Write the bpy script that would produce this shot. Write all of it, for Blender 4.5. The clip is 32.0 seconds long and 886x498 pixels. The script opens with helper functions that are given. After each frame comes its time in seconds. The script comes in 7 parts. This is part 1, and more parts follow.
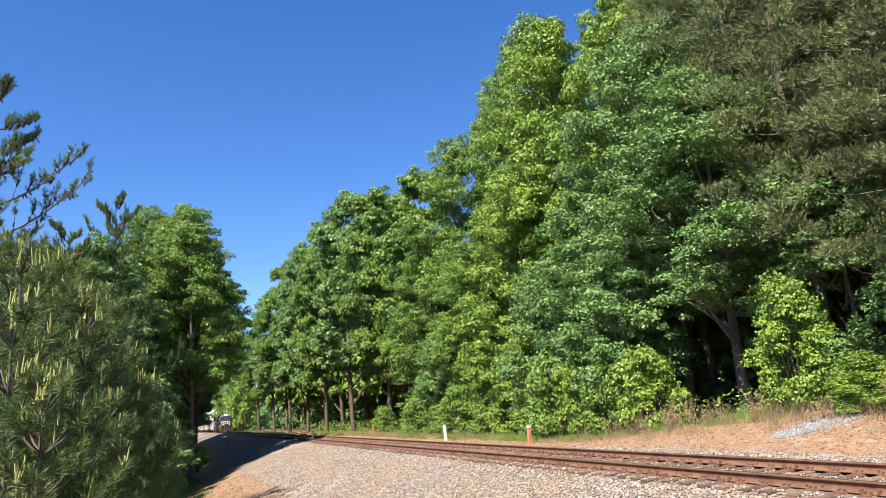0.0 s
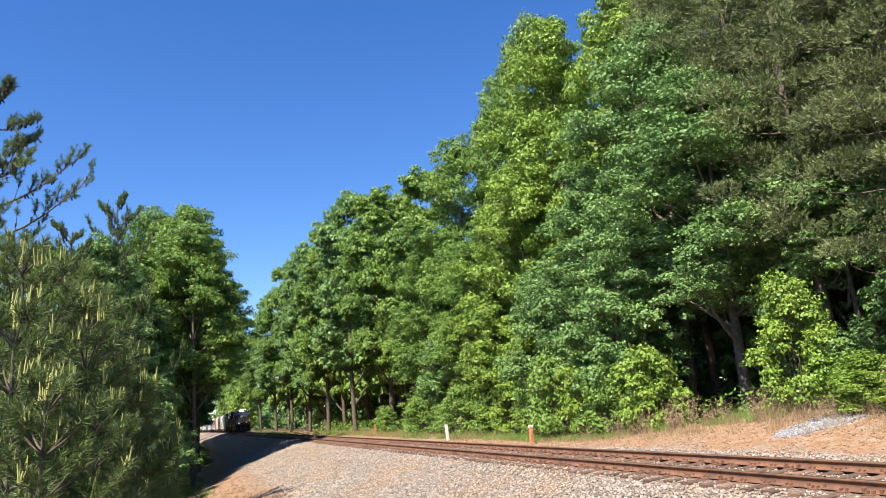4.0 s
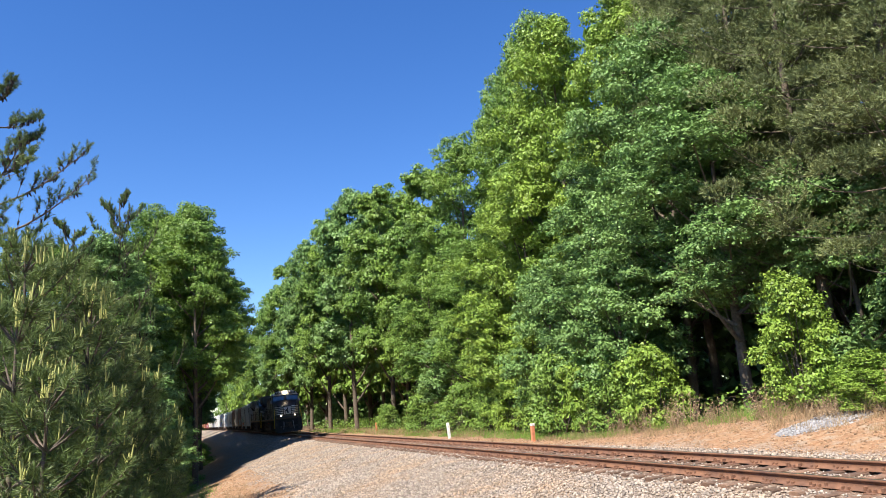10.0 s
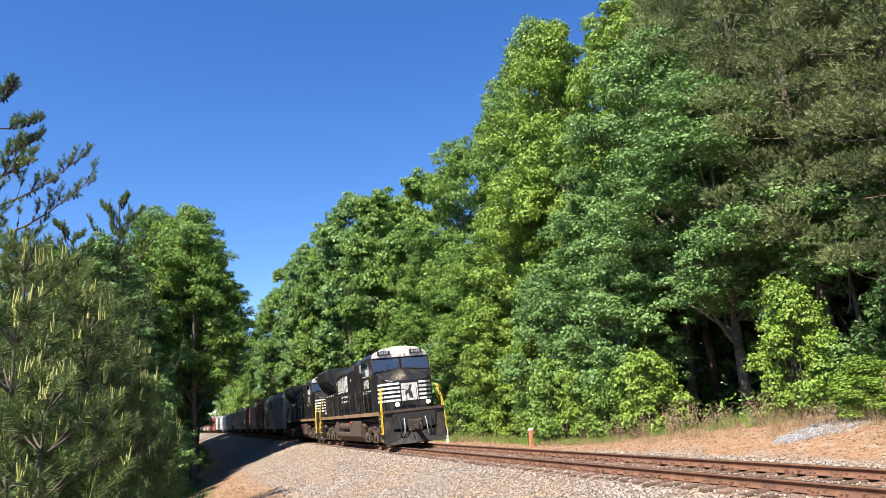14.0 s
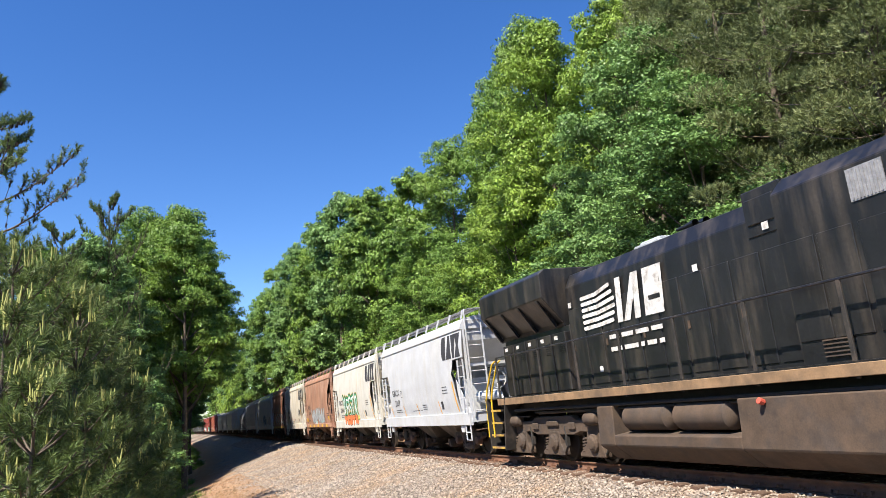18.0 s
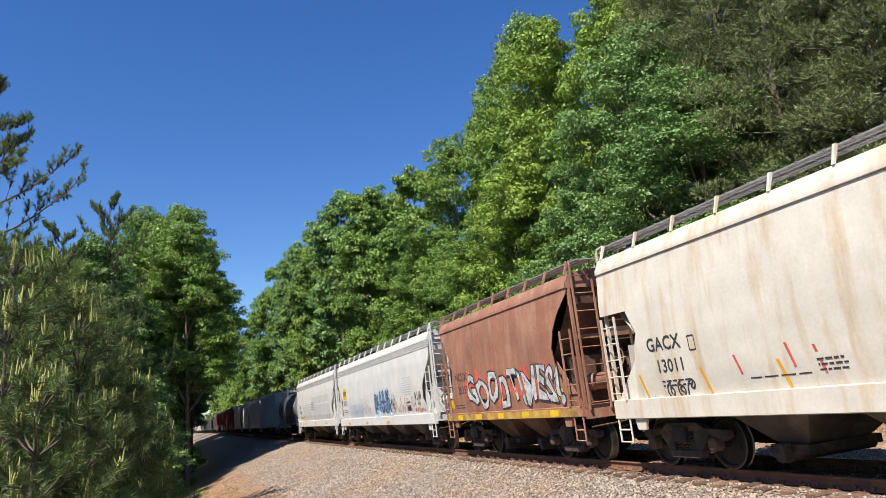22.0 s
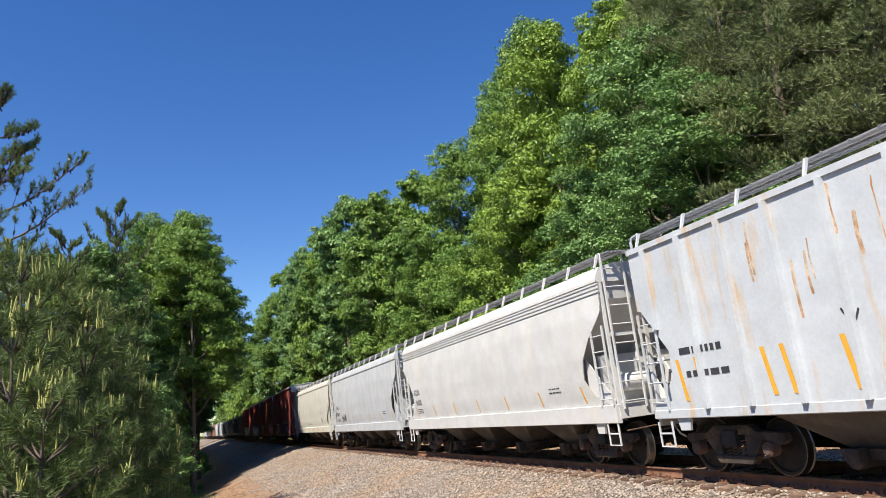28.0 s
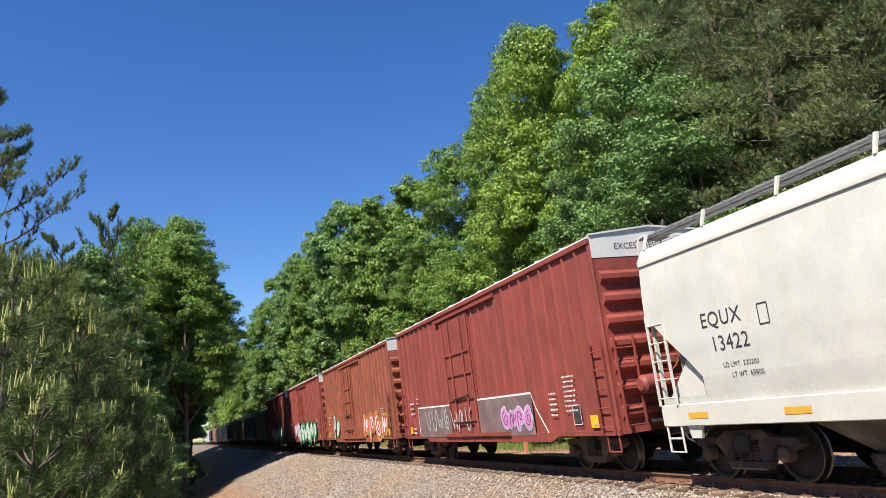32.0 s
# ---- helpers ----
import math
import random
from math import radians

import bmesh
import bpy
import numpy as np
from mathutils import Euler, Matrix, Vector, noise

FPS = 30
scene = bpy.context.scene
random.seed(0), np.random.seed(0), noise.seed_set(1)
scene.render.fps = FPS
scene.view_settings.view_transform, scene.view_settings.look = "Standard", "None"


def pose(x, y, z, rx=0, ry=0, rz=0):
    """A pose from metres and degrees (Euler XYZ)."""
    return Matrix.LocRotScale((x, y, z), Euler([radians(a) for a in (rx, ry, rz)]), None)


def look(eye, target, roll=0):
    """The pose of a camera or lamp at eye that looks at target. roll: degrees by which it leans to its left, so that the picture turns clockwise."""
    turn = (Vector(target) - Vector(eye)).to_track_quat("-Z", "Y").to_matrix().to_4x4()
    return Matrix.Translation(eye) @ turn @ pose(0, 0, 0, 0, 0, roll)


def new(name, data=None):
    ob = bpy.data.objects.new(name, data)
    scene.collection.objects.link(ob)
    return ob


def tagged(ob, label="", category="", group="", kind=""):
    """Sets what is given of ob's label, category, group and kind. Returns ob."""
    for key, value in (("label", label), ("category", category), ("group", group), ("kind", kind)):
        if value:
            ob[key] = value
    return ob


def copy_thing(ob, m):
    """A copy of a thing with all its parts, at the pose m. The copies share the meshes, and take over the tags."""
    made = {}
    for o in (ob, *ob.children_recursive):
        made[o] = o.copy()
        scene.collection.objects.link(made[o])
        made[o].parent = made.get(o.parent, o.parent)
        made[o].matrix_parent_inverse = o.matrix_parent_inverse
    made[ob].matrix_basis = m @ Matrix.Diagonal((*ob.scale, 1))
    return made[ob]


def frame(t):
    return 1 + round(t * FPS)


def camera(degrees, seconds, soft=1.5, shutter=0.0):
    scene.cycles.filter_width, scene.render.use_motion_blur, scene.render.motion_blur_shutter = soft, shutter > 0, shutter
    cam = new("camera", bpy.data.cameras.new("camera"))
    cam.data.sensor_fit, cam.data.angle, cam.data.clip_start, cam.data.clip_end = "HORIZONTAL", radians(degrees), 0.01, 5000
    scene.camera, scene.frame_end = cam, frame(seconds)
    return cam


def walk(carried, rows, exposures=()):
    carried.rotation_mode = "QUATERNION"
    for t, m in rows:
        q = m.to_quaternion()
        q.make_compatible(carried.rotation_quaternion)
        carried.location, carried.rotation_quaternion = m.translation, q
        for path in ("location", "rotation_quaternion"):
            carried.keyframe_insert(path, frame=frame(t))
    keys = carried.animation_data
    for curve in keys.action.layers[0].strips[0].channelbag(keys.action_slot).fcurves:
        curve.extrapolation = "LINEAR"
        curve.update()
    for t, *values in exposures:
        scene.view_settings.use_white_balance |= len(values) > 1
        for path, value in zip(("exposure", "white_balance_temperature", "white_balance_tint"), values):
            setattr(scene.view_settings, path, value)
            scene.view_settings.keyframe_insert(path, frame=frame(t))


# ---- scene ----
# ---------------------------------------------------------------- camera
EYE = (0.0, 0.0, 1.311)


def aim(yaw, pitch, roll):
    """A camera pose at the eye: degrees to the left of +y, degrees up, lean."""
    a, b = radians(yaw), radians(pitch)
    ahead = Vector((-math.sin(a) * math.cos(b), math.cos(a) * math.cos(b), math.sin(b)))
    return look(EYE, Vector(EYE) + ahead * 10, roll)


cam = camera(61.73, 32.0, soft=0.8)
# seconds, yaw, pitch, roll of a phone held by hand on one spot
SWAY = [
    (0, -0.00, 12.45, -4.01), (0.5, -0.00, 12.42, -3.95), (1, 0.01, 12.50, -3.92), (1.5, 0.04, 12.58, -3.89),
    (2, 0.04, 12.64, -3.89), (2.5, 0.05, 12.61, -3.96), (3, 0.10, 12.54, -3.96), (3.5, 0.14, 12.44, -4.10),
    (5.5, 0.06, 12.55, -4.03), (6, -0.01, 12.63, -4.11), (6.5, 0.00, 12.62, -4.24), (7, 0.10, 12.58, -4.21),
    (7.5, 0.21, 12.57, -4.10), (8, 0.24, 12.48, -4.04), (8.5, 0.31, 12.42, -3.87), (9, 0.31, 12.35, -3.87),
    (9.5, 0.27, 12.33, -3.94), (10, 0.28, 12.31, -3.99), (10.5, 0.27, 12.35, -4.00), (11, 0.27, 12.39, -3.93),
    (11.5, 0.27, 12.29, -3.75), (12, 0.26, 12.32, -3.71), (12.5, 0.28, 12.40, -3.77), (13, 0.25, 12.44, -3.73),
    (13.5, 0.23, 12.52, -3.63), (14, 0.22, 12.62, -3.59), (14.5, 0.16, 12.54, -3.60), (16.5, -0.25, 12.22, -3.95),
    (17, -0.31, 12.39, -3.94), (17.5, -0.41, 12.47, -3.93), (18, -0.45, 12.53, -4.04), (18.5, -0.37, 12.50, -4.06),
    (19, -0.29, 12.36, -4.12), (19.5, -0.26, 12.30, -4.08), (20, -0.18, 12.23, -4.02), (20.5, -0.22, 12.18, -3.95),
    (21, -0.28, 12.25, -4.05), (21.5, -0.35, 12.35, -4.25), (22, -0.37, 12.37, -4.32), (22.5, -0.33, 12.32, -4.34),
    (23, -0.25, 12.25, -4.34), (23.5, -0.15, 12.13, -4.16), (24, -0.07, 12.07, -4.20), (24.5, -0.03, 12.15, -4.31),
    (25, 0.07, 12.21, -4.40), (25.5, 0.10, 12.20, -4.33), (27.5, 0.03, 12.71, -4.60), (28, 0.00, 12.75, -4.62),
    (28.5, -0.07, 12.74, -4.62), (29, -0.11, 12.84, -4.55), (29.5, -0.19, 12.96, -4.47), (30, -0.23, 13.05, -4.56),
    (30.5, -0.26, 13.14, -4.64), (31, -0.29, 13.12, -4.77), (31.5, -0.36, 13.11, -4.79), (32, -0.51, 13.11, -4.72),
]
# the phone darkens its picture as the bright cars fill it
walk(cam, [(t, aim(a, b, c)) for t, a, b, c in SWAY], [(0, 1.22), (14.5, 1.22), (18, 1.15), (19.5, 0.73), (21, 0.83), (22, 0.79), (24, 0.77), (25, 0.86), (27.5, 0.80), (29, 0.80), (30, 0.86), (32, 0.86)])

# ---------------------------------------------------------------- world and sun
SUN_EL, SUN_AZ = 52.5, 217.0  # degrees; azimuth clockwise from +y
world = bpy.data.worlds.new("sky")
scene.world = world
world.use_nodes = True
wn = world.node_tree.nodes
sky = wn.new("ShaderNodeTexSky")
sky.sky_type, sky.sun_disc = "NISHITA", False
sky.sun_elevation, sky.sun_rotation = radians(SUN_EL), radians(SUN_AZ)
sky.air_density, sky.dust_density, sky.ozone_density = 1.0, 0.0, 4.0
wn["Background"].inputs["Strength"].default_value = 0.088
deep = wn.new("ShaderNodeHueSaturation")
deep.inputs["Hue"].default_value, deep.inputs["Saturation"].default_value = 0.512, 1.26
world.node_tree.links.new(sky.outputs[0], deep.inputs["Color"])
world.node_tree.links.new(deep.outputs[0], wn["Background"].inputs["Color"])
sun = new("sun", bpy.data.lights.new("sun", "SUN"))
sun.data.energy, sun.data.angle, sun.data.color = 5.0, radians(0.53), (1.0, 0.93, 0.82)
sun_way = Vector((math.sin(radians(SUN_AZ)) * math.cos(radians(SUN_EL)), math.cos(radians(SUN_AZ)) * math.cos(radians(SUN_EL)), math.sin(radians(SUN_EL))))
sun.matrix_world = look(sun_way * 50, (0, 0, 0))

# ---------------------------------------------------------------- the line of the railway
A0, PSI, K1, K2 = 10.268, 0.33744, -0.000134, 1.9e-6
GRADE, LEAN = 0.00154, 0.0458


def heading(s):
    return PSI + K1 * s + K2 * s * s / 2


_N = 2400
_S = np.linspace(-420, 780, _N + 1)
_H = PSI + K1 * _S + K2 * np.clip(_S, -150, 320) ** 2 / 2
_DX = np.concatenate([[0], np.cumsum(-np.sin((_H[1:] + _H[:-1]) / 2) * 0.5)])
_DY = np.concatenate([[0], np.cumsum(np.cos((_H[1:] + _H[:-1]) / 2) * 0.5)])
_X = _DX - np.interp(0, _S, _DX) + A0
_Y = _DY - np.interp(0, _S, _DY)


def line(s, d=0.0, w=0.0, lean=True):
    """World point s metres along the track (away from the camera), d metres to its left, w metres above the rail tops."""
    h = np.interp(s, _S, _H)
    e = LEAN if lean else 0.0
    u, z = d * math.cos(e) + w * math.sin(e), w * math.cos(e) - d * math.sin(e)
    return Vector((np.interp(s, _S, _X) - math.cos(h) * u, np.interp(s, _S, _Y) - math.sin(h) * u, z + GRADE * s))


def line_np(s, d):
    h = np.interp(s, _S, _H)
    return np.interp(s, _S, _X) - np.cos(h) * d, np.interp(s, _S, _Y) - np.sin(h) * d


def on_line(s, half=5.0):
    """The pose of a car whose middle is at s and whose bogies are half a car away: x away from the camera, y towards its side."""
    a, b = line(s - half), line(s + half)
    x = (b - a).normalized()
    y = (line(s, 1) - line(s, 0)).normalized()
    z = x.cross(y).normalized()
    y = z.cross(x)
    m = Matrix((x, y, z)).transposed().to_4x4()
    m.translation = (a + b) / 2
    return m


# ---------------------------------------------------------------- materials
def material(name, colour, rough=0.7, metal=0.0, vary=0.25, scale=3.0, bump=0.0, bump_scale=40.0, second=None, second_amount=0.5, second_scale=1.0, island=0.0, objects=0.0, translucent=0.0, spec=0.5, stretch=None):
    """A plain surface with grain at two scales: mottling of the colour, stains of a second colour, bump."""
    m = bpy.data.materials.new(name)
    m.use_nodes = True
    nt = m.node_tree
    n, l = nt.nodes, nt.links
    b = n["Principled BSDF"]
    b.inputs["Roughness"].default_value, b.inputs["Metallic"].default_value = rough, metal
    b.inputs["Specular IOR Level"].default_value = spec
    co = n.new("ShaderNodeTexCoord")
    vec = co.outputs["Object"]
    if stretch:
        mp = n.new("ShaderNodeMapping")
        mp.inputs["Scale"].default_value = stretch
        l.new(vec, mp.inputs["Vector"])
        svec = mp.outputs["Vector"]
    else:
        svec = vec

    def noise_tex(sc, detail=5.0, v=None):
        t = n.new("ShaderNodeTexNoise")
        t.inputs["Scale"].default_value, t.inputs["Detail"].default_value = sc, detail
        t.inputs["Roughness"].default_value = 0.62
        l.new(v or vec, t.inputs["Vector"])
        return t.outputs["Fac"]

    def ramp(fac, a, c, lo, hi):
        r = n.new("ShaderNodeMapRange")
        r.inputs["From Min"].default_value, r.inputs["From Max"].default_value = a, c
        r.inputs["To Min"].default_value, r.inputs["To Max"].default_value = lo, hi
        l.new(fac, r.inputs["Value"])
        return r.outputs["Result"]

    def times_value(col, val):
        mx = n.new("ShaderNodeMix")
        mx.data_type, mx.blend_type = "RGBA", "MULTIPLY"
        mx.inputs["Factor"].default_value = 1.0
        l.new(col, mx.inputs["A"])
        l.new(val, mx.inputs["B"])
        return mx.outputs["Result"]

    base = n.new("ShaderNodeRGB")
    base.outputs[0].default_value = (*colour, 1)
    col = base.outputs[0]
    if second:
        mx = n.new("ShaderNodeMix")
        mx.data_type = "RGBA"
        l.new(ramp(noise_tex(second_scale, 7.0, svec), 0.62 - 0.3 * second_amount, 0.70 - 0.2 * second_amount + 0.08, 0, 1), mx.inputs["Factor"])
        l.new(col, mx.inputs["A"])
        mx.inputs["B"].default_value = (*second, 1)
        col = mx.outputs["Result"]
    if vary:
        col = times_value(col, ramp(noise_tex(scale), 0.3, 0.7, 1 - vary, 1 + vary * 0.6))
        col = times_value(col, ramp(noise_tex(scale * 14, 3.0), 0.3, 0.7, 1 - vary * 0.5, 1 + vary * 0.3))
    if island:
        g = n.new("ShaderNodeNewGeometry")
        col = times_value(col, ramp(g.outputs["Random Per Island"], 0, 1, 1 - island, 1 + island))
    if objects:
        oi = n.new("ShaderNodeObjectInfo")
        col = times_value(col, ramp(oi.outputs["Random"], 0, 1, 1 - objects, 1 + objects))
    l.new(col, b.inputs["Base Color"])
    if bump:
        bp = n.new("ShaderNodeBump")
        bp.inputs["Strength"].default_value, bp.inputs["Distance"].default_value = bump, 0.02
        l.new(noise_tex(bump_scale, 4.0), bp.inputs["Height"])
        l.new(bp.outputs["Normal"], b.inputs["Normal"])
    if translucent:
        tr = n.new("ShaderNodeBsdfTranslucent")
        l.new(col, tr.inputs["Color"])
        ms = n.new("ShaderNodeMixShader")
        ms.inputs["Fac"].default_value = translucent
        l.new(b.outputs[0], ms.inputs[1])
        l.new(tr.outputs[0], ms.inputs[2])
        l.new(ms.outputs[0], n["Material Output"].inputs["Surface"])
    return m


def leaf_mat(name, colour, other, island=0.36, gloss=0.26):
    return material(name, colour, 0.46, vary=0.2, scale=0.35, second=other, second_amount=0.9, second_scale=0.25, island=island, translucent=0.14, spec=gloss)


M_LEAF = leaf_mat("oak_leaf", (0.215, 0.325, 0.058), (0.122, 0.215, 0.042))
M_LEAF_BRIGHT = leaf_mat("maple_leaf", (0.255, 0.362, 0.056), (0.180, 0.282, 0.046))
M_LEAF_DARK = leaf_mat("sweetgum_leaf", (0.205, 0.330, 0.098), (0.125, 0.225, 0.066))
M_NEEDLE = leaf_mat("pine_needle", (0.165, 0.225, 0.066), (0.085, 0.130, 0.040), 0.55)
M_NEEDLE_OLD = leaf_mat("old_pine_needle", (0.215, 0.248, 0.100), (0.128, 0.158, 0.062), 0.4)
M_BARK = material("bark", (0.13, 0.10, 0.075), 0.9, vary=0.5, scale=6, bump=0.8, bump_scale=25)


# ---------------------------------------------------------------- mesh helpers
def mesh_np(name, verts, faces, mats, smooth=False, kind_index=None):
    """A mesh from an (n, 3) array and an (m, 3 or 4) array of corners."""
    me = bpy.data.meshes.new(name)
    k = faces.shape[1]
    me.vertices.add(len(verts))
    me.vertices.foreach_set("co", np.asarray(verts, np.float32).ravel())
    me.loops.add(faces.size)
    me.loops.foreach_set("vertex_index", np.asarray(faces, np.int32).ravel())
    me.polygons.add(len(faces))
    me.polygons.foreach_set("loop_start", np.arange(0, faces.size, k, dtype=np.int32))
    if kind_index is not None:
        me.polygons.foreach_set("material_index", np.asarray(kind_index, np.int32))
    if smooth:
        me.polygons.foreach_set("use_smooth", np.ones(len(faces), bool))
    me.update(calc_edges=True)
    for m in mats:
        me.materials.append(m)
    return me


# ---------------------------------------------------------------- building blocks
class Geo:
    """Collects the vertices and faces of one part."""

    def __init__(self):
        self.v, self.f = [], []

    def add(self, vs, fs):
        k = len(self.v)
        self.v += [tuple(map(float, p)) for p in vs]
        self.f += [tuple(i + k for i in f) for f in fs]
        return self

    def box(self, x, y, z, sx, sy, sz):
        a, b, c = sx / 2, sy / 2, sz / 2
        vs = [(x + i * a, y + j * b, z + k * c) for i in (-1, 1) for j in (-1, 1) for k in (-1, 1)]
        return self.add(vs, [(0, 1, 3, 2), (4, 6, 7, 5), (0, 4, 5, 1), (2, 3, 7, 6), (0, 2, 6, 4), (1, 5, 7, 3)])

    def prism(self, poly, axis, a, b):
        """A flat outline pushed from a to b along an axis; poly gives the other two coordinates in xyz order."""
        n = len(poly)

        def at(p, k):
            q = list(p)
            q.insert("xyz".index(axis), k)
            return q
        area = sum(poly[i][0] * poly[(i + 1) % n][1] - poly[(i + 1) % n][0] * poly[i][1] for i in range(n))
        if (area < 0) ^ (axis == "y"):
            poly = poly[::-1]
        if a > b:
            a, b = b, a
        vs = [at(p, a) for p in poly] + [at(p, b) for p in poly]
        fs = [tuple(range(n))[::-1], tuple(range(n, 2 * n))] + [(i, (i + 1) % n, n + (i + 1) % n, n + i) for i in range(n)]
        return self.add(vs, fs)

    def tube(self, pts, r, sides=6, cap=True):
        """A rod along a line of points."""
        pts = [Vector(p) for p in pts]
        rings = []
        for i, p in enumerate(pts):
            w = ((pts[min(i + 1, len(pts) - 1)] - pts[max(i - 1, 0)])).normalized()
            u = w.orthogonal().normalized() if i == 0 else (u - w * u.dot(w)).normalized()
            v = w.cross(u)
            rr = r[i] if isinstance(r, (list, tuple)) else r
            rings.append([p + (u * math.cos(2 * math.pi * j / sides) + v * math.sin(2 * math.pi * j / sides)) * rr for j in range(sides)])
        vs = [q for ring in rings for q in ring]
        fs = [(i * sides + j, i * sides + (j + 1) % sides, (i + 1) * sides + (j + 1) % sides, (i + 1) * sides + j) for i in range(len(pts) - 1) for j in range(sides)]
        if cap:
            fs += [tuple(range(sides))[::-1], tuple(range((len(pts) - 1) * sides, len(pts) * sides))]
        return self.add(vs, fs)

    def turned(self, profile, axis="y", sides=24, centre=(0, 0, 0)):
        """A turned shape: profile of (place along the axis, radius)."""
        vs, n = [], len(profile)
        for j in range(sides):
            a = 2 * math.pi * j / sides
            for k, r in profile:
                p = {"y": (r * math.cos(a), k, r * math.sin(a)), "x": (k, r * math.cos(a), r * math.sin(a)), "z": (r * math.cos(a), r * math.sin(a), k)}[axis]
                vs.append((p[0] + centre[0], p[1] + centre[1], p[2] + centre[2]))
        fs = [(j * n + i, j * n + i + 1, ((j + 1) % sides) * n + i + 1, ((j + 1) % sides) * n + i) for j in range(sides) for i in range(n - 1)]
        if axis != "y":
            fs = [f[::-1] for f in fs]
        return self.add(vs, fs)

    def sheet(self, rows):
        """A skin over rows of equally many points."""
        n = len(rows[0])
        return self.add([p for r in rows for p in r], [(i * n + j, i * n + j + 1, (i + 1) * n + j + 1, (i + 1) * n + j) for i in range(len(rows) - 1) for j in range(n - 1)])

    def mirrored(self):
        """The same again on the other side of the car."""
        g = Geo()
        g.v = [(x, -y, z) for x, y, z in self.v]
        g.f = [f[::-1] for f in self.f]
        return g

    def plus(self, other):
        return self.add(other.v, other.f)


def mesh_of(name, g, mat, bevel=0.0, smooth=False, fix=True):
    me = bpy.data.meshes.new(name)
    me.from_pydata(g.v, [], g.f)
    if bevel or fix:
        bm = bmesh.new()
        bm.from_mesh(me)
        if fix:
            bmesh.ops.recalc_face_normals(bm, faces=bm.faces)
        if bevel:
            ed = [e for e in bm.edges if len(e.link_faces) == 2 and e.calc_face_angle(0) > 0.5]
            bmesh.ops.bevel(bm, geom=ed, offset=bevel, segments=1, affect="EDGES", clamp_overlap=True)
        bm.to_mesh(me)
        bm.free()
    me.materials.append(mat)
    if smooth:
        me.polygons.foreach_set("use_smooth", np.ones(len(me.polygons), bool))
        me.set_sharp_from_angle(angle=radians(35))
    return me


def part(name, g, mat, parent, label="", bevel=0.0, smooth=False, fix=True):
    """One mesh object under a thing or under a part; g is a Geo or a mesh."""
    ob = new(name, g if isinstance(g, bpy.types.Mesh) else mesh_of(name, g, mat, bevel, smooth, fix))
    ob.parent = parent
    return tagged(ob, label)


# ---------------------------------------------------------------- paints and metals of the train
RUST = (0.20, 0.085, 0.035)


def paint(name, colour, stain, amount=0.45, rough=0.5, vary=0.12, scale=1.4):
    return material(name, colour, rough, vary=vary, scale=scale, second=stain, second_amount=amount, second_scale=1.1, stretch=(2.6, 2.6, 0.35), bump=0.08, bump_scale=3.0, spec=0.4)


M_GREY_PAINT = paint("light_grey_paint", (0.51, 0.52, 0.54), (0.50, 0.49, 0.47), 0.5)
M_CREAM_PAINT = paint("stained_cream_paint", (0.60, 0.58, 0.52), (0.52, 0.41, 0.26), 0.3)
M_CREAM_OLD = paint("rust_stained_cream_paint", (0.60, 0.56, 0.48), (0.50, 0.37, 0.22), 0.42)
M_CREAM_NEW = paint("pale_cream_paint", (0.565, 0.55, 0.49), (0.55, 0.53, 0.44), 0.3)
M_WHITE_PAINT = paint("white_paint", (0.57, 0.565, 0.55), (0.60, 0.57, 0.50), 0.3)
M_WHITE_GREY = paint("greyed_white_paint", (0.49, 0.505, 0.52), (0.46, 0.46, 0.44), 0.5)
M_BROWN_PAINT = paint("faded_brown_paint", (0.36, 0.185, 0.118), (0.42, 0.28, 0.205), 0.55, 0.6, 0.32, 0.8)
# brown grime plus the shade of chutes and ends, both in the colour
M_BROWN_GRIME_SHADE = material("grimy_brown_chute", (0.115, 0.062, 0.042), 0.85, vary=0.4, scale=2.5, second=(0.21, 0.12, 0.08), second_amount=0.5, second_scale=1.3)
M_BROWN_DARK = paint("red_brown_paint", (0.300, 0.138, 0.088), (0.37, 0.21, 0.145), 0.5, 0.6, 0.3, 0.8)
M_BOX_RED = paint("boxcar_red_paint", (0.27, 0.060, 0.045), (0.20, 0.050, 0.038), 0.5, 0.55, 0.18)
M_BOX_ORANGE = paint("weathered_orange_red_paint", (0.30, 0.085, 0.045), (0.22, 0.07, 0.045), 0.6, 0.6, 0.25)
M_DULL_BLACK = paint("dull_black_paint", (0.045, 0.046, 0.048), (0.075, 0.07, 0.065), 0.5, 0.6, 0.3)
M_DARK_GREY_PAINT = paint("dark_grey_paint", (0.10, 0.105, 0.11), (0.14, 0.12, 0.10), 0.5, 0.6, 0.25)
M_TANK_PAINT = paint("grey_tank_paint", (0.15, 0.155, 0.178), (0.16, 0.12, 0.10), 0.35, 0.45, 0.2)
M_LOCO_BLACK = paint("black_locomotive_paint", (0.015, 0.015, 0.016), (0.056, 0.047, 0.039), 0.48, 0.32, 0.35)
M_LOCO_DUST = material("dusty_running_gear", (0.088, 0.058, 0.038), 0.85, vary=0.35, scale=3, second=(0.065, 0.048, 0.038), second_amount=0.6, second_scale=2.2)
M_LOCO_GRIME = material("grimy_dusty_black", (0.030, 0.026, 0.022), 0.75, vary=0.4, scale=4, second=(0.075, 0.055, 0.042), second_amount=0.4, second_scale=2)
M_LOCO_SILL = material("dusty_tan_sill", (0.29, 0.18, 0.095), 0.75, vary=0.3, scale=3, second=(0.15, 0.10, 0.06), second_amount=0.6, second_scale=1.6)
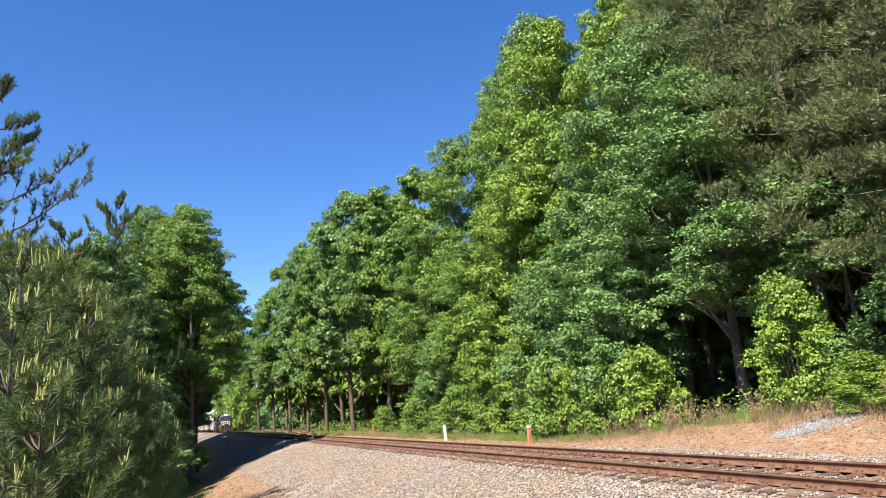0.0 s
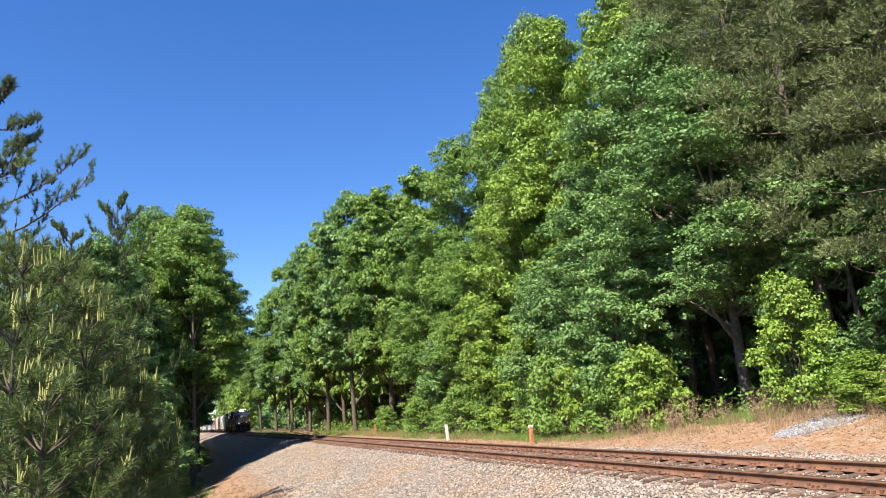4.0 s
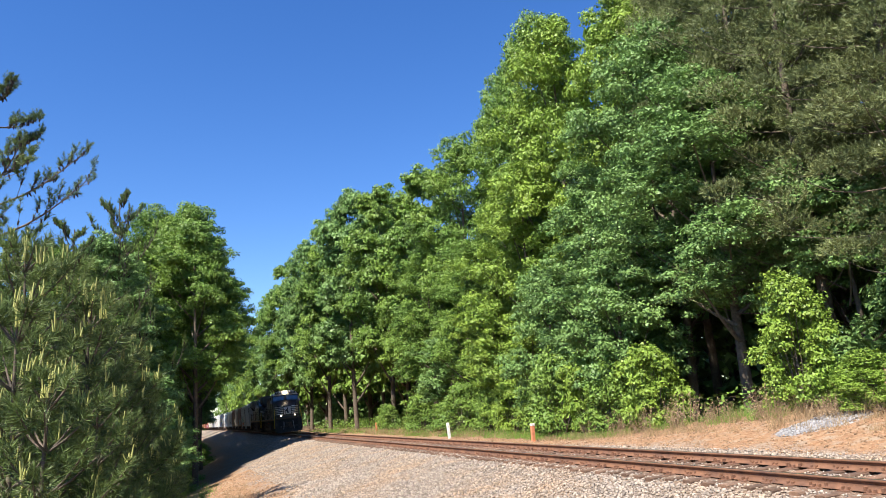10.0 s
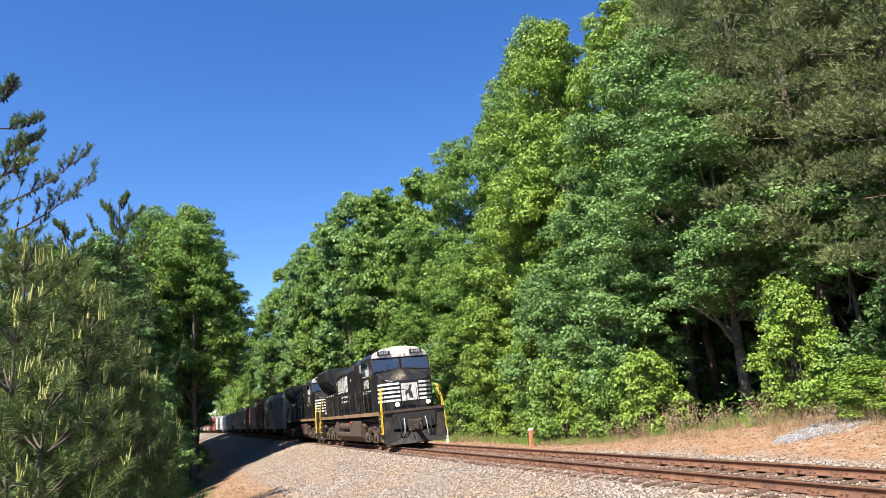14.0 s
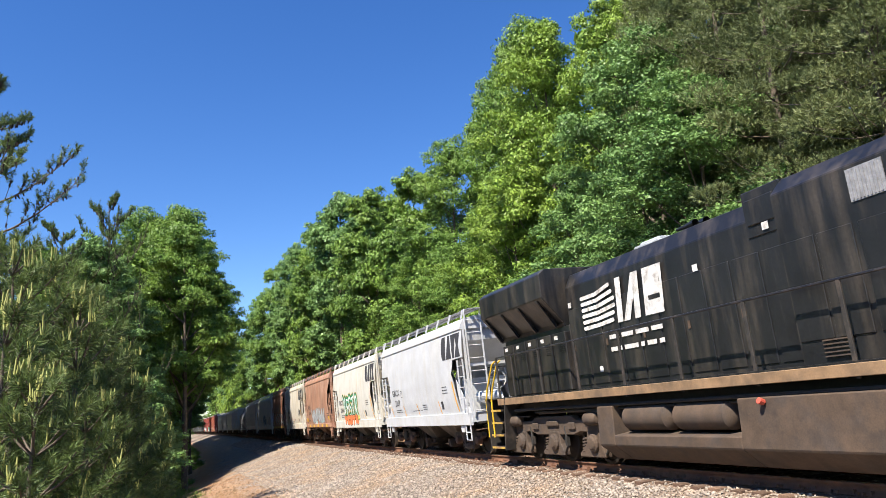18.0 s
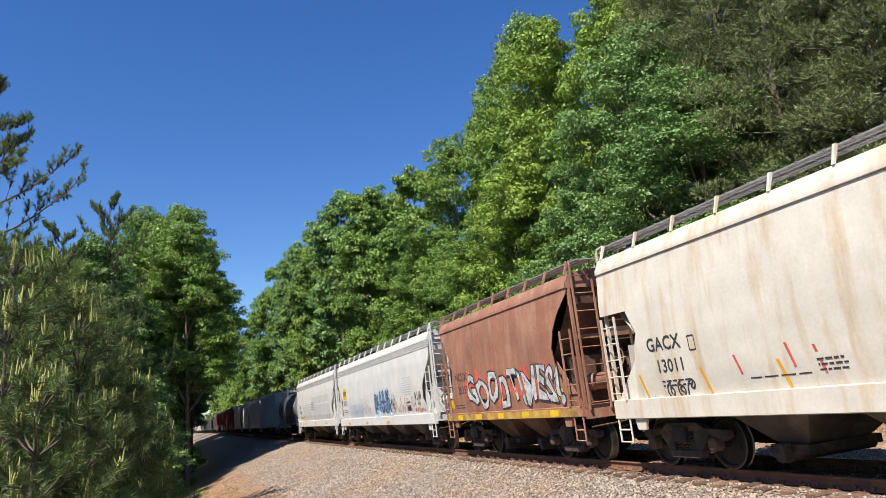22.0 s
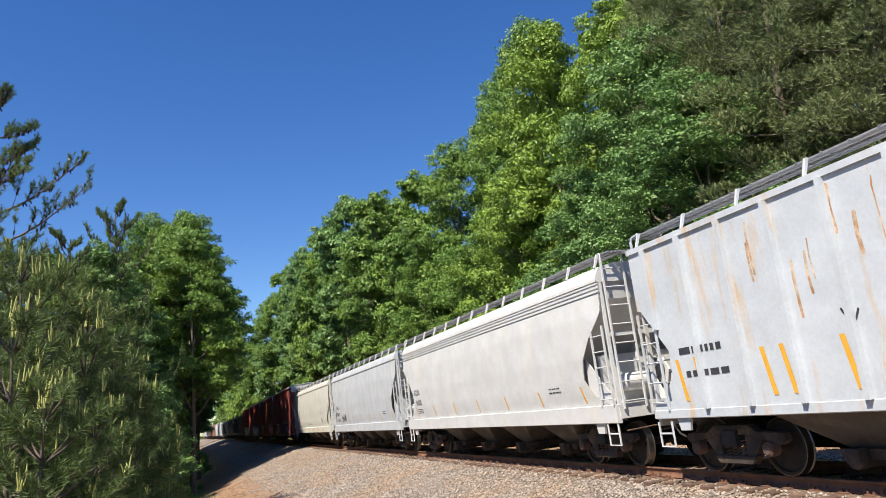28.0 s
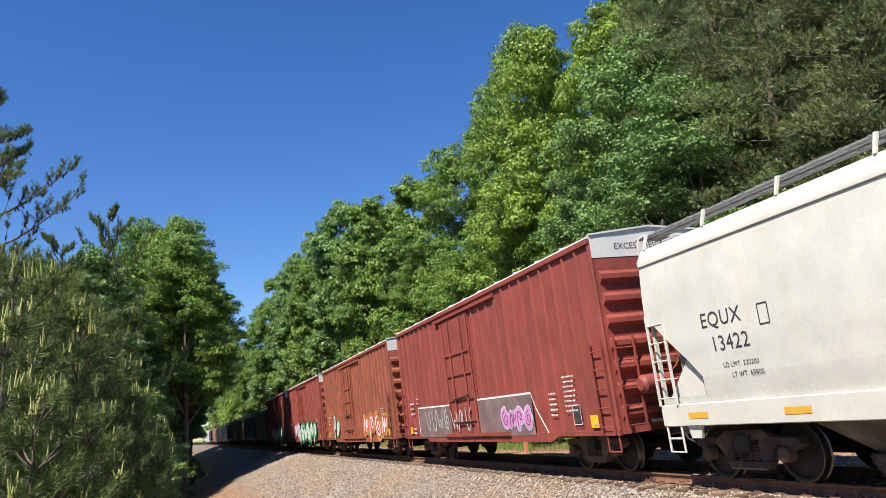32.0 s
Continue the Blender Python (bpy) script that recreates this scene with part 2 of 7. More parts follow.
M_IRON = material("grimy_cast_iron", (0.055, 0.040, 0.032), 0.85, vary=0.4, scale=6, second=(0.12, 0.075, 0.05), second_amount=0.5, second_scale=3)
M_IRON_BROWN = material("rusty_brown_iron", (0.15, 0.085, 0.055), 0.85, vary=0.35, scale=6, second=(0.09, 0.055, 0.04), second_amount=0.5, second_scale=3)
M_WHEEL = material("wheel_steel", (0.032, 0.025, 0.021), 0.7, 0.3, vary=0.3, scale=8)
M_TREAD = material("polished_tread", (0.22, 0.20, 0.18), 0.4, 1.0, vary=0.15, scale=9)
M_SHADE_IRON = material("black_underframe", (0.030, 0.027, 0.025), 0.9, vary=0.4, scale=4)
M_INK = material("black_lettering", (0.035, 0.035, 0.04), 0.7, vary=0.2, scale=5)
M_LETTER_WHITE = material("white_lettering", (0.66, 0.64, 0.60), 0.6, vary=0.25, scale=4, second=(0.30, 0.26, 0.22), second_amount=0.35, second_scale=5)
M_AMBER = material("amber_reflective_tape", (0.72, 0.36, 0.04), 0.4, vary=0.12, scale=6)
M_YELLOW = material("safety_yellow_paint", (0.68, 0.43, 0.02), 0.5, vary=0.15, scale=4)
M_YELLOW_FADED = material("faded_yellow_paint", (0.50, 0.32, 0.06), 0.6, vary=0.3, scale=4, second=(0.22, 0.11, 0.06), second_amount=0.62, second_scale=1.6)
M_GLASS = material("dark_cab_glass", (0.030, 0.045, 0.075), 0.06, vary=0.05, spec=1.0)
M_FADED_RED = material("faded_red_spray_paint", (0.45, 0.14, 0.12), 0.6, vary=0.3, scale=4)
M_HALO = material("olive_yellow_spray_paint", (0.50, 0.44, 0.12), 0.6, vary=0.35, scale=4)
M_ORANGE_SPRAY = material("orange_red_spray_paint", (0.78, 0.20, 0.07), 0.6, vary=0.25, scale=3)
M_TEAL_SPRAY = material("pale_teal_spray_paint", (0.30, 0.44, 0.42), 0.6, vary=0.3, scale=3)
M_BLUE_SPRAY = material("blue_spray_paint", (0.16, 0.28, 0.48), 0.6, vary=0.3, scale=3)
M_GREEN_SPRAY = material("green_spray_paint", (0.03, 0.30, 0.12), 0.6, vary=0.3, scale=3)
M_RED_SPRAY = material("red_spray_paint", (0.62, 0.10, 0.06), 0.6, vary=0.3, scale=3)
M_GREY_SPRAY = material("silver_spray_paint", (0.42, 0.44, 0.46), 0.5, vary=0.3, scale=3)
M_PINK_SPRAY = material("pink_spray_paint", (0.62, 0.25, 0.50), 0.6, vary=0.25, scale=3)
M_WHITE_SPRAY = material("white_spray_paint", (0.74, 0.73, 0.72), 0.6, vary=0.12, scale=3)
M_SILVER_SPRAY = material("pale_silver_spray_paint", (0.56, 0.56, 0.56), 0.55, vary=0.3, scale=5, second=(0.30, 0.29, 0.29), second_amount=0.5, second_scale=6)
M_PALE_BLUE = material("pale_blue_spray_paint", (0.42, 0.52, 0.62), 0.6, vary=0.3, scale=3)
M_PALE_GREY = material("worn_grey_print", (0.42, 0.42, 0.43), 0.7, vary=0.2, scale=5)
# grime with the shade under the hopper mixed into the same grey
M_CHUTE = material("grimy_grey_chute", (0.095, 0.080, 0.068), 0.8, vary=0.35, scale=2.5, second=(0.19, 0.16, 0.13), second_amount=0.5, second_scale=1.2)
M_DULL_SPRAY = material("faded_grey_spray_paint", (0.27, 0.24, 0.235), 0.65, vary=0.3, scale=4)
M_MESH = material("steel_grating", (0.33, 0.33, 0.34), 0.6, 0.4, vary=0.3, scale=12)


def glow(name, colour, strength):
    m = bpy.data.materials.new(name)
    m.use_nodes = True
    b = m.node_tree.nodes["Principled BSDF"]
    b.inputs["Base Color"].default_value = (0.8, 0.78, 0.7, 1)
    b.inputs["Emission Color"].default_value, b.inputs["Emission Strength"].default_value = (*colour, 1), strength
    return m


M_LAMP = glow("lit_headlamp", (1.0, 0.82, 0.55), 14.0)
M_DITCH = glow("lit_ditch_lamp", (1.0, 0.86, 0.66), 1.3)
M_LENS = material("unlit_lens", (0.55, 0.55, 0.52), 0.15, vary=0.05)


# ---------------------------------------------------------------- marks on the sides
TEXTS = {}


def text_mesh(body, size, mat, bold=0.0, width=1.0):
    key = (body, size, mat.name, bold, width)
    if key not in TEXTS:
        cu = bpy.data.curves.new("lettering", "FONT")
        cu.body, cu.size, cu.offset, cu.resolution_u = body, size, bold, 3
        cu.align_x, cu.align_y = "CENTER", "CENTER"
        cu.space_character = 1.05
        ob = new("lettering", cu)
        bpy.context.view_layer.update()
        me = bpy.data.meshes.new_from_object(ob.evaluated_get(bpy.context.evaluated_depsgraph_get()))
        bpy.data.objects.remove(ob)
        bpy.data.curves.remove(cu)
        for v in me.vertices:
            v.co.x *= width
        me.materials.clear()
        me.materials.append(mat)
        TEXTS[key] = me
    return TEXTS[key]


def lettering(parent, body, x, z, size, mat, side, bold=0.0, width=1.0, name="lettering", proud=0.006):
    """Words on the side that faces the camera, laid on the skin side(z)."""
    me = text_mesh(body, size, mat, bold, width).copy()
    for v in me.vertices:
        px, pz = x - v.co.x, z + v.co.y
        if name == "graffiti":
            px, pz = px + 0.10 * math.sin(pz * 5.0 + px * 2.3), pz + 0.12 * math.sin(px * 4.1) + 0.05 * math.sin(px * 13)
        v.co = (px, side(pz) + proud, pz)
    me.name = name
    return part(name, me, mat, parent)


def patch(g, poly, side, proud=0.005):
    """A flat painted shape on the skin: poly of (x, z)."""
    g.add([(x, side(z) + proud, z) for x, z in poly], [tuple(range(len(poly)))])


def rect(g, x, z, sx, sz, side, proud=0.005, slant=0.0):
    a, b = sx / 2, sz / 2
    n = max(1, int(sz / 0.3))
    for i in range(n):
        z0, z1 = z - b + sz * i / n, z - b + sz * (i + 1) / n
        s0, s1 = slant * (i / n - 0.5), slant * ((i + 1) / n - 0.5)
        patch(g, [(x - a + s0, z0), (x + a + s0, z0), (x + a + s1, z1), (x - a + s1, z1)], side, proud)


def bars(parent, x, z, sx, sz, n, mat, side, seed=0):
    """Small print: rows of broken bars."""
    r = random.Random(seed)
    g = Geo()
    for i in range(n):
        zz = z + sz / 2 - sz * (i + 0.5) / n
        px = x + sx / 2
        while px > x - sx / 2 + 0.05:
            w = r.uniform(0.06, 0.28) * sx
            w = min(w, px - (x - sx / 2))
            rect(g, px - w / 2, zz, w, sz / n * 0.34, side)
            px -= w + 0.05 * sx
    return part("small_print", g, mat, parent, fix=False)


def stroke(g, pts, w, side, proud):
    """A broad painted stroke through points (x, z)."""
    n = len(pts)
    left, right = [], []
    for i, (x, z) in enumerate(pts):
        x0, z0 = pts[max(i - 1, 0)]
        x1, z1 = pts[min(i + 1, n - 1)]
        L = math.hypot(x1 - x0, z1 - z0) or 1
        nx, nz = -(z1 - z0) / L, (x1 - x0) / L
        left.append((x + nx * w / 2, z + nz * w / 2))
        right.append((x - nx * w / 2, z - nz * w / 2))
    for i in range(n - 1):
        patch(g, [left[i], right[i], right[i + 1], left[i + 1]], side, proud + i * 0.00004)
    for x, z in (pts[0], pts[-1]):
        patch(g, [(x + w / 2 * math.cos(k * math.pi / 4), z + w / 2 * math.sin(k * math.pi / 4)) for k in range(8)], side, proud + 0.0005)


FORMS = {
    "v": [(-0.9, 1), (-0.45, 0.7), (0.0, -0.95), (0.5, 0.6), (0.95, 0.9)],
    "e": [(0.8, 0.85), (-0.55, 1), (-0.7, 0.1), (0.55, 0.15), (-0.65, 0.05), (-0.6, -0.9), (0.9, -0.8)],
    "s": [(0.85, 0.7), (0.1, 1), (-0.7, 0.65), (-0.4, 0.1), (0.55, -0.1), (0.7, -0.65), (0.0, -1), (-0.85, -0.75)],
    "t": [(-0.95, 0.75), (0.9, 1), (0.05, 0.85), (0.1, -0.2), (-0.15, -1)],
    "r": [(-0.5, -1), (-0.6, 0.9), (0.4, 1), (0.7, 0.5), (-0.35, 0.05), (0.85, -0.95)],
    "zigzag": [(-0.95, 0.9), (-0.55, -0.9), (-0.05, 0.45), (0.45, -0.95), (0.95, 0.9)],
    "arch": [(-0.9, -0.95), (-0.8, 0.3), (-0.1, 1.0), (0.6, 0.4), (0.35, -0.2), (-0.2, 0.0), (0.2, 0.5)],
    "hook": [(-0.8, 0.9), (-0.5, -0.4), (0.1, -1.0), (0.8, -0.3), (0.3, 0.4), (0.9, 1.0)],
    "coil": [(0.1, 0.9), (-0.8, 0.5), (-0.6, -0.6), (0.3, -0.95), (0.8, -0.1), (0.1, 0.45), (-0.3, -0.1), (0.2, -0.4)],
    "spike": [(-0.9, -0.6), (-0.35, 1.0), (-0.1, -0.95), (0.3, 0.8), (0.45, -0.4), (0.95, 0.5)],
}
LOOSE = ("zigzag", "arch", "hook", "coil", "spike")


def rounded(pts):
    """The same line with its corners cut twice."""
    for _ in range(2):
        out = [pts[0]]
        for (xa, za), (xb, zb) in zip(pts, pts[1:]):
            out += [(xa * 0.78 + xb * 0.22, za * 0.78 + zb * 0.22), (xa * 0.22 + xb * 0.78, za * 0.22 + zb * 0.78)]
        pts = out + [pts[-1]]
    return pts


def graffiti(parent, x, z, sx, sz, n, layers, side, seed, label, forms=None):
    """Interlocking sprayed letter forms: the layers run from the halo to the highlight."""
    r = random.Random(seed)
    lines = []
    for i in range(n):
        cx = x + sx / 2 - sx * (i + 0.5) / n
        w, h = sx / n * 0.44, sz / 2
        key = forms[i] if forms else LOOSE[r.randrange(5)]
        tilt, lift = r.uniform(-0.25, 0.25), r.uniform(-0.1, 0.1) * h
        lines.append(rounded([(cx - (a + tilt * b) * w + r.uniform(-0.02, 0.02), z + lift + b * h * r.uniform(0.92, 1.08)) for a, b in FORMS[key]]))
    for k, (mat, width) in enumerate(layers):
        g = Geo()
        for f in lines:
            stroke(g, f, width * sx / n, side, 0.006 + 0.004 * k)
        part("graffiti", g, mat, parent, label if k == 0 else "", fix=False)


# ---------------------------------------------------------------- running gear
def wheel_profile(r):
    return [(-0.07, 0.06), (-0.06, r * 0.45), (-0.03, r * 0.82), (-0.065, r * 0.86), (-0.07, r * 0.97), (-0.065, r), (0.05, r + 0.004), (0.062, r + 0.028), (0.07, r + 0.026), (0.07, r * 0.86), (0.02, r * 0.82), (0.03, r * 0.4), (0.09, 0.10), (0.09, 0.06)]


def wheelset_mesh(r):
    g = Geo()
    w = Geo().turned(wheel_profile(r), "y", 24)
    w.v = [(x, -y + 0.755 + 0.0, z) for x, y, z in w.v]
    w.f = [f[::-1] for f in w.f]
    g.plus(w).plus(w.mirrored())
    g.turned([(-1.05, 0), (-1.05, 0.075), (1.05, 0.075), (1.05, 0)], "y", 12)
    # small bolts that show the turning
    for k in range(3):
        a = k * 2.094
        for y in (0.85, -0.85):
            g.box(0.30 * r / 0.457 * math.cos(a), y * 0.985, 0.30 * r / 0.457 * math.sin(a), 0.05, 0.02, 0.05)
    me = mesh_of("wheelset", g, M_WHEEL, 0, True)
    me.materials.append(M_TREAD)
    for p in me.polygons:
        c = p.center
        if abs(math.hypot(c.x, c.z) - r) < 0.012 and abs(abs(c.y) - 0.76) < 0.07:
            p.material_index = 1
    return me


def bogie_meshes():
    top = Geo()
    # frame in four bars round the spring opening
    top.prism([(-1.22, 0.58), (-1.18, 0.70), (-0.62, 0.72), (-0.42, 0.83), (0.42, 0.83), (0.62, 0.72), (1.18, 0.70), (1.22, 0.58), (1.05, 0.50), (0.72, 0.60), (0.30, 0.67), (-0.30, 0.67), (-0.72, 0.60), (-1.05, 0.50)], "y", 0.92, 1.08)
    for s in (-1, 1):
        top.prism([(s * 0.72, 0.62), (s * 0.30, 0.67), (s * 0.30, 0.30), (s * 0.44, 0.30)], "y", 0.93, 1.07)
    top.prism([(-0.52, 0.34), (0.52, 0.34), (0.40, 0.20), (-0.40, 0.20)], "y", 0.91, 1.09)
    side = mesh_of("side_frame", top, M_IRON, 0.012)
    n = 30
    sp = Geo().tube([(0.065 * math.cos(k * 2.094 / 2), 1.0 + 0.065 * math.sin(k * 2.094 / 2), 0.34 + 0.27 * k / n) for k in range(n + 1)], 0.017, 4)
    spring = mesh_of("spring", sp, M_IRON_BROWN)
    caps = mesh_of("bearing_cap", Geo().turned([(1.0, 0), (1.0, 0.12), (1.16, 0.12), (1.19, 0.08), (1.19, 0)][::-1], "y", 12, (0, 0, 0.457)), M_IRON_BROWN, 0, True)
    bol = Geo().box(0, 0, 0.62, 0.36, 2.3, 0.26).box(0, 0, 0.80, 0.5, 0.8, 0.16)
    for x in (-0.42, 0.42):
        bol.box(x, 0, 0.48, 0.07, 1.9, 0.12)
        for y in (-0.755, 0.755):
            bol.box(x * 1.0, y, 0.46, 0.05, 0.1, 0.3)
    bolster = mesh_of("bolster", bol, M_SHADE_IRON)
    return side, spring, caps, bolster


def flip(me, name):
    m2 = me.copy()
    m2.transform(Matrix.Diagonal((1, -1, 1, 1)))
    m2.flip_normals()
    m2.name = name
    return m2


SIDE_FRAME, SPRING, CAPS, BOLSTER = bogie_meshes()
SIDE_FRAME_B, SPRING_B, CAPS_B = flip(SIDE_FRAME, "side_frame"), flip(SPRING, "spring"), flip(CAPS, "bearing_cap")
WHEELS = wheelset_mesh(0.457)


def bogie(root, x, mat=None):
    b = part("bogie", BOLSTER, None, root)
    b.location = (x, 0, 0)
    for me in (SIDE_FRAME, SIDE_FRAME_B):
        o = part("side_frame", me, None, b)
        if mat:
            o.material_slots[0].link = "OBJECT"
            o.material_slots[0].material = mat
    for me in (SPRING, SPRING_B):
        for dx in (-0.18, 0.0, 0.18):
            part("spring", me, None, b).location = (dx, 0, 0)
    for me in (CAPS, CAPS_B):
        for dx in (-0.889, 0.889):
            part("bearing_cap", me, None, b).location = (dx, 0, 0)
    for wx in (-0.889, 0.889):
        w = part("wheelset", WHEELS, None, b, "steel wheelset with polished treads")
        w.location = (wx, 0, 0.457)


_c = Geo().box(0, 0, 0.86, 0.7, 0.16, 0.18)
_c.prism([(-0.35, 0.05), (-0.52, 0.14), (-0.62, 0.13), (-0.60, 0.02), (-0.50, -0.02), (-0.56, -0.12), (-0.40, -0.14), (-0.35, -0.10)], "z", 0.74, 1.0)
COUPLER = mesh_of("coupler", _c, M_IRON, 0.01)
_h = Geo().tube([(0.1, 0.25, 0.78), (-0.1, 0.27, 0.60), (-0.35, 0.22, 0.48), (-0.60, 0.10, 0.50)], 0.022, 6)
HOSE = mesh_of("air_hose", _h, M_SHADE_IRON, 0, True)


def couplers(root, half):
    """half: from the middle to the coupling faces."""
    for s in (-1, 1):
        o = part("coupler", COUPLER, None, root)
        o.matrix_local = pose(s * (half - 0.52), 0, 0, 0, 0, 0 if s < 0 else 180)
        o = part("air_hose", HOSE, None, root)
        o.matrix_local = pose(s * (half - 0.52), 0, 0, 0, 0, 0 if s < 0 else 180)


def ladder(root, x, y0, y1, z0, z1, mat, rungs, along="y", name="ladder"):
    """A ladder with two stiles; along y it stands on an end, along x on a side."""
    g = Geo()

    def pt(k, z):
        return (x, k, z) if along == "y" else (k, x, z)
    for k in (y0, y1):
        g.box(*pt(k, (z0 + z1) / 2), 0.038, 0.038, z1 - z0)
    for i in range(rungs):
        z = z0 + (z1 - z0) * (i + 0.4) / rungs
        g.tube([pt(y0, z), pt(y1, z)], 0.014, 5)
    return part(name, g, mat, root)


def brake_gear(root, x, mat):
    g = Geo().turned([(-0.35, 0), (-0.35, 0.19), (0.25, 0.19), (0.32, 0.12), (0.32, 0)], "y", 14, (x, 0.75, 1.75))
    part("brake_cylinder", g, mat, root, smooth=True)
    w = Geo()
    n = 16
    ring = [(x + 0.12, 0.25 + 0.28 * math.cos(2 * math.pi * k / n), 2.25 + 0.28 * math.sin(2 * math.pi * k / n)) for k in range(n + 1)]
    w.tube(ring, 0.018, 5, False)
    for k in range(0, n, 4):
        w.tube([ring[k], (x + 0.12, 0.25, 2.25)], 0.012, 4)
    part("brake_wheel", w, mat, root)


# ---------------------------------------------------------------- covered hoppers
def hopper(name, half, colour, label, kind="panel", bays=2, cut="hex", end_dark=False, eave=3.86, top=4.28, sill_mat=None, dull=False, ribs=0, rail_posts=9, fascia=True, group="cars of the train", sill=(0.95, 1.32), gear=None, end_mat=None):
    """A covered hopper car, coupling faces at +-half, standing on the rails at its middle."""
    root = tagged(new(name), label, "hopper car", group)
    a = half - 0.66
    sill_mat = sill_mat or colour
    end_mat = end_mat or colour
    z0, zs = sill

    def side(z):
        if ribs:
            return 1.50
        return float(np.interp(z, [z0, zs - 0.01, zs, 1.7, 2.4, 3.2, eave], [1.50, 1.50, 1.44, 1.50, 1.535, 1.52, 1.46]))
    cuts = {
        "hex": [(zs, 0.80), (zs + 0.06, 0.82), (2.30, 1.06), (2.54, 1.18), (2.92, 0.96), (3.00, 0.93), (3.01, 0.0), (eave, 0)],
        "round": [(zs, 0.30), (1.6, 0.62), (2.1, 0.92), (2.6, 1.00), (3.0, 0.84), (3.4, 0.50), (3.75, 0.06), (eave, 0)],
        "leaf": [(zs, 0.25), (1.55, 0.85), (1.9, 1.12), (2.3, 1.02), (2.75, 0.62), (3.1, 0.16), (3.25, 0.0), (eave, 0)],
        "wedge": [(zs, 0.05), (zs + 0.12, 0.05), (zs + 0.13, 1.25), (1.75, 1.28), (2.0, 1.05), (2.75, 0.22), (2.78, 0.0), (eave, 0)],
        "slope": [(zs, 0.05), (zs + 0.15, 0.05), (zs + 0.16, 0.72), (2.2, 0.75), (3.0, 0.1), (3.02, 0.0), (eave, 0)],
    }[cut]
    zz = sorted(set([c[0] for c in cuts] + [zs + (eave - zs) * k / 12 for k in range(13)]))
    rows = []
    for z in zz:
        e = a - float(np.interp(z, [c[0] for c in cuts], [c[1] for c in cuts]))
        rows.append([(e * (2 * k / 14 - 1), side(z), z) for k in range(15)])
    g = Geo().sheet(rows)
    inner = Geo().sheet([[(x, y - 0.02, z) for x, y, z in r] for r in rows])
    inner.f = [f[::-1] for f in inner.f]
    g.plus(inner)
    part("side_sheet", g, colour, root, smooth=not ribs, fix=False)
    part("side_sheet", g.mirrored(), colour, root, smooth=not ribs, fix=False)
    if ribs:
        for k in range(ribs):
            x = -a + 2 * a * (k + 0.5) / ribs
            zb = zs if abs(x) < a - 1.3 else 2.6
            part("rib", Geo().prism([(x - 0.05, 1.50), (x - 0.04, 1.585), (x + 0.04, 1.585), (x + 0.05, 1.50)], "z", zb, eave), colour, root)
    # roof with its shoulder
    prof = [(side(eave) - 0.02, eave), (1.49 if fascia else 1.46, eave + 0.015), (1.49 if fascia else 1.45, eave + 0.10), (1.36, top - 0.10), (1.0, top - 0.02), (0, top + 0.03)]
    if ribs:
        prof = [(1.50, eave), (1.54, eave), (1.54, eave + 0.10), (1.3, eave + 0.16), (0.8, top), (0, top + 0.03)]
    r = Geo().sheet([[(x, y, z) for y, z in prof] for x in (-a, -a * 0.5, 0, a * 0.5, a)])
    r2 = r.mirrored()
    r.plus(r2)
    r.prism([(y, z) for y, z in prof] + [(-y, z) for y, z in prof[-2::-1]], "x", a - 0.03, a - 0.001)
    r.prism([(y, z) for y, z in prof] + [(-y, z) for y, z in prof[-2::-1]], "x", -a + 0.001, -a + 0.03)
    part("roof", r, colour, root, smooth=True)
    if kind == "stepped":
        st = Geo()
        for k in range(3):
            st.box(0, side(eave - 0.08 * k) + 0.012, eave - 0.03 - 0.085 * k, 2 * a, 0.03, 0.035)
        part("trim", st, colour, root)
    # roof walk on brackets, with stanchions at the edge
    wg = Geo()
    for y in (-1.02, 1.02):
        for k in range(3):
            wg.box(0, y + (k - 1) * 0.17, top + 0.17, 2 * a + 0.5, 0.13, 0.025)
        wg.box(0, y, top + 0.15, 2 * a + 0.4, 0.04, 0.02)
        n = int(2 * a / 0.45)
        for k in range(n):
            wg.box(-a + 2 * a * k / (n - 1), y, top + 0.185, 0.03, 0.5, 0.012)
    for x in (-a - 0.12, a + 0.12):
        for k in range(8):
            wg.box(x, -1.0 + 2.0 * k / 7, top + 0.17, 0.34, 0.10, 0.03)
    part("roof_walk", wg, M_MESH, root, "steel grating roof walk")
    for k in range(rail_posts):
        x = -a + 0.15 + (2 * a - 0.3) * k / (rail_posts - 1)
        for y in (1, -1):
            part("bracket", Geo().prism([(y * 1.36, top - 0.10), (y * 1.40, top - 0.10), (y * 1.30, top + 0.19), (y * 1.24, top + 0.19)], "x", x - 0.022, x + 0.022), colour, root)
    hg = Geo()
    nh = bays * 2 + 2
    for k in range(nh):
        hg.turned([(top - 0.01, 0.30), (top + 0.10, 0.30), (top + 0.14, 0.24), (top + 0.15, 0)], "z", 12, (-a * 0.85 + 1.7 * a * k / (nh - 1), 0, 0))
    part("roof_hatch", hg, colour, root)
    # ends: slope sheet, shear plate, corner posts
    for s in (-1, 1):
        e = Geo()
        e.add([(s * (a - 0.06), -1.42, eave), (s * (a - 0.06), 1.42, eave), (s * (a - 0.10), 1.44, 3.5), (s * (a - 0.10), -1.44, 3.5), (s * (a - 2.2), 1.40, 1.30), (s * (a - 2.2), -1.40, 1.30)], [(0, 1, 2, 3), (3, 2, 4, 5)])
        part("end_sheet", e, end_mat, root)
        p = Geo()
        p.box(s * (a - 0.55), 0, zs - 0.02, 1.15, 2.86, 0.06)
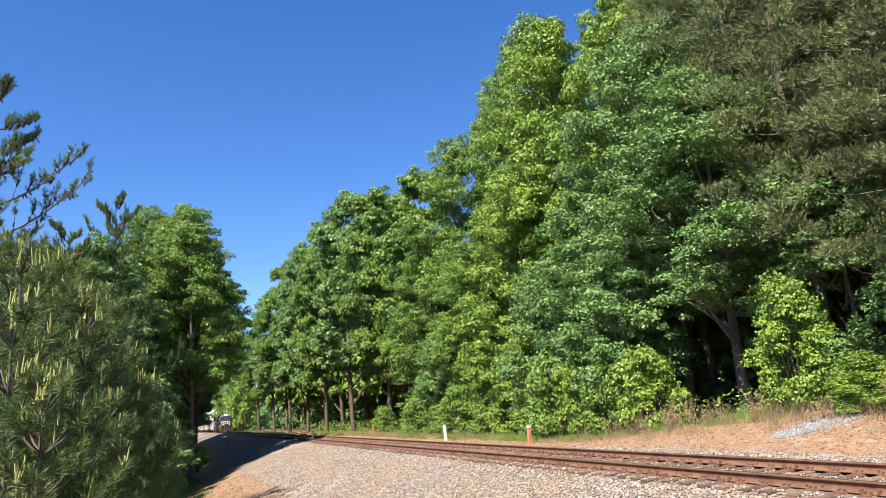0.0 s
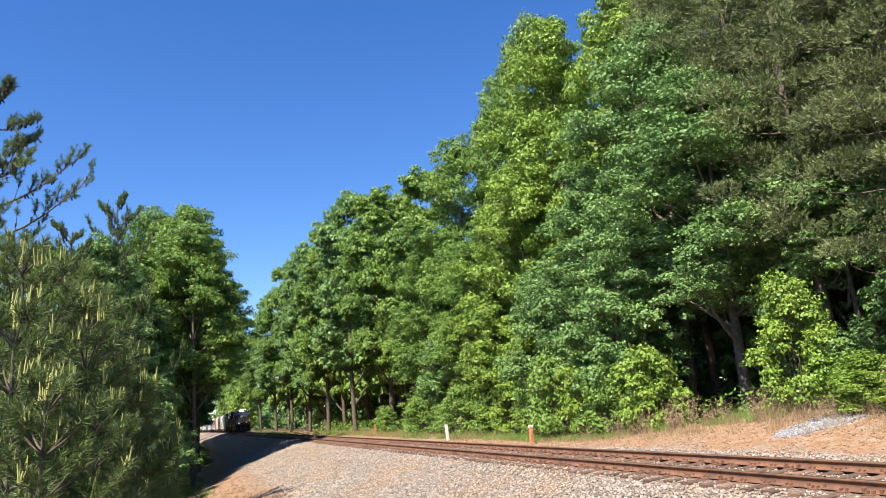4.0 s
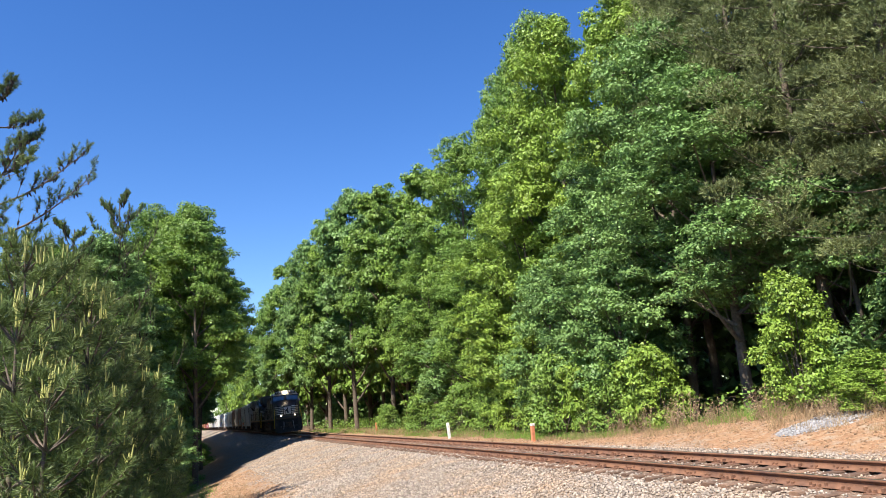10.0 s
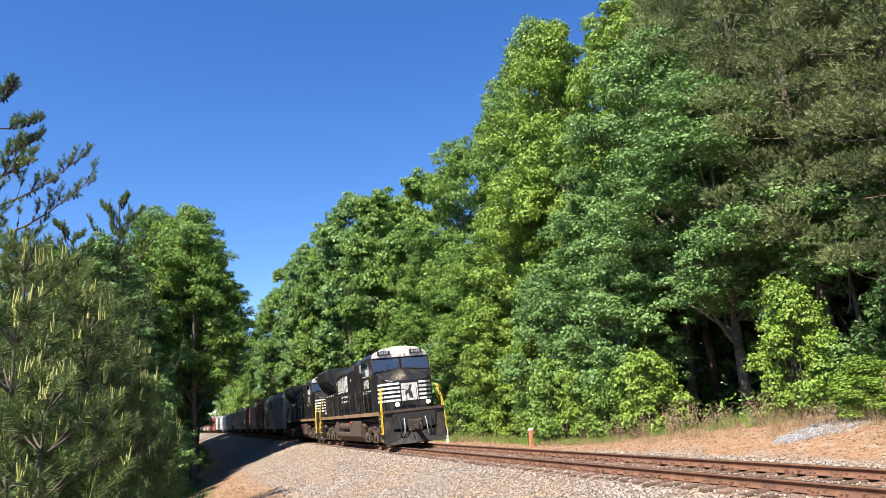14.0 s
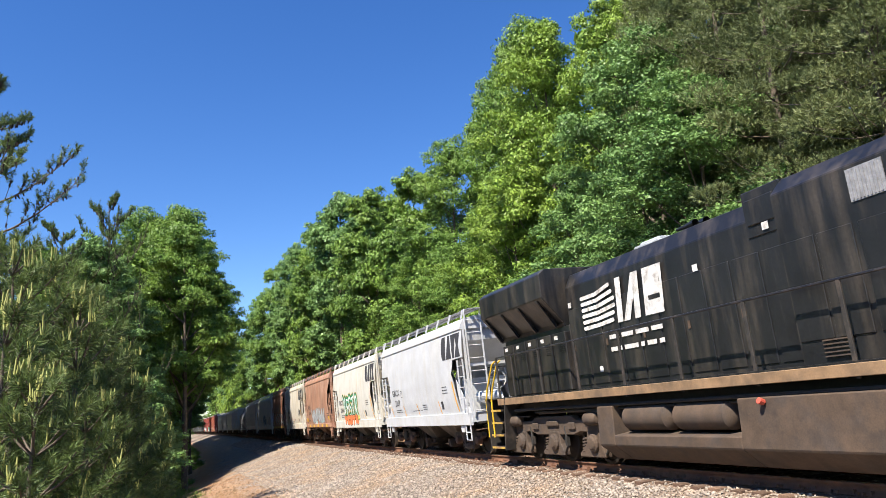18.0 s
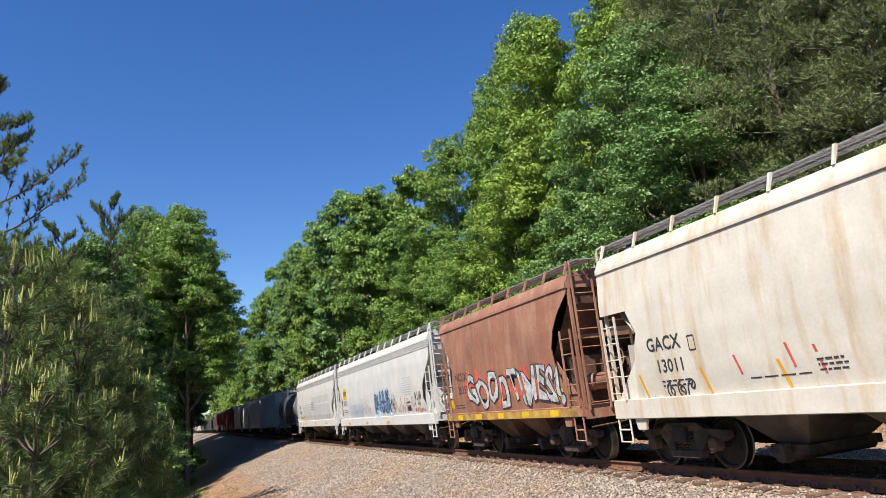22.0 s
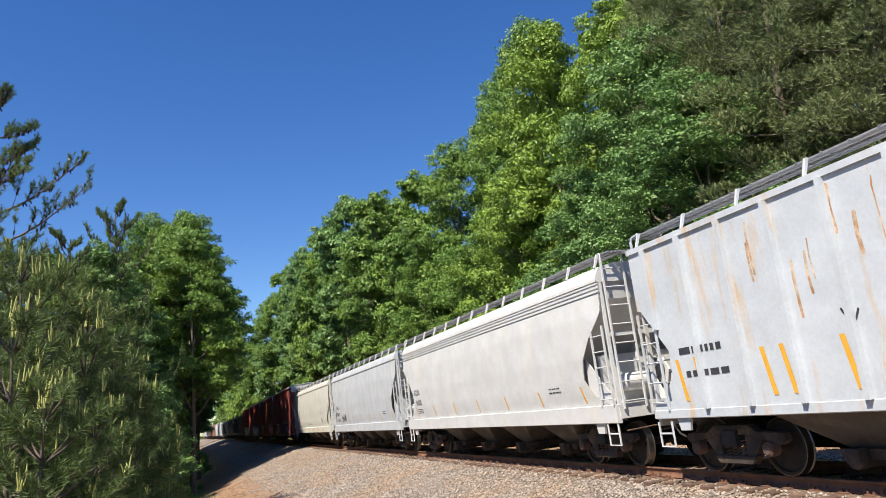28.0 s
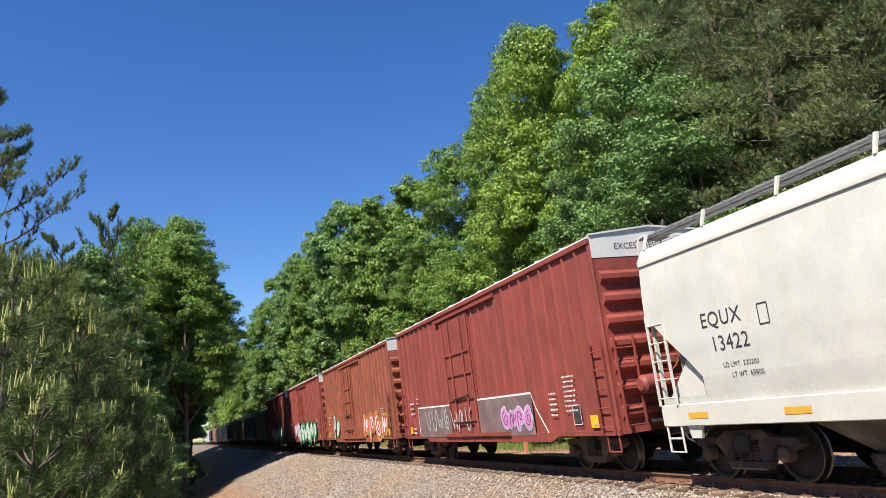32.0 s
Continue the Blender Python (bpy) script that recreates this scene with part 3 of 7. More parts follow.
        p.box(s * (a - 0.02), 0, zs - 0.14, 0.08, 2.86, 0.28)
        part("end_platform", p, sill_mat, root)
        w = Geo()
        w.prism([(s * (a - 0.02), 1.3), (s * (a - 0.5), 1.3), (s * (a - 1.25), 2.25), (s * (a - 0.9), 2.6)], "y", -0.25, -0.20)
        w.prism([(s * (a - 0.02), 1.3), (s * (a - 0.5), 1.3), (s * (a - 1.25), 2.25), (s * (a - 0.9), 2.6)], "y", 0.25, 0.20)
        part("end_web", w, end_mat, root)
        c = Geo()
        for y in (-1.40, 1.40):
            c.box(s * (a - 0.03), y, (zs + eave) / 2, 0.05, 0.07, eave - zs)
        c.box(s * (a - 0.03), 0, 2.75, 0.06, 2.7, 0.09)
        part("corner_post", c, colour, root)
        # bulkhead over the bogie with its hand hole, and the sloping gusset behind the cut-out
        bx, bt = s * (a - 0.62), 2.36
        bh = Geo()
        hole = [(1.0 * 0.30 * math.cos(k * math.pi / 8), 1.86 + 0.34 * math.sin(k * math.pi / 8)) for k in range(16)]
        outer = [(1.38 * max(-1, min(1, 1.5 * math.cos(k * math.pi / 8))), (zs + bt) / 2 + (bt - zs) / 2 * max(-1, min(1, 1.5 * math.sin(k * math.pi / 8)))) for k in range(16)]
        for k in range(16):
            m = (k + 1) % 16
            bh.add([(bx, *outer[k]), (bx, *outer[m]), (bx, *hole[m]), (bx, *hole[k])], [(0, 1, 2, 3)])
        part("bulkhead", bh, end_mat, root)
        gus = Geo().prism([(s * (a - 0.06), zs), (s * (a - 1.15), zs), (s * (a - 1.12), 2.36)], "y", 1.385, 1.40)
        part("gusset", gus, colour, root)
        part("gusset", gus.mirrored(), colour, root)
        for y in (0.82, 1.34):
            part("roof_end_rail", Geo().tube([(s * (a + 0.06), y, top + 0.06), (s * (a + 0.04), y - 0.02, top + 0.15), (s * (a - 0.10), y - 0.08, top + 0.20)], 0.018, 5), colour, root)
        # end ladder, then side ladder inside the cut-out, then stirrup
        ladder(root, s * (a + 0.06), 0.82, 1.34, zs - 0.1, top + 0.08, colour, 8)
        ladder(root, s * (a + 0.06), -1.34, -0.82, zs - 0.1, top + 0.08, colour, 8)
        ladder(root, 1.53, s * (a - 0.02), s * (a - 0.50), zs, 2.95, colour, 5, "x", "grab_iron")
        ladder(root, -1.53, s * (a - 0.02), s * (a - 0.50), zs, 2.95, colour, 5, "x", "grab_iron")
        st = Geo().tube([(s * (a - 0.05), 1.49, zs - 0.2), (s * (a - 0.05), 1.49, 0.52), (s * (a - 0.45), 1.49, 0.52), (s * (a - 0.45), 1.49, zs - 0.2)], 0.022, 5)
        st.tube([(s * (a - 0.05), 1.49, 0.75), (s * (a - 0.45), 1.49, 0.75)], 0.018, 5)
        part("stirrup", st, colour, root)
        part("stirrup", st.mirrored(), colour, root)
        part("uncoupling_lever", Geo().tube([(s * (a + 0.10), 1.40, 0.80), (s * (a + 0.16), 0.6, 0.84), (s * (a + 0.30), 0.15, 0.98)], 0.014, 5), M_IRON_BROWN, root)
    brake_gear(root, -a + 0.35 if (cut != "wedge") else a - 0.35, colour)
    # sills
    sp = [(1.44, z0), (1.52, z0 + 0.015), (1.52, zs), (1.47, zs + 0.01), (1.40, zs - 0.02), (1.40, z0)]
    sg = Geo().prism(sp, "x", -a, a)
    part("side_sill", sg, sill_mat, root, bevel=0.006)
    part("side_sill", sg.mirrored(), sill_mat, root, bevel=0.006)
    part("centre_sill", Geo().box(0, 0, 0.88, 2 * half - 1.6, 0.42, 0.36), M_SHADE_IRON, root)
    for s in (-1, 1):
        bo = Geo().prism([(1.40, zs - 0.04), (-1.40, zs - 0.04), (-1.40, 1.02), (-0.4, 0.86), (0.4, 0.86), (1.40, 1.02)], "x", s * (a - 1.45) - 0.16, s * (a - 1.45) + 0.16)
        part("body_bolster", bo, M_SHADE_IRON, root)
        jp = Geo().prism([(s * (a - 0.98), z0 + 0.02), (s * (a - 0.60), z0 + 0.02), (s * (a - 0.66), z0 - 0.20), (s * (a - 0.92), z0 - 0.20)], "y", 1.42, 1.47)
        part("jacking_pad", jp, colour, root)
    # discharge bays
    x0 = a - 2.35
    w = 2 * x0 / bays
    for k in range(bays):
        c = -x0 + w * (k + 0.5)
        h = w / 2 - 0.06
        b = Geo()
        b.add([(c - h, 1.38, zs), (c + h, 1.38, zs), (c + h, -1.38, zs), (c - h, -1.38, zs), (c - 0.3, 0.62, 0.42), (c + 0.3, 0.62, 0.42), (c + 0.3, -0.62, 0.42), (c - 0.3, -0.62, 0.42)],
              [(0, 1, 5, 4), (1, 2, 6, 5), (2, 3, 7, 6), (3, 0, 4, 7), (4, 5, 6, 7)])
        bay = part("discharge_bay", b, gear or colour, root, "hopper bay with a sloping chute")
        gt = Geo().box(c, 0, 0.36, 0.78, 1.5, 0.14)
        gt.turned([(-0.95, 0), (-0.95, 0.11), (0.95, 0.11), (0.95, 0)], "y", 10, (c, 0, 0.28))
        gt.box(c, 0.9, 0.36, 0.24, 0.16, 0.20)
        part("outlet_gate", gt, M_IRON, root)
    bogie(root, -(a - 1.45))
    bogie(root, a - 1.45)
    couplers(root, half)
    return root, side, a


def tape(root, side, a, n, z=1.55, h=0.42, w=0.07, slant=0.12, xs=None):
    for k in range(n):
        g = Geo()
        x = (-a + 1.3 + (2 * a - 2.6) * k / (n - 1)) if xs is None else xs[k]
        rect(g, x, z, w, h, side, 0.006, slant)
        part("reflective_tape", g, M_AMBER, root, "amber reflective tape strip", fix=False)


def shape_on(g, poly, side, proud=0.006, rows=8):
    """A convex painted shape laid on a bowed skin in level slices; poly of (x, z)."""
    z0, z1 = min(p[1] for p in poly), max(p[1] for p in poly)

    def span(z):
        xs = []
        for (xa, za), (xb, zb) in zip(poly, poly[1:] + poly[:1]):
            if za != zb and min(za, zb) - 1e-6 <= z <= max(za, zb) + 1e-6:
                xs.append(xa + (xb - xa) * (z - za) / (zb - za))
            elif za == zb and abs(za - z) < 1e-6:
                xs += [xa, xb]
        return min(xs), max(xs)
    for i in range(rows):
        a, b = z0 + (z1 - z0) * i / rows, z0 + (z1 - z0) * (i + 1) / rows
        (l0, r0), (l1, r1) = span(a), span(b)
        patch(g, [(l0, a), (r0, a), (r1, b), (l1, b)], side, proud)


def block_logo(root, x, z, mat, side, size=0.62):
    """Four heavy dark plain shapes in place of the owner's mark."""
    k = size
    shapes = [
        [[(0.30, -0.28), (0.16, -0.5), (-0.26, -0.5), (-0.26, 0.5), (0.16, 0.5), (0.30, 0.28)]],
        [[(0.36, -0.5), (-0.30, -0.5), (-0.14, 0.5), (0.10, 0.5)]],
        [[(0.10, -0.5), (-0.12, -0.5), (-0.28, 0.5), (0.30, 0.5)]],
        [[(0.34, -0.5), (-0.32, -0.5), (-0.12, 0.0), (0.14, 0.0)], [(0.14, 0.0), (-0.12, 0.0), (-0.32, 0.5), (0.34, 0.5)]],
    ]
    for x0, polys in zip((1.22, 0.52, -0.04, -0.58), shapes):
        g = Geo()
        for poly in polys:
            shape_on(g, [(x + (x0 + p) * k, z + q * k) for p, q in poly], side)
        part("owner_mark", g, mat, root, "heavy black shape of the owner's mark", fix=False)


def stencil(g, x, z, w, h, side):
    """A framed data plate."""
    for dx, dz, sx, sz in ((0, h / 2, w, 0.02), (0, -h / 2, w, 0.02), (w / 2, 0, 0.02, h), (-w / 2, 0, 0.02, h)):
        rect(g, x + dx, z + dz, sx, sz, side, 0.006)


# ---------------------------------------------------------------- locomotives
LOCO_WHEELS = wheelset_mesh(0.53)


def loco_bogie(root, x):
    """A cast three-axle bogie: a deep side beam, and at each axle a flared pedestal with its bearing and slanting spring."""
    fr = Geo()
    for s in (1, -1):
        fr.prism([(-2.55, 0.78), (-2.45, 0.98), (-1.15, 1.00), (-0.95, 1.10), (0.95, 1.10), (1.15, 1.00), (2.45, 0.98), (2.55, 0.78), (2.2, 0.70), (1.3, 0.74), (0.95, 0.66), (-0.95, 0.66), (-1.3, 0.74), (-2.2, 0.70)], "y", s * 1.00, s * 1.18)
        fr.box(0.95, s * 1.20, 0.87, 0.30, 0.05, 0.16).box(-0.95, s * 1.20, 0.87, 0.30, 0.05, 0.16).box(0, s * 1.20, 0.93, 0.6, 0.06, 0.12)
    fr.box(0.95, 0, 0.75, 0.3, 2.0, 0.25).box(-0.95, 0, 0.75, 0.3, 2.0, 0.25)
    b = part("bogie", fr, M_LOCO_DUST, root, "dusty three-axle bogie frame", bevel=0.018)
    b.location = (x, 0, 0)
    for wx in (-1.85, 0.0, 1.85):
        w = part("wheelset", LOCO_WHEELS, None, b, "steel wheelset with polished treads")
        w.location = (wx, 0, 0.53)
        for s in (1, -1):
            jb = Geo().prism([(wx - 0.26, 0.74), (wx + 0.24, 0.74), (wx + 0.34, 0.46), (wx + 0.66, 0.28), (wx + 0.66, 0.19), (wx - 0.40, 0.19), (wx - 0.40, 0.30), (wx - 0.30, 0.46)], "y", s * 1.02, s * 1.20)
            jb.turned([(s * 1.18, 0.20), (s * 1.25, 0.20), (s * 1.27, 0.15), (s * 1.30, 0.13), (s * 1.31, 0)], "y", 14, (wx - 0.02, 0, 0.50))
            part("axle_box", jb, M_LOCO_DUST, b, bevel=0.014)
            sp = Geo()
            sp.tube([(wx + 0.50 + 0.10 * math.cos(k * 1.047) - 0.10 * k / 27, s * 1.10 + 0.10 * math.sin(k * 1.047), 0.30 + 0.30 * k / 27) for k in range(28)], 0.024, 5)
            part("spring", sp, M_LOCO_DUST, b)
            part("brake_rod", Geo().tube([(wx - 0.55, s * 1.16, 0.86), (wx - 0.60, s * 1.18, 0.40), (wx - 0.42, s * 1.16, 0.26)], 0.032, 6).box(wx - 0.60, s * 1.17, 0.52, 0.10, 0.08, 0.20), M_LOCO_GRIME, b)
    for s in (1, -1):
        for bx in (-1.95, 2.0):
            part("brake_cylinder", Geo().turned([(-0.30, 0), (-0.28, 0.10), (-0.20, 0.14), (0.16, 0.14), (0.22, 0.10), (0.24, 0.04), (0.34, 0.035), (0.34, 0)], "x", 12, (bx, s * 1.24, 1.02)), M_LOCO_DUST, b, smooth=True)
        part("air_pipe", Geo().tube([(-2.4, s * 1.22, 1.16), (-1.2, s * 1.24, 1.20), (0.6, s * 1.22, 1.18), (0.8, s * 1.22, 1.34)], 0.022, 6).tube([(1.2, s * 1.20, 1.12), (2.4, s * 1.22, 1.14), (2.5, s * 1.20, 1.36)], 0.02, 6), M_LOCO_DUST, b)
        part("sand_pipe", Geo().tube([(-2.3, s * 1.1, 1.2), (-2.45, s * 1.0, 0.7), (-2.5, s * 0.8, 0.2)], 0.03, 6), M_LOCO_DUST, b)


def locomotive(number, label, lit):
    root = tagged(new("locomotive"), label, "locomotive", "locomotives of the train")
    D = 1.64  # deck height
    part("frame", Geo().box(0, 0, 1.43, 19.3, 2.1, 0.36), M_SHADE_IRON, root)
    for y in (1, -1):
        part("side_sill", Geo().prism([(y * 1.40, 1.47), (y * 1.50, 1.47), (y * 1.50, D), (y * 1.40, D)], "x", -8.35, 8.75), M_LOCO_SILL, root, "dusty tan side sill", bevel=0.008)
    part("walkway", Geo().box(0, 0, D + 0.012, 19.4, 2.96, 0.03), M_LOCO_BLACK, root)
    # nose
    bot = [(-8.95, -0.80), (-8.95, 0.80), (-8.55, 1.10), (-7.1, 1.30), (-7.1, -1.30), (-8.55, -1.10)]
    topz = [2.98, 2.98, 3.06, 3.44, 3.44, 3.06]
    mid = Geo()
    n = 6
    vs = [(x, y, D) for x, y in bot] + [(x + 0.06 * (x < -8), y * 0.97, z) for (x, y), z in zip(bot, topz)] + [(-8.35, 0, 3.20), (-7.1, 0, 3.58)]
    fs = [tuple(range(n))[::-1]] + [(i, (i + 1) % n, n + (i + 1) % n, n + i) for i in range(n)]
    fs += [(6, 7, 12), (7, 8, 12), (8, 9, 13, 12), (11, 6, 12), (12, 13, 10, 11)]
    part("nose", mid.add(vs, fs), M_LOCO_BLACK, root, "black sloping nose", bevel=0.02)
    part("nose_door", Geo().box(-8.955, 0.0, 2.36, 0.03, 0.86, 1.16), M_LOCO_BLACK, root, bevel=0.01)
    part("door_handle", Geo().box(-8.995, 0.36, 1.92, 0.03, 0.05, 0.14), M_IRON, root)
    for k in range(5):
        z = 2.04 + k * 0.19
        for s in (1, -1):
            g = Geo()
            p0, p1 = (-8.57, s * 1.105), (-7.42, s * 1.282)
            o = 0.014
            e = p1[0] - 0.07 * (k - 4)
            g.add([(p0[0], p0[1] + s * o, z), (e, p1[1] + s * o - 0.01, z), (e, p1[1] + s * o - 0.01, z + 0.10), (p0[0], p0[1] + s * o - 0.004, z + 0.10), (-8.955 - o, s * 0.825, z), (-8.955 - o + 0.01, s * 0.82, z + 0.10), (-8.962 - o, s * 0.46, z), (-8.952 - o, s * 0.46, z + 0.10)], [(0, 1, 2, 3), (4, 0, 3, 5), (6, 4, 5, 7)])
            part("nose_stripe", g, M_LETTER_WHITE, root, "white nose stripe", fix=False)
    g = Geo().add([(-8.985, -0.40, 2.04), (-8.985, 0.40, 2.04), (-8.985, 0.40, 2.84), (-8.985, -0.40, 2.84)], [(0, 1, 2, 3)])
    panel = part("nose_panel", g, M_LETTER_WHITE, root, "worn white panel on the nose", fix=False)
    g = Geo().add([(-8.990, y, z) for y, z in ((-0.16, 2.12), (0.02, 2.16), (0.06, 2.36), (0.24, 2.30), (0.20, 2.48), (0.06, 2.56), (-0.02, 2.76), (-0.14, 2.74), (-0.06, 2.54), (-0.12, 2.36))], [tuple(range(10))])
    part("emblem", g, M_INK, panel, "plain black emblem", fix=False)
    # cab: walls, roof, windscreen band
    cab = Geo()
    prof = [(-7.1, D), (-4.75, D), (-4.75, 4.22), (-6.95, 4.22), (-7.1, 3.36)]
    cab.prism(prof, "y", -1.46, 1.46)
    part("cab", cab, M_LOCO_BLACK, root, bevel=0.02)
    roof = [(1.46, 4.22), (1.34, 4.36), (0.90, 4.55), (0.35, 4.64), (-0.35, 4.64), (-0.90, 4.55), (-1.34, 4.36), (-1.46, 4.22)]
    part("cab_roof", Geo().prism(roof, "x", -6.86, -4.70), M_LOCO_BLACK, root)
    vis = [(1.40, 4.16), (1.30, 4.38), (0.88, 4.58), (0.34, 4.67), (-0.34, 4.67), (-0.88, 4.58), (-1.30, 4.38), (-1.40, 4.16)]
    part("visor", Geo().prism(vis, "x", -7.02, -6.84), M_LETTER_WHITE, root, "white visor band over the windscreen", bevel=0.012)
    for y in (0.80, -0.80):
        part("number_board", Geo().box(-7.05, y, 4.39, 0.08, 0.62, 0.19), M_INK, root, bevel=0.01)
        me = text_mesh(number, 0.20, M_LETTER_WHITE).copy()
        for v in me.vertices:
            v.co = (-7.096, y - v.co.x, 4.39 + v.co.y)
        me.name = "board_number"
        part("board_number", me, None, root)
    for y in (0.13, -0.13):
        part("headlight", Geo().turned([(-7.02, 0.11), (-7.10, 0.11), (-7.10, 0.085), (-7.07, 0)], "x", 14, (0, y, 4.47)), M_LAMP if lit else M_LENS, root, "round headlight")
    for s in (1, -1):
        def wz(z):
            return -7.1 + (z - 3.36) * 0.174 - 0.008
        part("windscreen_frame", Geo().add([(wz(3.38) - 0.004, s * 0.06, 3.58), (wz(3.38) - 0.004, s * 1.40, 3.50), (wz(4.12) - 0.004, s * 1.40, 4.08), (wz(4.12) - 0.004, s * 0.06, 4.14)], [(0, 1, 2, 3)]), M_INK, root, fix=False)
        part("windscreen", Geo().add([(wz(3.42) - 0.012, s * 0.12, 3.63), (wz(3.42) - 0.012, s * 1.34, 3.55), (wz(4.08) - 0.012, s * 1.34, 4.03), (wz(4.08) - 0.012, s * 0.12, 4.09)], [(0, 1, 2, 3)]), M_GLASS, root, "dark windscreen pane", fix=False)
        part("wiper", Geo().tube([(wz(3.4) - 0.04, s * 0.75, 3.46), (wz(3.8) - 0.05, s * 0.62, 3.86)], 0.012, 4), M_INK, root)
        y = s * 1.465
        part("window_frame", Geo().box(-5.75, y, 3.72, 1.34, 0.03, 0.72), M_GREY_PAINT, root, "aluminium cab window frame", bevel=0.008)
        for wx, ww in ((-6.22, 0.30), (-5.82, 0.40), (-5.35, 0.44)):
            part("cab_window", Geo().box(wx, y + s * 0.012, 3.72, ww, 0.025, 0.60), M_GLASS, root, "dark cab window pane")
        part("mirror", Geo().box(-6.52, y + s * 0.10, 3.55, 0.05, 0.16, 0.28), M_GREY_PAINT, root)
        part("sunshade", Geo().prism([(y, 4.14), (y + s * 0.16, 4.08), (y + s * 0.16, 4.05), (y, 4.10)], "x", -6.5, -5.0), M_LOCO_BLACK, root)
        for lx in (-6.35, -5.42):
            lv = Geo().box(lx, y, 2.10, 0.74, 0.02, 0.80)
            for k in range(11):
                lv.box(lx, y + s * 0.02, 1.76 + k * 0.07, 0.66, 0.03, 0.022)
            part("louvre", lv, M_LOCO_BLACK, root)
    # cabinets behind the cab
    part("equipment_cabinet", Geo().prism([(1.22, D), (1.22, 4.20), (0.95, 4.46), (-0.95, 4.46), (-1.22, 4.20), (-1.22, D)], "x", -4.74, -1.9), M_LOCO_BLACK, root, bevel=0.015)
    for s in (1, -1):
        for vx in (-4.25, -3.55):
            lv = Geo().box(vx, s * 1.225, 3.92, 0.55, 0.02, 0.44)
            for k in range(9):
                lv.box(vx - 0.22 + k * 0.055, s * 1.235, 3.92, 0.02, 0.03, 0.40)
            part("vent", lv, M_MESH, root, "ribbed vent")
        for dx in (-4.3, -3.6, -2.9, -2.25):
            part("cabinet_door", Geo().box(dx, s * 1.225, 2.72, 0.60, 0.03, 1.45), M_LOCO_BLACK, root, bevel=0.008)
        for vx in (-4.2, -2.6):
            lv = Geo()
            for k in range(5):
                lv.box(vx, s * 1.245, 1.76 + k * 0.055, 0.5, 0.03, 0.02)
            part("louvre", lv, M_LOCO_DUST, root)
    part("toolbox", Geo().box(-1.5, 0, 4.1, 0.85, 2.0, 0.75).box(-1.45, 1.01, 4.12, 0.62, 0.03, 0.42), M_LOCO_BLACK, root, bevel=0.02)
    # engine hood and doors
    hp = [(0.98, D), (0.98, 4.02), (0.80, 4.34), (-0.80, 4.34), (-0.98, 4.02), (-0.98, D)]
    part("engine_hood", Geo().prism(hp, "x", -1.9, 5.1), M_LOCO_BLACK, root, "long black engine hood", bevel=0.015)
    for s in (1, -1):
        for k in range(10):
            x = -1.6 + k * 0.70
            if x > 4.9:
                break
            part("hood_door", Geo().box(x, s * 0.985, 2.62, 0.62, 0.03, 1.75), M_LOCO_BLACK, root, bevel=0.01)
            if k % 2:
                part("latch", Geo().box(x + 0.24, s * 1.005, 2.6, 0.05, 0.03, 0.14), M_LOCO_DUST, root)
    part("exhaust_stack", Geo().box(2.6, 0, 4.42, 0.9, 0.6, 0.22).box(2.6, 0, 4.56, 0.7, 0.4, 0.08), M_GREY_SPRAY, root, bevel=0.02)
    part("horn", Geo().turned([(-0.5, 0.09), (-0.15, 0.04), (0.1, 0.03)], "x", 10, (1.0, 0.4, 4.45)).turned([(-0.45, 0.08), (-0.15, 0.04), (0.1, 0.03)], "x", 10, (1.0, 0.62, 4.43)), M_LOCO_BLACK, root)
    # radiator
    part("radiator_base", Geo().prism([(0.98, D), (0.98, 3.18), (-0.98, 3.18), (-0.98, D)], "x", 5.1, 8.9), M_LOCO_BLACK, root, bevel=0.015)
    rd = [(0.98, 3.16), (1.02, 3.28), (1.52, 3.88), (1.52, 4.46), (1.36, 4.58), (-1.36, 4.58), (-1.52, 4.46), (-1.52, 3.88), (-1.02, 3.28), (-0.98, 3.16)]
    part("radiator", Geo().prism(rd, "x", 5.3, 9.15), M_LOCO_BLACK, root, "flared radiator housing overhanging the hood", bevel=0.02)
    for s in (1, -1):
        for k in range(5):
            part("hood_door", Geo().box(5.5 + k * 0.74, s * 1.04, 2.36, 0.66, 0.14, 1.36), M_LOCO_BLACK, root, bevel=0.015)
            part("notice", Geo().box(5.5 + k * 0.74 + 0.12, s * 1.116, 2.93, 0.16, 0.006, 0.09), M_LETTER_WHITE, root)
            lv = Geo()
            for m in range(6):
                lv.box(5.36 + k * 0.74, s * 1.115, 2.58 + m * 0.05, 0.24, 0.02, 0.02)
            part("louvre", lv, M_LOCO_BLACK, root)
        for k in range(4):
            part("radiator_brace", Geo().prism([(s * 1.0, 3.22), (s * 1.08, 3.18), (s * 1.50, 3.80), (s * 1.50, 3.90)], "x", 5.6 + k * 1.1, 5.68 + k * 1.1), M_LOCO_BLACK, root)
    # fuel tank with air reservoirs
    tk = [(0.85, 1.28), (0.85, 0.76), (1.46, 0.70), (1.46, 0.50), (1.08, 0.18), (-1.08, 0.18), (-1.46, 0.50), (-1.46, 0.70), (-0.85, 0.76), (-0.85, 1.28)]
    ts = [(1.42, 1.28), (1.46, 0.5), (1.08, 0.18), (-1.08, 0.18), (-1.46, 0.5), (-1.42, 1.28)]
    fg = Geo().prism(tk, "x", -0.6, 3.1)
    fg.prism(ts, "x", -3.35, -0.602)
    fg.prism(ts, "x", 3.102, 3.7)
    part("fuel_tank", fg, M_LOCO_DUST, root, "dust-brown fuel tank", bevel=0.02)
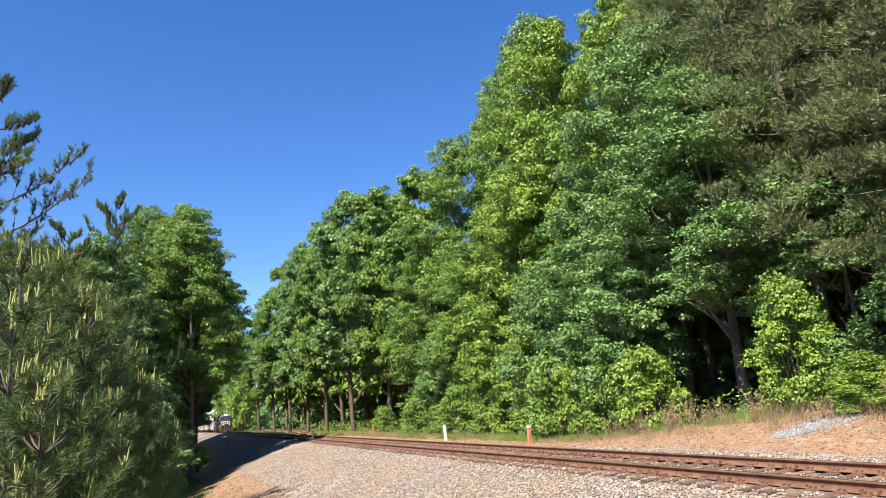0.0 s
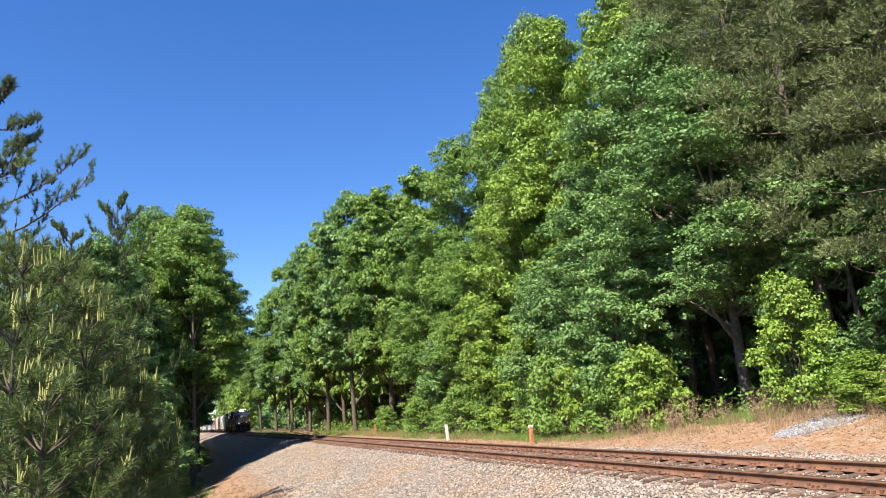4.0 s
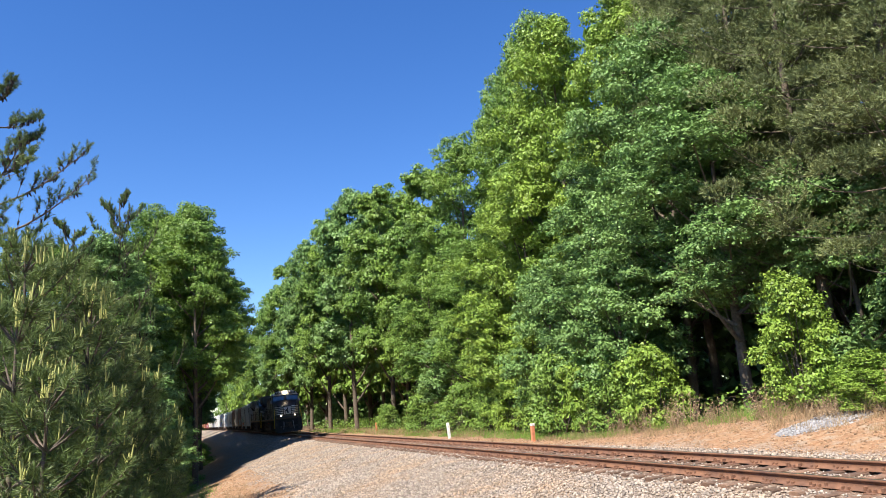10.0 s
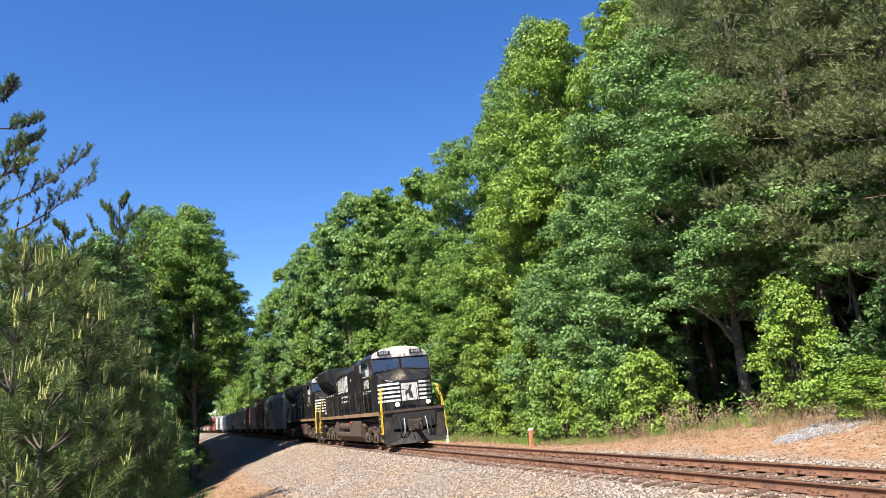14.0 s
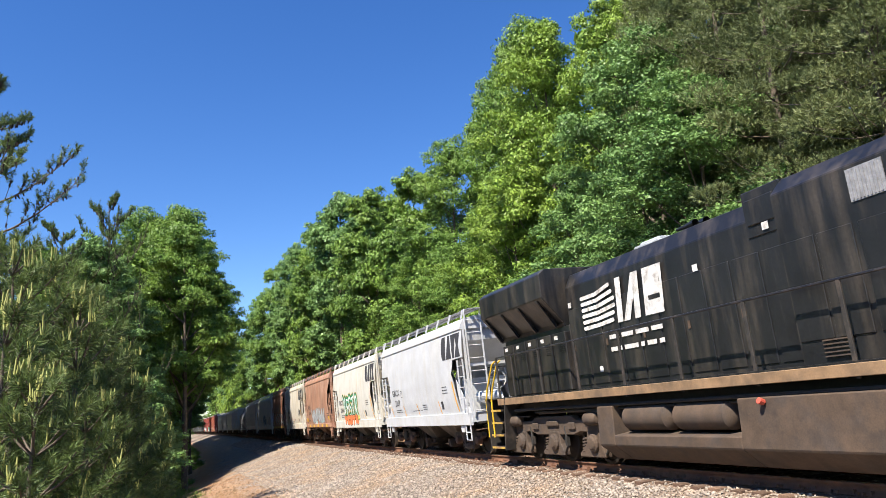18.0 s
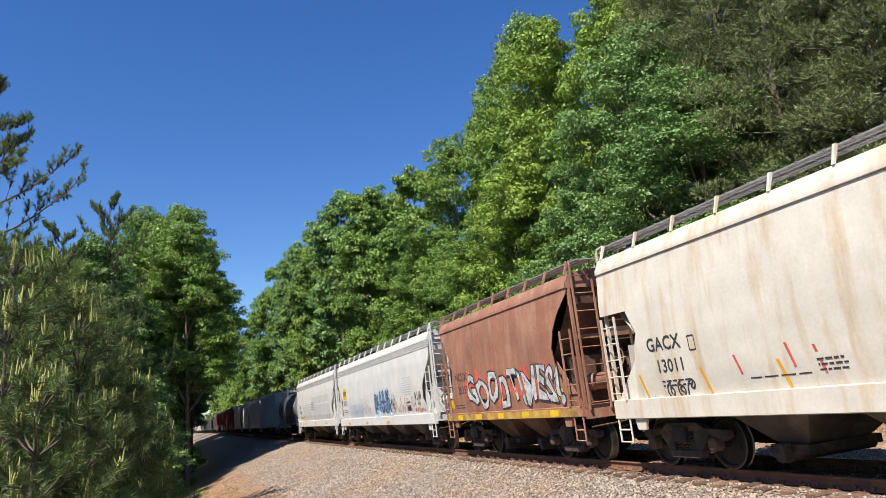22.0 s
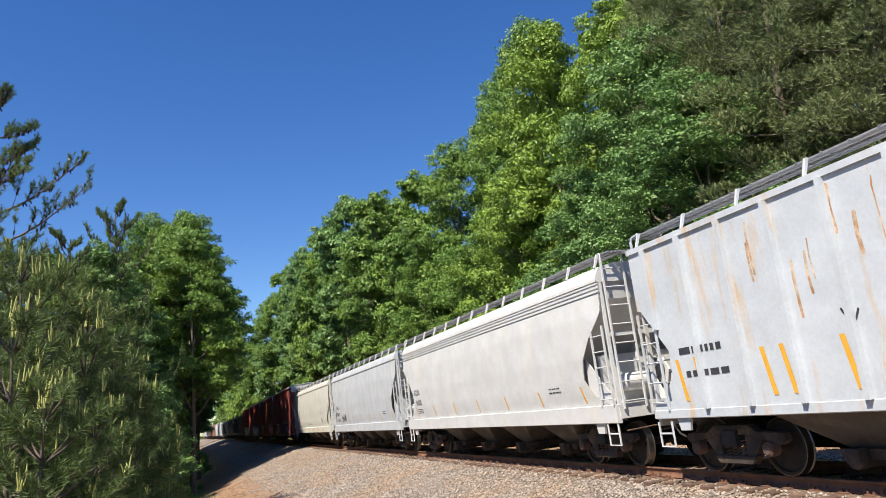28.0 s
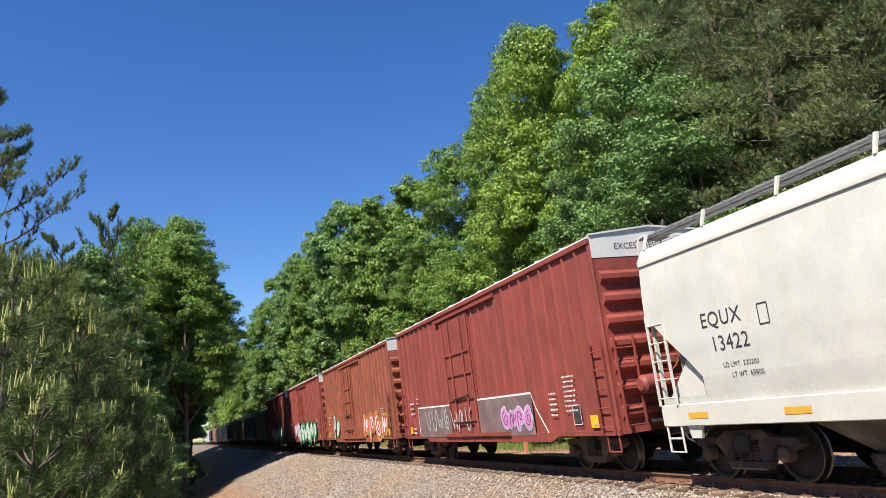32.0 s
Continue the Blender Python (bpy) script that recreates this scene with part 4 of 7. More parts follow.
    for s in (1, -1):
        for rx in (0.45, 2.1):
            part("air_reservoir", Geo().turned([(-0.78, 0), (-0.74, 0.16), (-0.66, 0.25), (0.66, 0.25), (0.74, 0.16), (0.78, 0)], "x", 18, (rx, s * 1.18, 1.02)), M_LOCO_DUST, root, smooth=True)
        part("fuel_filler", Geo().tube([(-1.2, s * 1.44, 1.20), (-1.2, s * 1.52, 1.24)], 0.05, 10), M_RED_SPRAY, root)
        part("pipework", Geo().tube([(-8.0, s * 1.32, 1.32), (-3.6, s * 1.34, 1.30), (8.0, s * 1.34, 1.30)], 0.035, 6).tube([(-6.8, s * 1.25, 1.22), (7.0, s * 1.25, 1.22)], 0.025, 6), M_SHADE_IRON, root)
    # pilot, plough, steps
    for ex in (-9.62, 9.62):
        part("pilot", Geo().box(ex, 0, 1.22, 0.10, 1.96, 0.82), M_SHADE_IRON, root, bevel=0.01)
        part("end_sill", Geo().box(ex * 1.006, 0, 1.60, 0.06, 2.9, 0.12), M_LOCO_DUST, root, "dusty end sill", bevel=0.01)
        part("draft_box", Geo().box(ex * 1.004, 0, 0.92, 0.22, 0.62, 0.5), M_IRON, root, bevel=0.02)
    pl = Geo()
    for s in (1, -1):
        pl.add([(-9.70, 0, 0.62), (-10.0, 0, 0.14), (-9.74, s * 1.42, 0.14), (-9.67, s * 1.42, 0.72), (-9.62, 0, 0.62), (-9.92, 0, 0.12), (-9.66, s * 1.42, 0.12), (-9.60, s * 1.42, 0.72)], [(0, 1, 2, 3), (4, 7, 6, 5), (0, 4, 5, 1), (1, 5, 6, 2), (2, 6, 7, 3), (3, 7, 4, 0)])
    part("plough", pl, M_LOCO_GRIME, root, "dusty steel snow plough")
    for ex in (-1, 1):
        for s in (1, -1):
            st = Geo()
            st.prism([(ex * 9.55, D), (ex * 9.55, 0.30), (ex * 8.62, 0.30), (ex * 8.30, D)], "y", s * 0.98, s * 1.0)
            st.prism([(ex * 9.58, D), (ex * 9.58, 0.28), (ex * 9.52, 0.28), (ex * 9.52, D)], "y", s * 1.0, s * 1.5)
            st.prism([(ex * 8.62, 0.28), (ex * 8.56, 0.28), (ex * 8.24, D), (ex * 8.30, D)], "y", s * 1.0, s * 1.5)
            part("stepwell", st, M_LOCO_GRIME, root)
            for k in range(4):
                z = 0.34 + k * 0.33
                tr = part("step", Geo().box(ex * (9.06 - 0.035 * k), s * 1.28, z, 0.86 - 0.07 * k, 0.40, 0.04), M_LOCO_DUST, root)
                part("step_edge", Geo().box(ex * (9.06 - 0.035 * k), s * 1.488, z + 0.002, 0.85 - 0.07 * k, 0.03, 0.05), M_YELLOW_FADED, tr, "yellow step edge")
            for b0, b1, b2 in ((9.60, 9.60, 9.02), (9.22, 9.22, 8.66)):
                part("handrail", Geo().tube([(ex * b0, s * 1.50, 0.62), (ex * b1, s * 1.48, 1.62), (ex * (b1 - 0.12), s * 1.46, 1.95), (ex * (b2 + 0.1), s * 1.38, 2.60), (ex * b2, s * 1.32, 2.68)], 0.024, 7), M_YELLOW, root, "yellow handrail beside the steps", smooth=True)
    for s in (1, -1):
        part("ditch_light", Geo().turned([(-9.50, 0.0), (-9.50, 0.095), (-9.68, 0.095), (-9.68, 0.078), (-9.64, 0)][::-1], "x", 14, (0, s * 0.74, 1.90)), M_DITCH if lit else M_LENS, root, "round ditch light")
        hr = Geo()
        xs = [-8.1, -6.6, -4.8, -3.0, -1.2, 0.6, 2.4, 4.2, 6.0, 7.6, 8.6]
        hr.tube([(-4.6, s * 1.46, 2.74)] + [(x, s * 1.46, 2.74) for x in xs[3:]], 0.022, 6)
        part("handrail", hr, M_LOCO_BLACK, root)
        for x in xs[2:]:
            part("stanchion", Geo().box(x, s * 1.46, (D + 2.54) / 2, 0.07, 0.035, 2.94 - D), M_LOCO_GRIME, root, bevel=0.006)
    for s in (1, -1):
        part("handrail", Geo().tube([(-9.5, s * 0.25, D), (-9.5, s * 0.25, 2.55), (-9.5, s * 1.35, 2.55), (-9.5, s * 1.35, D)], 0.022, 6), M_LOCO_BLACK, root)
        part("handrail", Geo().tube([(9.5, s * 0.25, D), (9.5, s * 0.25, 2.55), (9.5, s * 1.35, 2.55), (9.5, s * 1.35, D)], 0.022, 6), M_LOCO_BLACK, root)
        part("hose", Geo().tube([(-9.7, s * 0.5, 1.25), (-9.95, s * 0.52, 0.95), (-9.9, s * 0.55, 0.6), (-9.75, s * 0.6, 0.45)], 0.024, 6), M_GREY_SPRAY, root, smooth=True)
        part("hose", Geo().tube([(-9.7, s * 0.75, 1.3), (-9.92, s * 0.72, 1.05), (-9.9, s * 0.7, 0.65), (-9.75, s * 0.75, 0.5)], 0.03, 6), M_SHADE_IRON, root, smooth=True)
    # marks
    y_hood, y_cab = (lambda z: 1.002), (lambda z: 1.478)
    lettering(root, number, -5.80, 3.00, 0.60, M_LETTER_WHITE, y_cab, 0.008, 0.9, name="cab_number")
    lettering(root, "DC to AC", -5.35, 2.62, 0.22, M_LETTER_WHITE, y_cab, 0.0, 0.85)
    for k in range(6):
        g = Geo()
        w = 1.35 - 0.06 * abs(k - 2.5)
        stroke(g, [(4.35, 2.98 + k * 0.135), (4.35 - w * 0.5, 2.99 + k * 0.135), (4.35 - w, 3.03 + k * 0.15)], 0.085, y_hood, 0.018 + k * 0.001)
        part("mark_line", g, M_LETTER_WHITE, root, "white trailing line of the railway mark", fix=False)
    for x0, w, lean in ((2.98, 0.20, 0.10), (2.74, 0.22, 0.46), (2.34, 0.20, 0.10), (1.98, 0.62, 0.10)):
        g = Geo()
        patch(g, [(x0, 2.94), (x0 - w, 2.94), (x0 - w - lean, 3.86), (x0 - lean, 3.86)], y_hood, 0.02)
        part("owner_mark", g, M_LETTER_WHITE, root, "worn white slab of the railway mark", fix=False)
    for z in (3.22, 3.52):
        g = Geo()
        patch(g, [(1.80 - (z > 3.4) * 0.42, z), (1.42 - (z > 3.4) * 0.05, z), (1.42 - (z > 3.4) * 0.05, z + 0.09), (1.80 - (z > 3.4) * 0.42, z + 0.09)], y_hood, 0.024)
        part("owner_mark", g, M_LOCO_BLACK, root, "black cut in the railway mark", fix=False)
    bars(root, 2.45, 2.55, 1.9, 0.52, 2, M_LETTER_WHITE, lambda z: 1.016, 5)
    bars(root, -6.35, 2.66, 0.7, 0.14, 1, M_LETTER_WHITE, y_cab, 7)
    g = Geo()
    for x, z, m in ((-1.5, 3.85, 0), (-4.9 + 0.5, 3.35, 0), (4.9, 3.6, 0), (3.9, 2.05, 0), (0.3, 3.55, 0)):
        rect(g, x, z, 0.14, 0.12, (lambda zz: 1.245) if x < -2 else y_hood, 0.02)
    part("notice", g, M_LETTER_WHITE, root, fix=False)
    g = Geo()
    rect(g, -7.0 + 0.25, 3.3, 0.10, 0.16, y_cab)
    part("notice", g, M_AMBER, root, fix=False)
    # the short nose and front platform ahead of the cab
    for o in root.children:
        if o.type == "MESH" and o.data.users == 1:
            for v in o.data.vertices:
                if v.co.x < -7.1:
                    v.co.x = -7.1 + (v.co.x + 7.1) * 0.603
        for q in o.children:
            if q.type == "MESH" and q.data.users == 1:
                for v in q.data.vertices:
                    if v.co.x < -7.1:
                        v.co.x = -7.1 + (v.co.x + 7.1) * 0.603
    loco_bogie(root, -5.75)
    loco_bogie(root, 6.25)
    couplers(root, 10.35)
    for o in root.children:
        if o.location.x < -9.0:
            o.location.x += 1.0
    return root


# ---------------------------------------------------------------- boxcars
def boxcar(half, paint_mat, label, dirty, seed):
    root = tagged(new("boxcar"), label, "boxcar", "boxcars of the train")
    a = half - 0.85
    Z0, ZE = 0.84, 4.84

    def side(z):
        return 1.50
    g = Geo().box(0, 1.485, (Z0 + ZE) / 2, 2 * a, 0.03, ZE - Z0)
    part("side_wall", g, paint_mat, root)
    part("side_wall", g.mirrored(), paint_mat, root)
    n = 27
    for k in range(n):
        x = -a + 0.05 + (2 * a - 0.1) * k / (n - 1)
        if abs(x - 0.9) < 1.35:
            continue
        rb = Geo().prism([(x - 0.045, 1.50), (x - 0.028, 1.545), (x + 0.028, 1.545), (x + 0.045, 1.50)], "z", Z0 + 0.06, ZE - 0.12)
        part("rib", rb, paint_mat, root)
    part("top_chord", Geo().box(0, 1.53, ZE - 0.05, 2 * a, 0.09, 0.12).box(0, -1.53, ZE - 0.05, 2 * a, 0.09, 0.12), paint_mat, root, bevel=0.01)
    part("side_sill", Geo().prism([(-a, Z0 + 0.08), (a, Z0 + 0.08), (a, Z0 - 0.02), (a - 2.6, Z0 - 0.02), (a - 3.0, 0.70), (-a + 3.0, 0.70), (-a + 2.6, Z0 - 0.02), (-a, Z0 - 0.02)], "y", 1.46, 1.54), paint_mat, root)
    part("side_sill", Geo().prism([(-a, Z0 + 0.08), (a, Z0 + 0.08), (a, Z0 - 0.02), (a - 2.6, Z0 - 0.02), (a - 3.0, 0.70), (-a + 3.0, 0.70), (-a + 2.6, Z0 - 0.02), (-a, Z0 - 0.02)], "y", -1.46, -1.54), paint_mat, root)
    # door
    d = part("door", Geo().box(0.9, 1.53, 2.72, 2.35, 0.06, 3.62), paint_mat, root, "ribbed sliding door", bevel=0.01)
    for z in (1.35, 2.0, 2.75, 3.4):
        part("door_rib", Geo().box(0.9, 1.575, z, 2.25, 0.05, 0.07), paint_mat, d)
    for x in (-0.25, 0.35, 1.45, 2.05):
        part("door_bar", Geo().tube([(x, 1.60, 1.0), (x, 1.60, 4.45)], 0.028, 6), paint_mat, d)
    part("door_lever", Geo().tube([(0.1, 1.63, 2.1), (1.6, 1.63, 2.0)], 0.02, 5).tube([(0.1, 1.63, 1.3), (1.7, 1.63, 1.3)], 0.02, 5), M_SHADE_IRON, d)
    part("door_track", Geo().box(0.2, 1.56, 0.92, 5.2, 0.08, 0.10).box(0.2, 1.56, 4.60, 5.2, 0.10, 0.09), paint_mat, root)
    # roof of shallow panels
    rf = Geo()
    prof = [(1.56, ZE + 0.005), (1.50, ZE + 0.06), (0, ZE + 0.20), (-1.50, ZE + 0.06), (-1.56, ZE + 0.005)]
    rf.prism(prof, "x", -a, a)
    part("roof", rf, M_GREY_PAINT, root, "bare metal roof")
    rs = Geo()
    for k in range(13):
        x = -a + 2 * a * k / 12
        rs.prism([(1.5, ZE + 0.06), (0, ZE + 0.20), (-1.5, ZE + 0.06), (-1.5, ZE + 0.10), (0, ZE + 0.24), (1.5, ZE + 0.10)], "x", x - 0.04, x + 0.04)
    part("roof_seam", rs, M_GREY_PAINT, root)
    for s in (-1, 1):
        part("end_wall", Geo().box(s * (a - 0.02), 0, (Z0 + ZE) / 2 - 0.22, 0.04, 2.98, ZE - Z0 - 0.42), paint_mat, root)
        part("end_panel", Geo().box(s * (a - 0.015), 0, ZE - 0.20, 0.05, 2.98, 0.44), M_WHITE_PAINT, root, "white painted end panel")
        for k in range(7):
            z = 1.25 + k * 0.46
            part("end_rib", Geo().prism([(s * a, z - 0.13), (s * (a + 0.10), z - 0.05), (s * (a + 0.10), z + 0.05), (s * a, z + 0.13)], "y", -1.40, 1.40), paint_mat, root)
        ladder(root, s * (a + 0.14), 0.95, 1.40, Z0, 2.75, paint_mat, 5)
        ladder(root, 1.585, s * (a - 0.08), s * (a - 0.55), Z0, 2.75, paint_mat, 5, "x", "grab_iron")
        st = Geo().tube([(s * (a - 0.08), 1.50, Z0), (s * (a - 0.08), 1.50, 0.50), (s * (a - 0.52), 1.50, 0.50), (s * (a - 0.52), 1.50, Z0)], 0.02, 5)
        part("stirrup", st, paint_mat, root)
        part("stirrup", st.mirrored(), paint_mat, root)
        part("draft_sill", Geo().box(s * (a - 0.9), 0, 0.86, 2.4, 0.42, 0.36).box(s * (a + 0.1), 0, 1.02, 0.3, 1.6, 0.05), M_SHADE_IRON, root)
        pt = Geo()
        rect(pt, s * (a - 0.85), 1.12, 0.32, 0.26, lambda z: 1.55)
        part("reflective_patch", pt, M_YELLOW, root, "yellow reflective patch", fix=False)
    me = text_mesh("EXCESS HEIGHT CAR", 0.19, M_INK).copy()
    for v in me.vertices:
        v.co = (-a + 0.006 - 0.02, -v.co.x, ZE - 0.20 + v.co.y)
    me.name = "end_lettering"
    part("end_lettering", me, None, root)
    part("underframe", Geo().box(0, 0, 0.90, 2 * a - 0.4, 2.4, 0.14).box(0, 0, 0.78, 2 * a - 3, 0.4, 0.3), M_SHADE_IRON, root)
    brake_gear(root, -a - 0.30, paint_mat)
    for x, z, w, h, n, sd in ((-a + 1.75, 1.75, 0.55, 0.85, 8, 1), (-a + 2.6, 1.55, 0.35, 0.6, 5, 2), (a - 1.2, 1.9, 0.5, 0.55, 3, 3), (a - 1.9, 2.15, 0.3, 0.3, 2, 4), (0.7, 3.05, 0.5, 0.3, 3, 5), (a - 1.3, 1.1, 0.4, 0.3, 2, 6), (-a + 0.7, 1.05, 0.35, 0.12, 1, 8)):
        bars(root, x, z, w, h, n, M_LETTER_WHITE, lambda zz: 1.55, sd + seed)
    g = Geo()
    rect(g, -a + 1.55, 1.28, 0.30, 0.36, lambda z: 1.548)
    part("data_plate", g, M_INK, root, fix=False)
    g = Geo()
    stencil(g, -a + 1.55, 1.28, 0.34, 0.42, lambda z: 1.552)
    part("data_plate_frame", g, M_LETTER_WHITE, root, fix=False)
    if dirty == "overpaint":
        g = Geo()
        rect(g, 0.9, 1.36, 9.6, 1.0, lambda z: 1.546, 0.004)
        part("overpaint", g, material("grey_brown_overpaint", (0.17, 0.115, 0.105), 0.7, vary=0.3, scale=2, second=(0.25, 0.17, 0.17), second_amount=0.5, second_scale=1.2), root, "grey-brown painted-over band", fix=False)
        g = Geo()
        stroke(g, [(5.7, 0.95), (5.75, 1.9), (2.5, 1.86), (-0.4, 1.90), (-3.9, 1.88), (-4.1, 1.5), (-4.6, 0.92)], 0.05, lambda z: 1.552, 0.004)
        part("graffiti", g, M_WHITE_SPRAY, root, "white sprayed outline", fix=False)
        graffiti(root, -2.9, 1.30, 1.9, 0.42, 4, [(M_PALE_BLUE, 0.62), (M_PINK_SPRAY, 0.46), (M_INK, 0.06)], lambda z: 1.556, 41, "small pink graffiti with a pale blue edge")
        graffiti(root, 3.6, 1.40, 2.6, 0.7, 4, [(M_PALE_GREY, 0.10)], lambda z: 1.556, 47, "thin pale graffiti outlines")
        graffiti(root, 1.1, 1.35, 1.8, 0.7, 3, [(M_PALE_GREY, 0.10)], lambda z: 1.61, 42, "pale blue graffiti")
    elif dirty == "orange":
        graffiti(root, -4.6, 1.45, 4.6, 1.0, 4, [(M_YELLOW_FADED, 0.5), (M_RED_SPRAY, 0.30), (M_WHITE_SPRAY, 0.08)], lambda z: 1.552, 43 + seed, "orange and yellow graffiti")
        graffiti(root, 4.6, 1.5, 1.7, 1.3, 2, [(M_GREEN_SPRAY, 0.34), (M_WHITE_SPRAY, 0.12)], lambda z: 1.552, 44 + seed, "green and white graffiti")
    else:
        graffiti(root, -2.0, 1.4, 8.5, 1.1, 6, [(M_INK, 0.5), (M_GREEN_SPRAY, 0.38), (M_WHITE_SPRAY, 0.14)], lambda z: 1.62, 45 + seed, "white, green and pink graffiti")
        graffiti(root, 3.0, 1.5, 2.2, 0.9, 2, [(M_PINK_SPRAY, 0.4), (M_WHITE_SPRAY, 0.12)], lambda z: 1.62, 46 + seed, "pink graffiti")
    bogie(root, -(a - 1.9), M_IRON_BROWN)
    bogie(root, a - 1.9, M_IRON_BROWN)
    couplers(root, half)
    return root


# ---------------------------------------------------------------- tank car
def tank_car(half):
    root = tagged(new("tank_car"), "dark grey tank car with yellow stripes and a railed dome", "tank car", "cars of the train")
    a = half - 0.95
    zc, R = 2.42, 1.42
    pr = [(-a, 0)] + [(-a + 0.55 * (1 - math.cos(t)), R * math.sin(t)) for t in (0.25, 0.5, 0.8, 1.1, 1.35)] + [(-a + 0.55, R), (0, R), (a - 0.55, R)] + [(a - 0.55 * (1 - math.cos(t)), R * math.sin(t)) for t in (1.35, 1.1, 0.8, 0.5, 0.25)] + [(a, 0)]
    part("tank", Geo().turned(pr, "x", 48, (0, 0, zc)), M_TANK_PAINT, root, "weathered grey tank shell", smooth=True)

    def side(z):
        return math.sqrt(max(R * R - (z - zc) ** 2, 0.01))
    for s in (-1, 1):
        ring = Geo()
        ring.turned([(s * (a - 0.62), R - 0.01), (s * (a - 0.62), R + 0.018), (s * (a - 0.56), R + 0.018), (s * (a - 0.56), R - 0.01)], "x", 48, (0, 0, zc))
        part("weld_band", ring, M_TANK_PAINT, root)
        sd = Geo().prism([(1.25, 1.0), (1.30, 1.75), (0.9, 1.40), (0, 1.15), (-0.9, 1.40), (-1.30, 1.75), (-1.25, 1.0)], "x", s * (a - 1.6) - 0.25, s * (a - 1.6) + 0.25)
        part("saddle", sd, M_TANK_PAINT, root, bevel=0.01)
        part("stub_sill", Geo().box(s * (a - 0.7), 0, 0.92, 2.9, 0.5, 0.34).box(s * (a + 0.25), 0, 1.16, 1.0, 2.5, 0.05), M_SHADE_IRON, root)
        rl = Geo()
        for y in (-1.25, 1.25):
            rl.tube([(s * (a + 0.72), y, 1.16), (s * (a + 0.72), y, 2.25), (s * (a + 0.60), y, 2.32), (s * (a - 0.4), y, 2.32)], 0.025, 6)
            rl.tube([(s * (a + 0.72), y, 1.75), (s * (a - 0.1), y, 1.75)], 0.02, 6)
        rl.tube([(s * (a + 0.72), -1.25, 1.75), (s * (a + 0.72), 1.25, 1.75)], 0.022, 6)
        part("safety_rail", rl, M_TANK_PAINT, root)
        ladder(root, 1.40, s * (a + 0.70), s * (a + 0.25), 0.45, 1.2, M_TANK_PAINT, 3, "x", "stirrup")
        bogie(root, s * (a - 1.6), M_IRON_BROWN)
    part("side_rail", Geo().tube([(-a + 0.4, 1.36, 1.22), (a - 0.4, 1.36, 1.22)], 0.045, 8).tube([(-a + 0.4, -1.36, 1.22), (a - 0.4, -1.36, 1.22)], 0.045, 8), M_TANK_PAINT, root)
    part("manway", Geo().turned([(zc + R - 0.08, 0.42), (zc + R + 0.30, 0.42), (zc + R + 0.32, 0.46), (zc + R + 0.38, 0.46), (zc + R + 0.42, 0.3), (zc + R + 0.42, 0)], "z", 20, (0.2, 0, 0)), M_GREY_PAINT, root, "pale domed manway")
    pf = Geo()
    for y in (-0.8, 0.8):
        pf.box(0, y, zc + R - 0.02, 3.6, 0.5, 0.03)
        for x in (-1.8, -0.6, 0.6, 1.8):
            pf.tube([(x, y * 1.25, zc + R - 0.02), (x, y * 1.25, zc + R + 0.75)], 0.02, 5)
        for z in (0.4, 0.75):
            pf.tube([(-1.8, y * 1.25, zc + R + z), (1.8, y * 1.25, zc + R + z)], 0.018, 5)
    part("dome_platform", pf, M_TANK_PAINT, root, "railed platform round the dome")
    part("valve", Geo().turned([(zc + R - 0.05, 0.10), (zc + R + 0.35, 0.10), (zc + R + 0.36, 0)], "z", 10, (-1.2, 0, 0)).turned([(zc + R - 0.05, 0.08), (zc + R + 0.25, 0.08), (zc + R + 0.26, 0)], "z", 10, (1.2, 0.2, 0)), M_GREY_PAINT, root)
    ld = Geo()
    pts = lambda x: [(x, 1.50, 0.75), (x, 1.52, 2.3), (x, 1.40, 3.1), (x, 1.05, zc + R + 0.02)]
    for x in (0.75, 1.15):
        ld.tube(pts(x), 0.024, 6)
    for k in range(10):
        q = k / 10
        z = 0.85 + 2.6 * q
        y = float(np.interp(z, [0.75, 2.3, 3.1, 3.9], [1.50, 1.52, 1.40, 1.05]))
        ld.tube([(0.75, y, z), (1.15, y, z)], 0.016, 5)
    part("ladder", ld, M_TANK_PAINT, root)
    for x, h in ((-a + 0.9, 0.9), (-2.0, 0.42), (-0.1, 0.42), (2.4, 0.42), (a - 1.6, 0.36)):
        g = Geo()
        rect(g, x, 2.55, 0.08, h, side, 0.012)
        part("reflective_tape", g, M_AMBER, root, "yellow reflective strip", fix=False)
    g = Geo()
    rect(g, 0.35, 2.35, 0.34, 0.62, side, 0.008)
    part("placard", g, M_INK, root, fix=False)
    bars(root, -a + 1.5, 2.75, 0.8, 0.50, 7, M_LETTER_WHITE, lambda z: side(z) + 0.008, 3)
    bars(root, -a + 1.6, 2.1, 0.8, 0.20, 2, M_LETTER_WHITE, side, 4)
    bars(root, a - 2.2, 2.0, 1.5, 0.15, 1, M_LETTER_WHITE, side, 6)
    part("outlet", Geo().turned([(0.55, 0.14), (1.1, 0.16)], "z", 10), M_SHADE_IRON, root)
    brake_gear(root, -a - 0.45, M_TANK_PAINT)
    couplers(root, half)
    return root


# ---------------------------------------------------------------- the train, from its head
JOINTS = [-30.2, -9.5, 11.2, 22.5, 33.9, 45.0, 56.2, 66.55, 84.8, 101.8, 116.2, 133.4, 150.3, 167.1, 185.6, 202.6, 220.1, 237.6, 255.1]
HALF = [(b - a) / 2 for a, b in zip(JOINTS, JOINTS[1:])]
TRAIN = []


def couple(root, i):
    TRAIN.append((root, (JOINTS[i] + JOINTS[i + 1]) / 2))


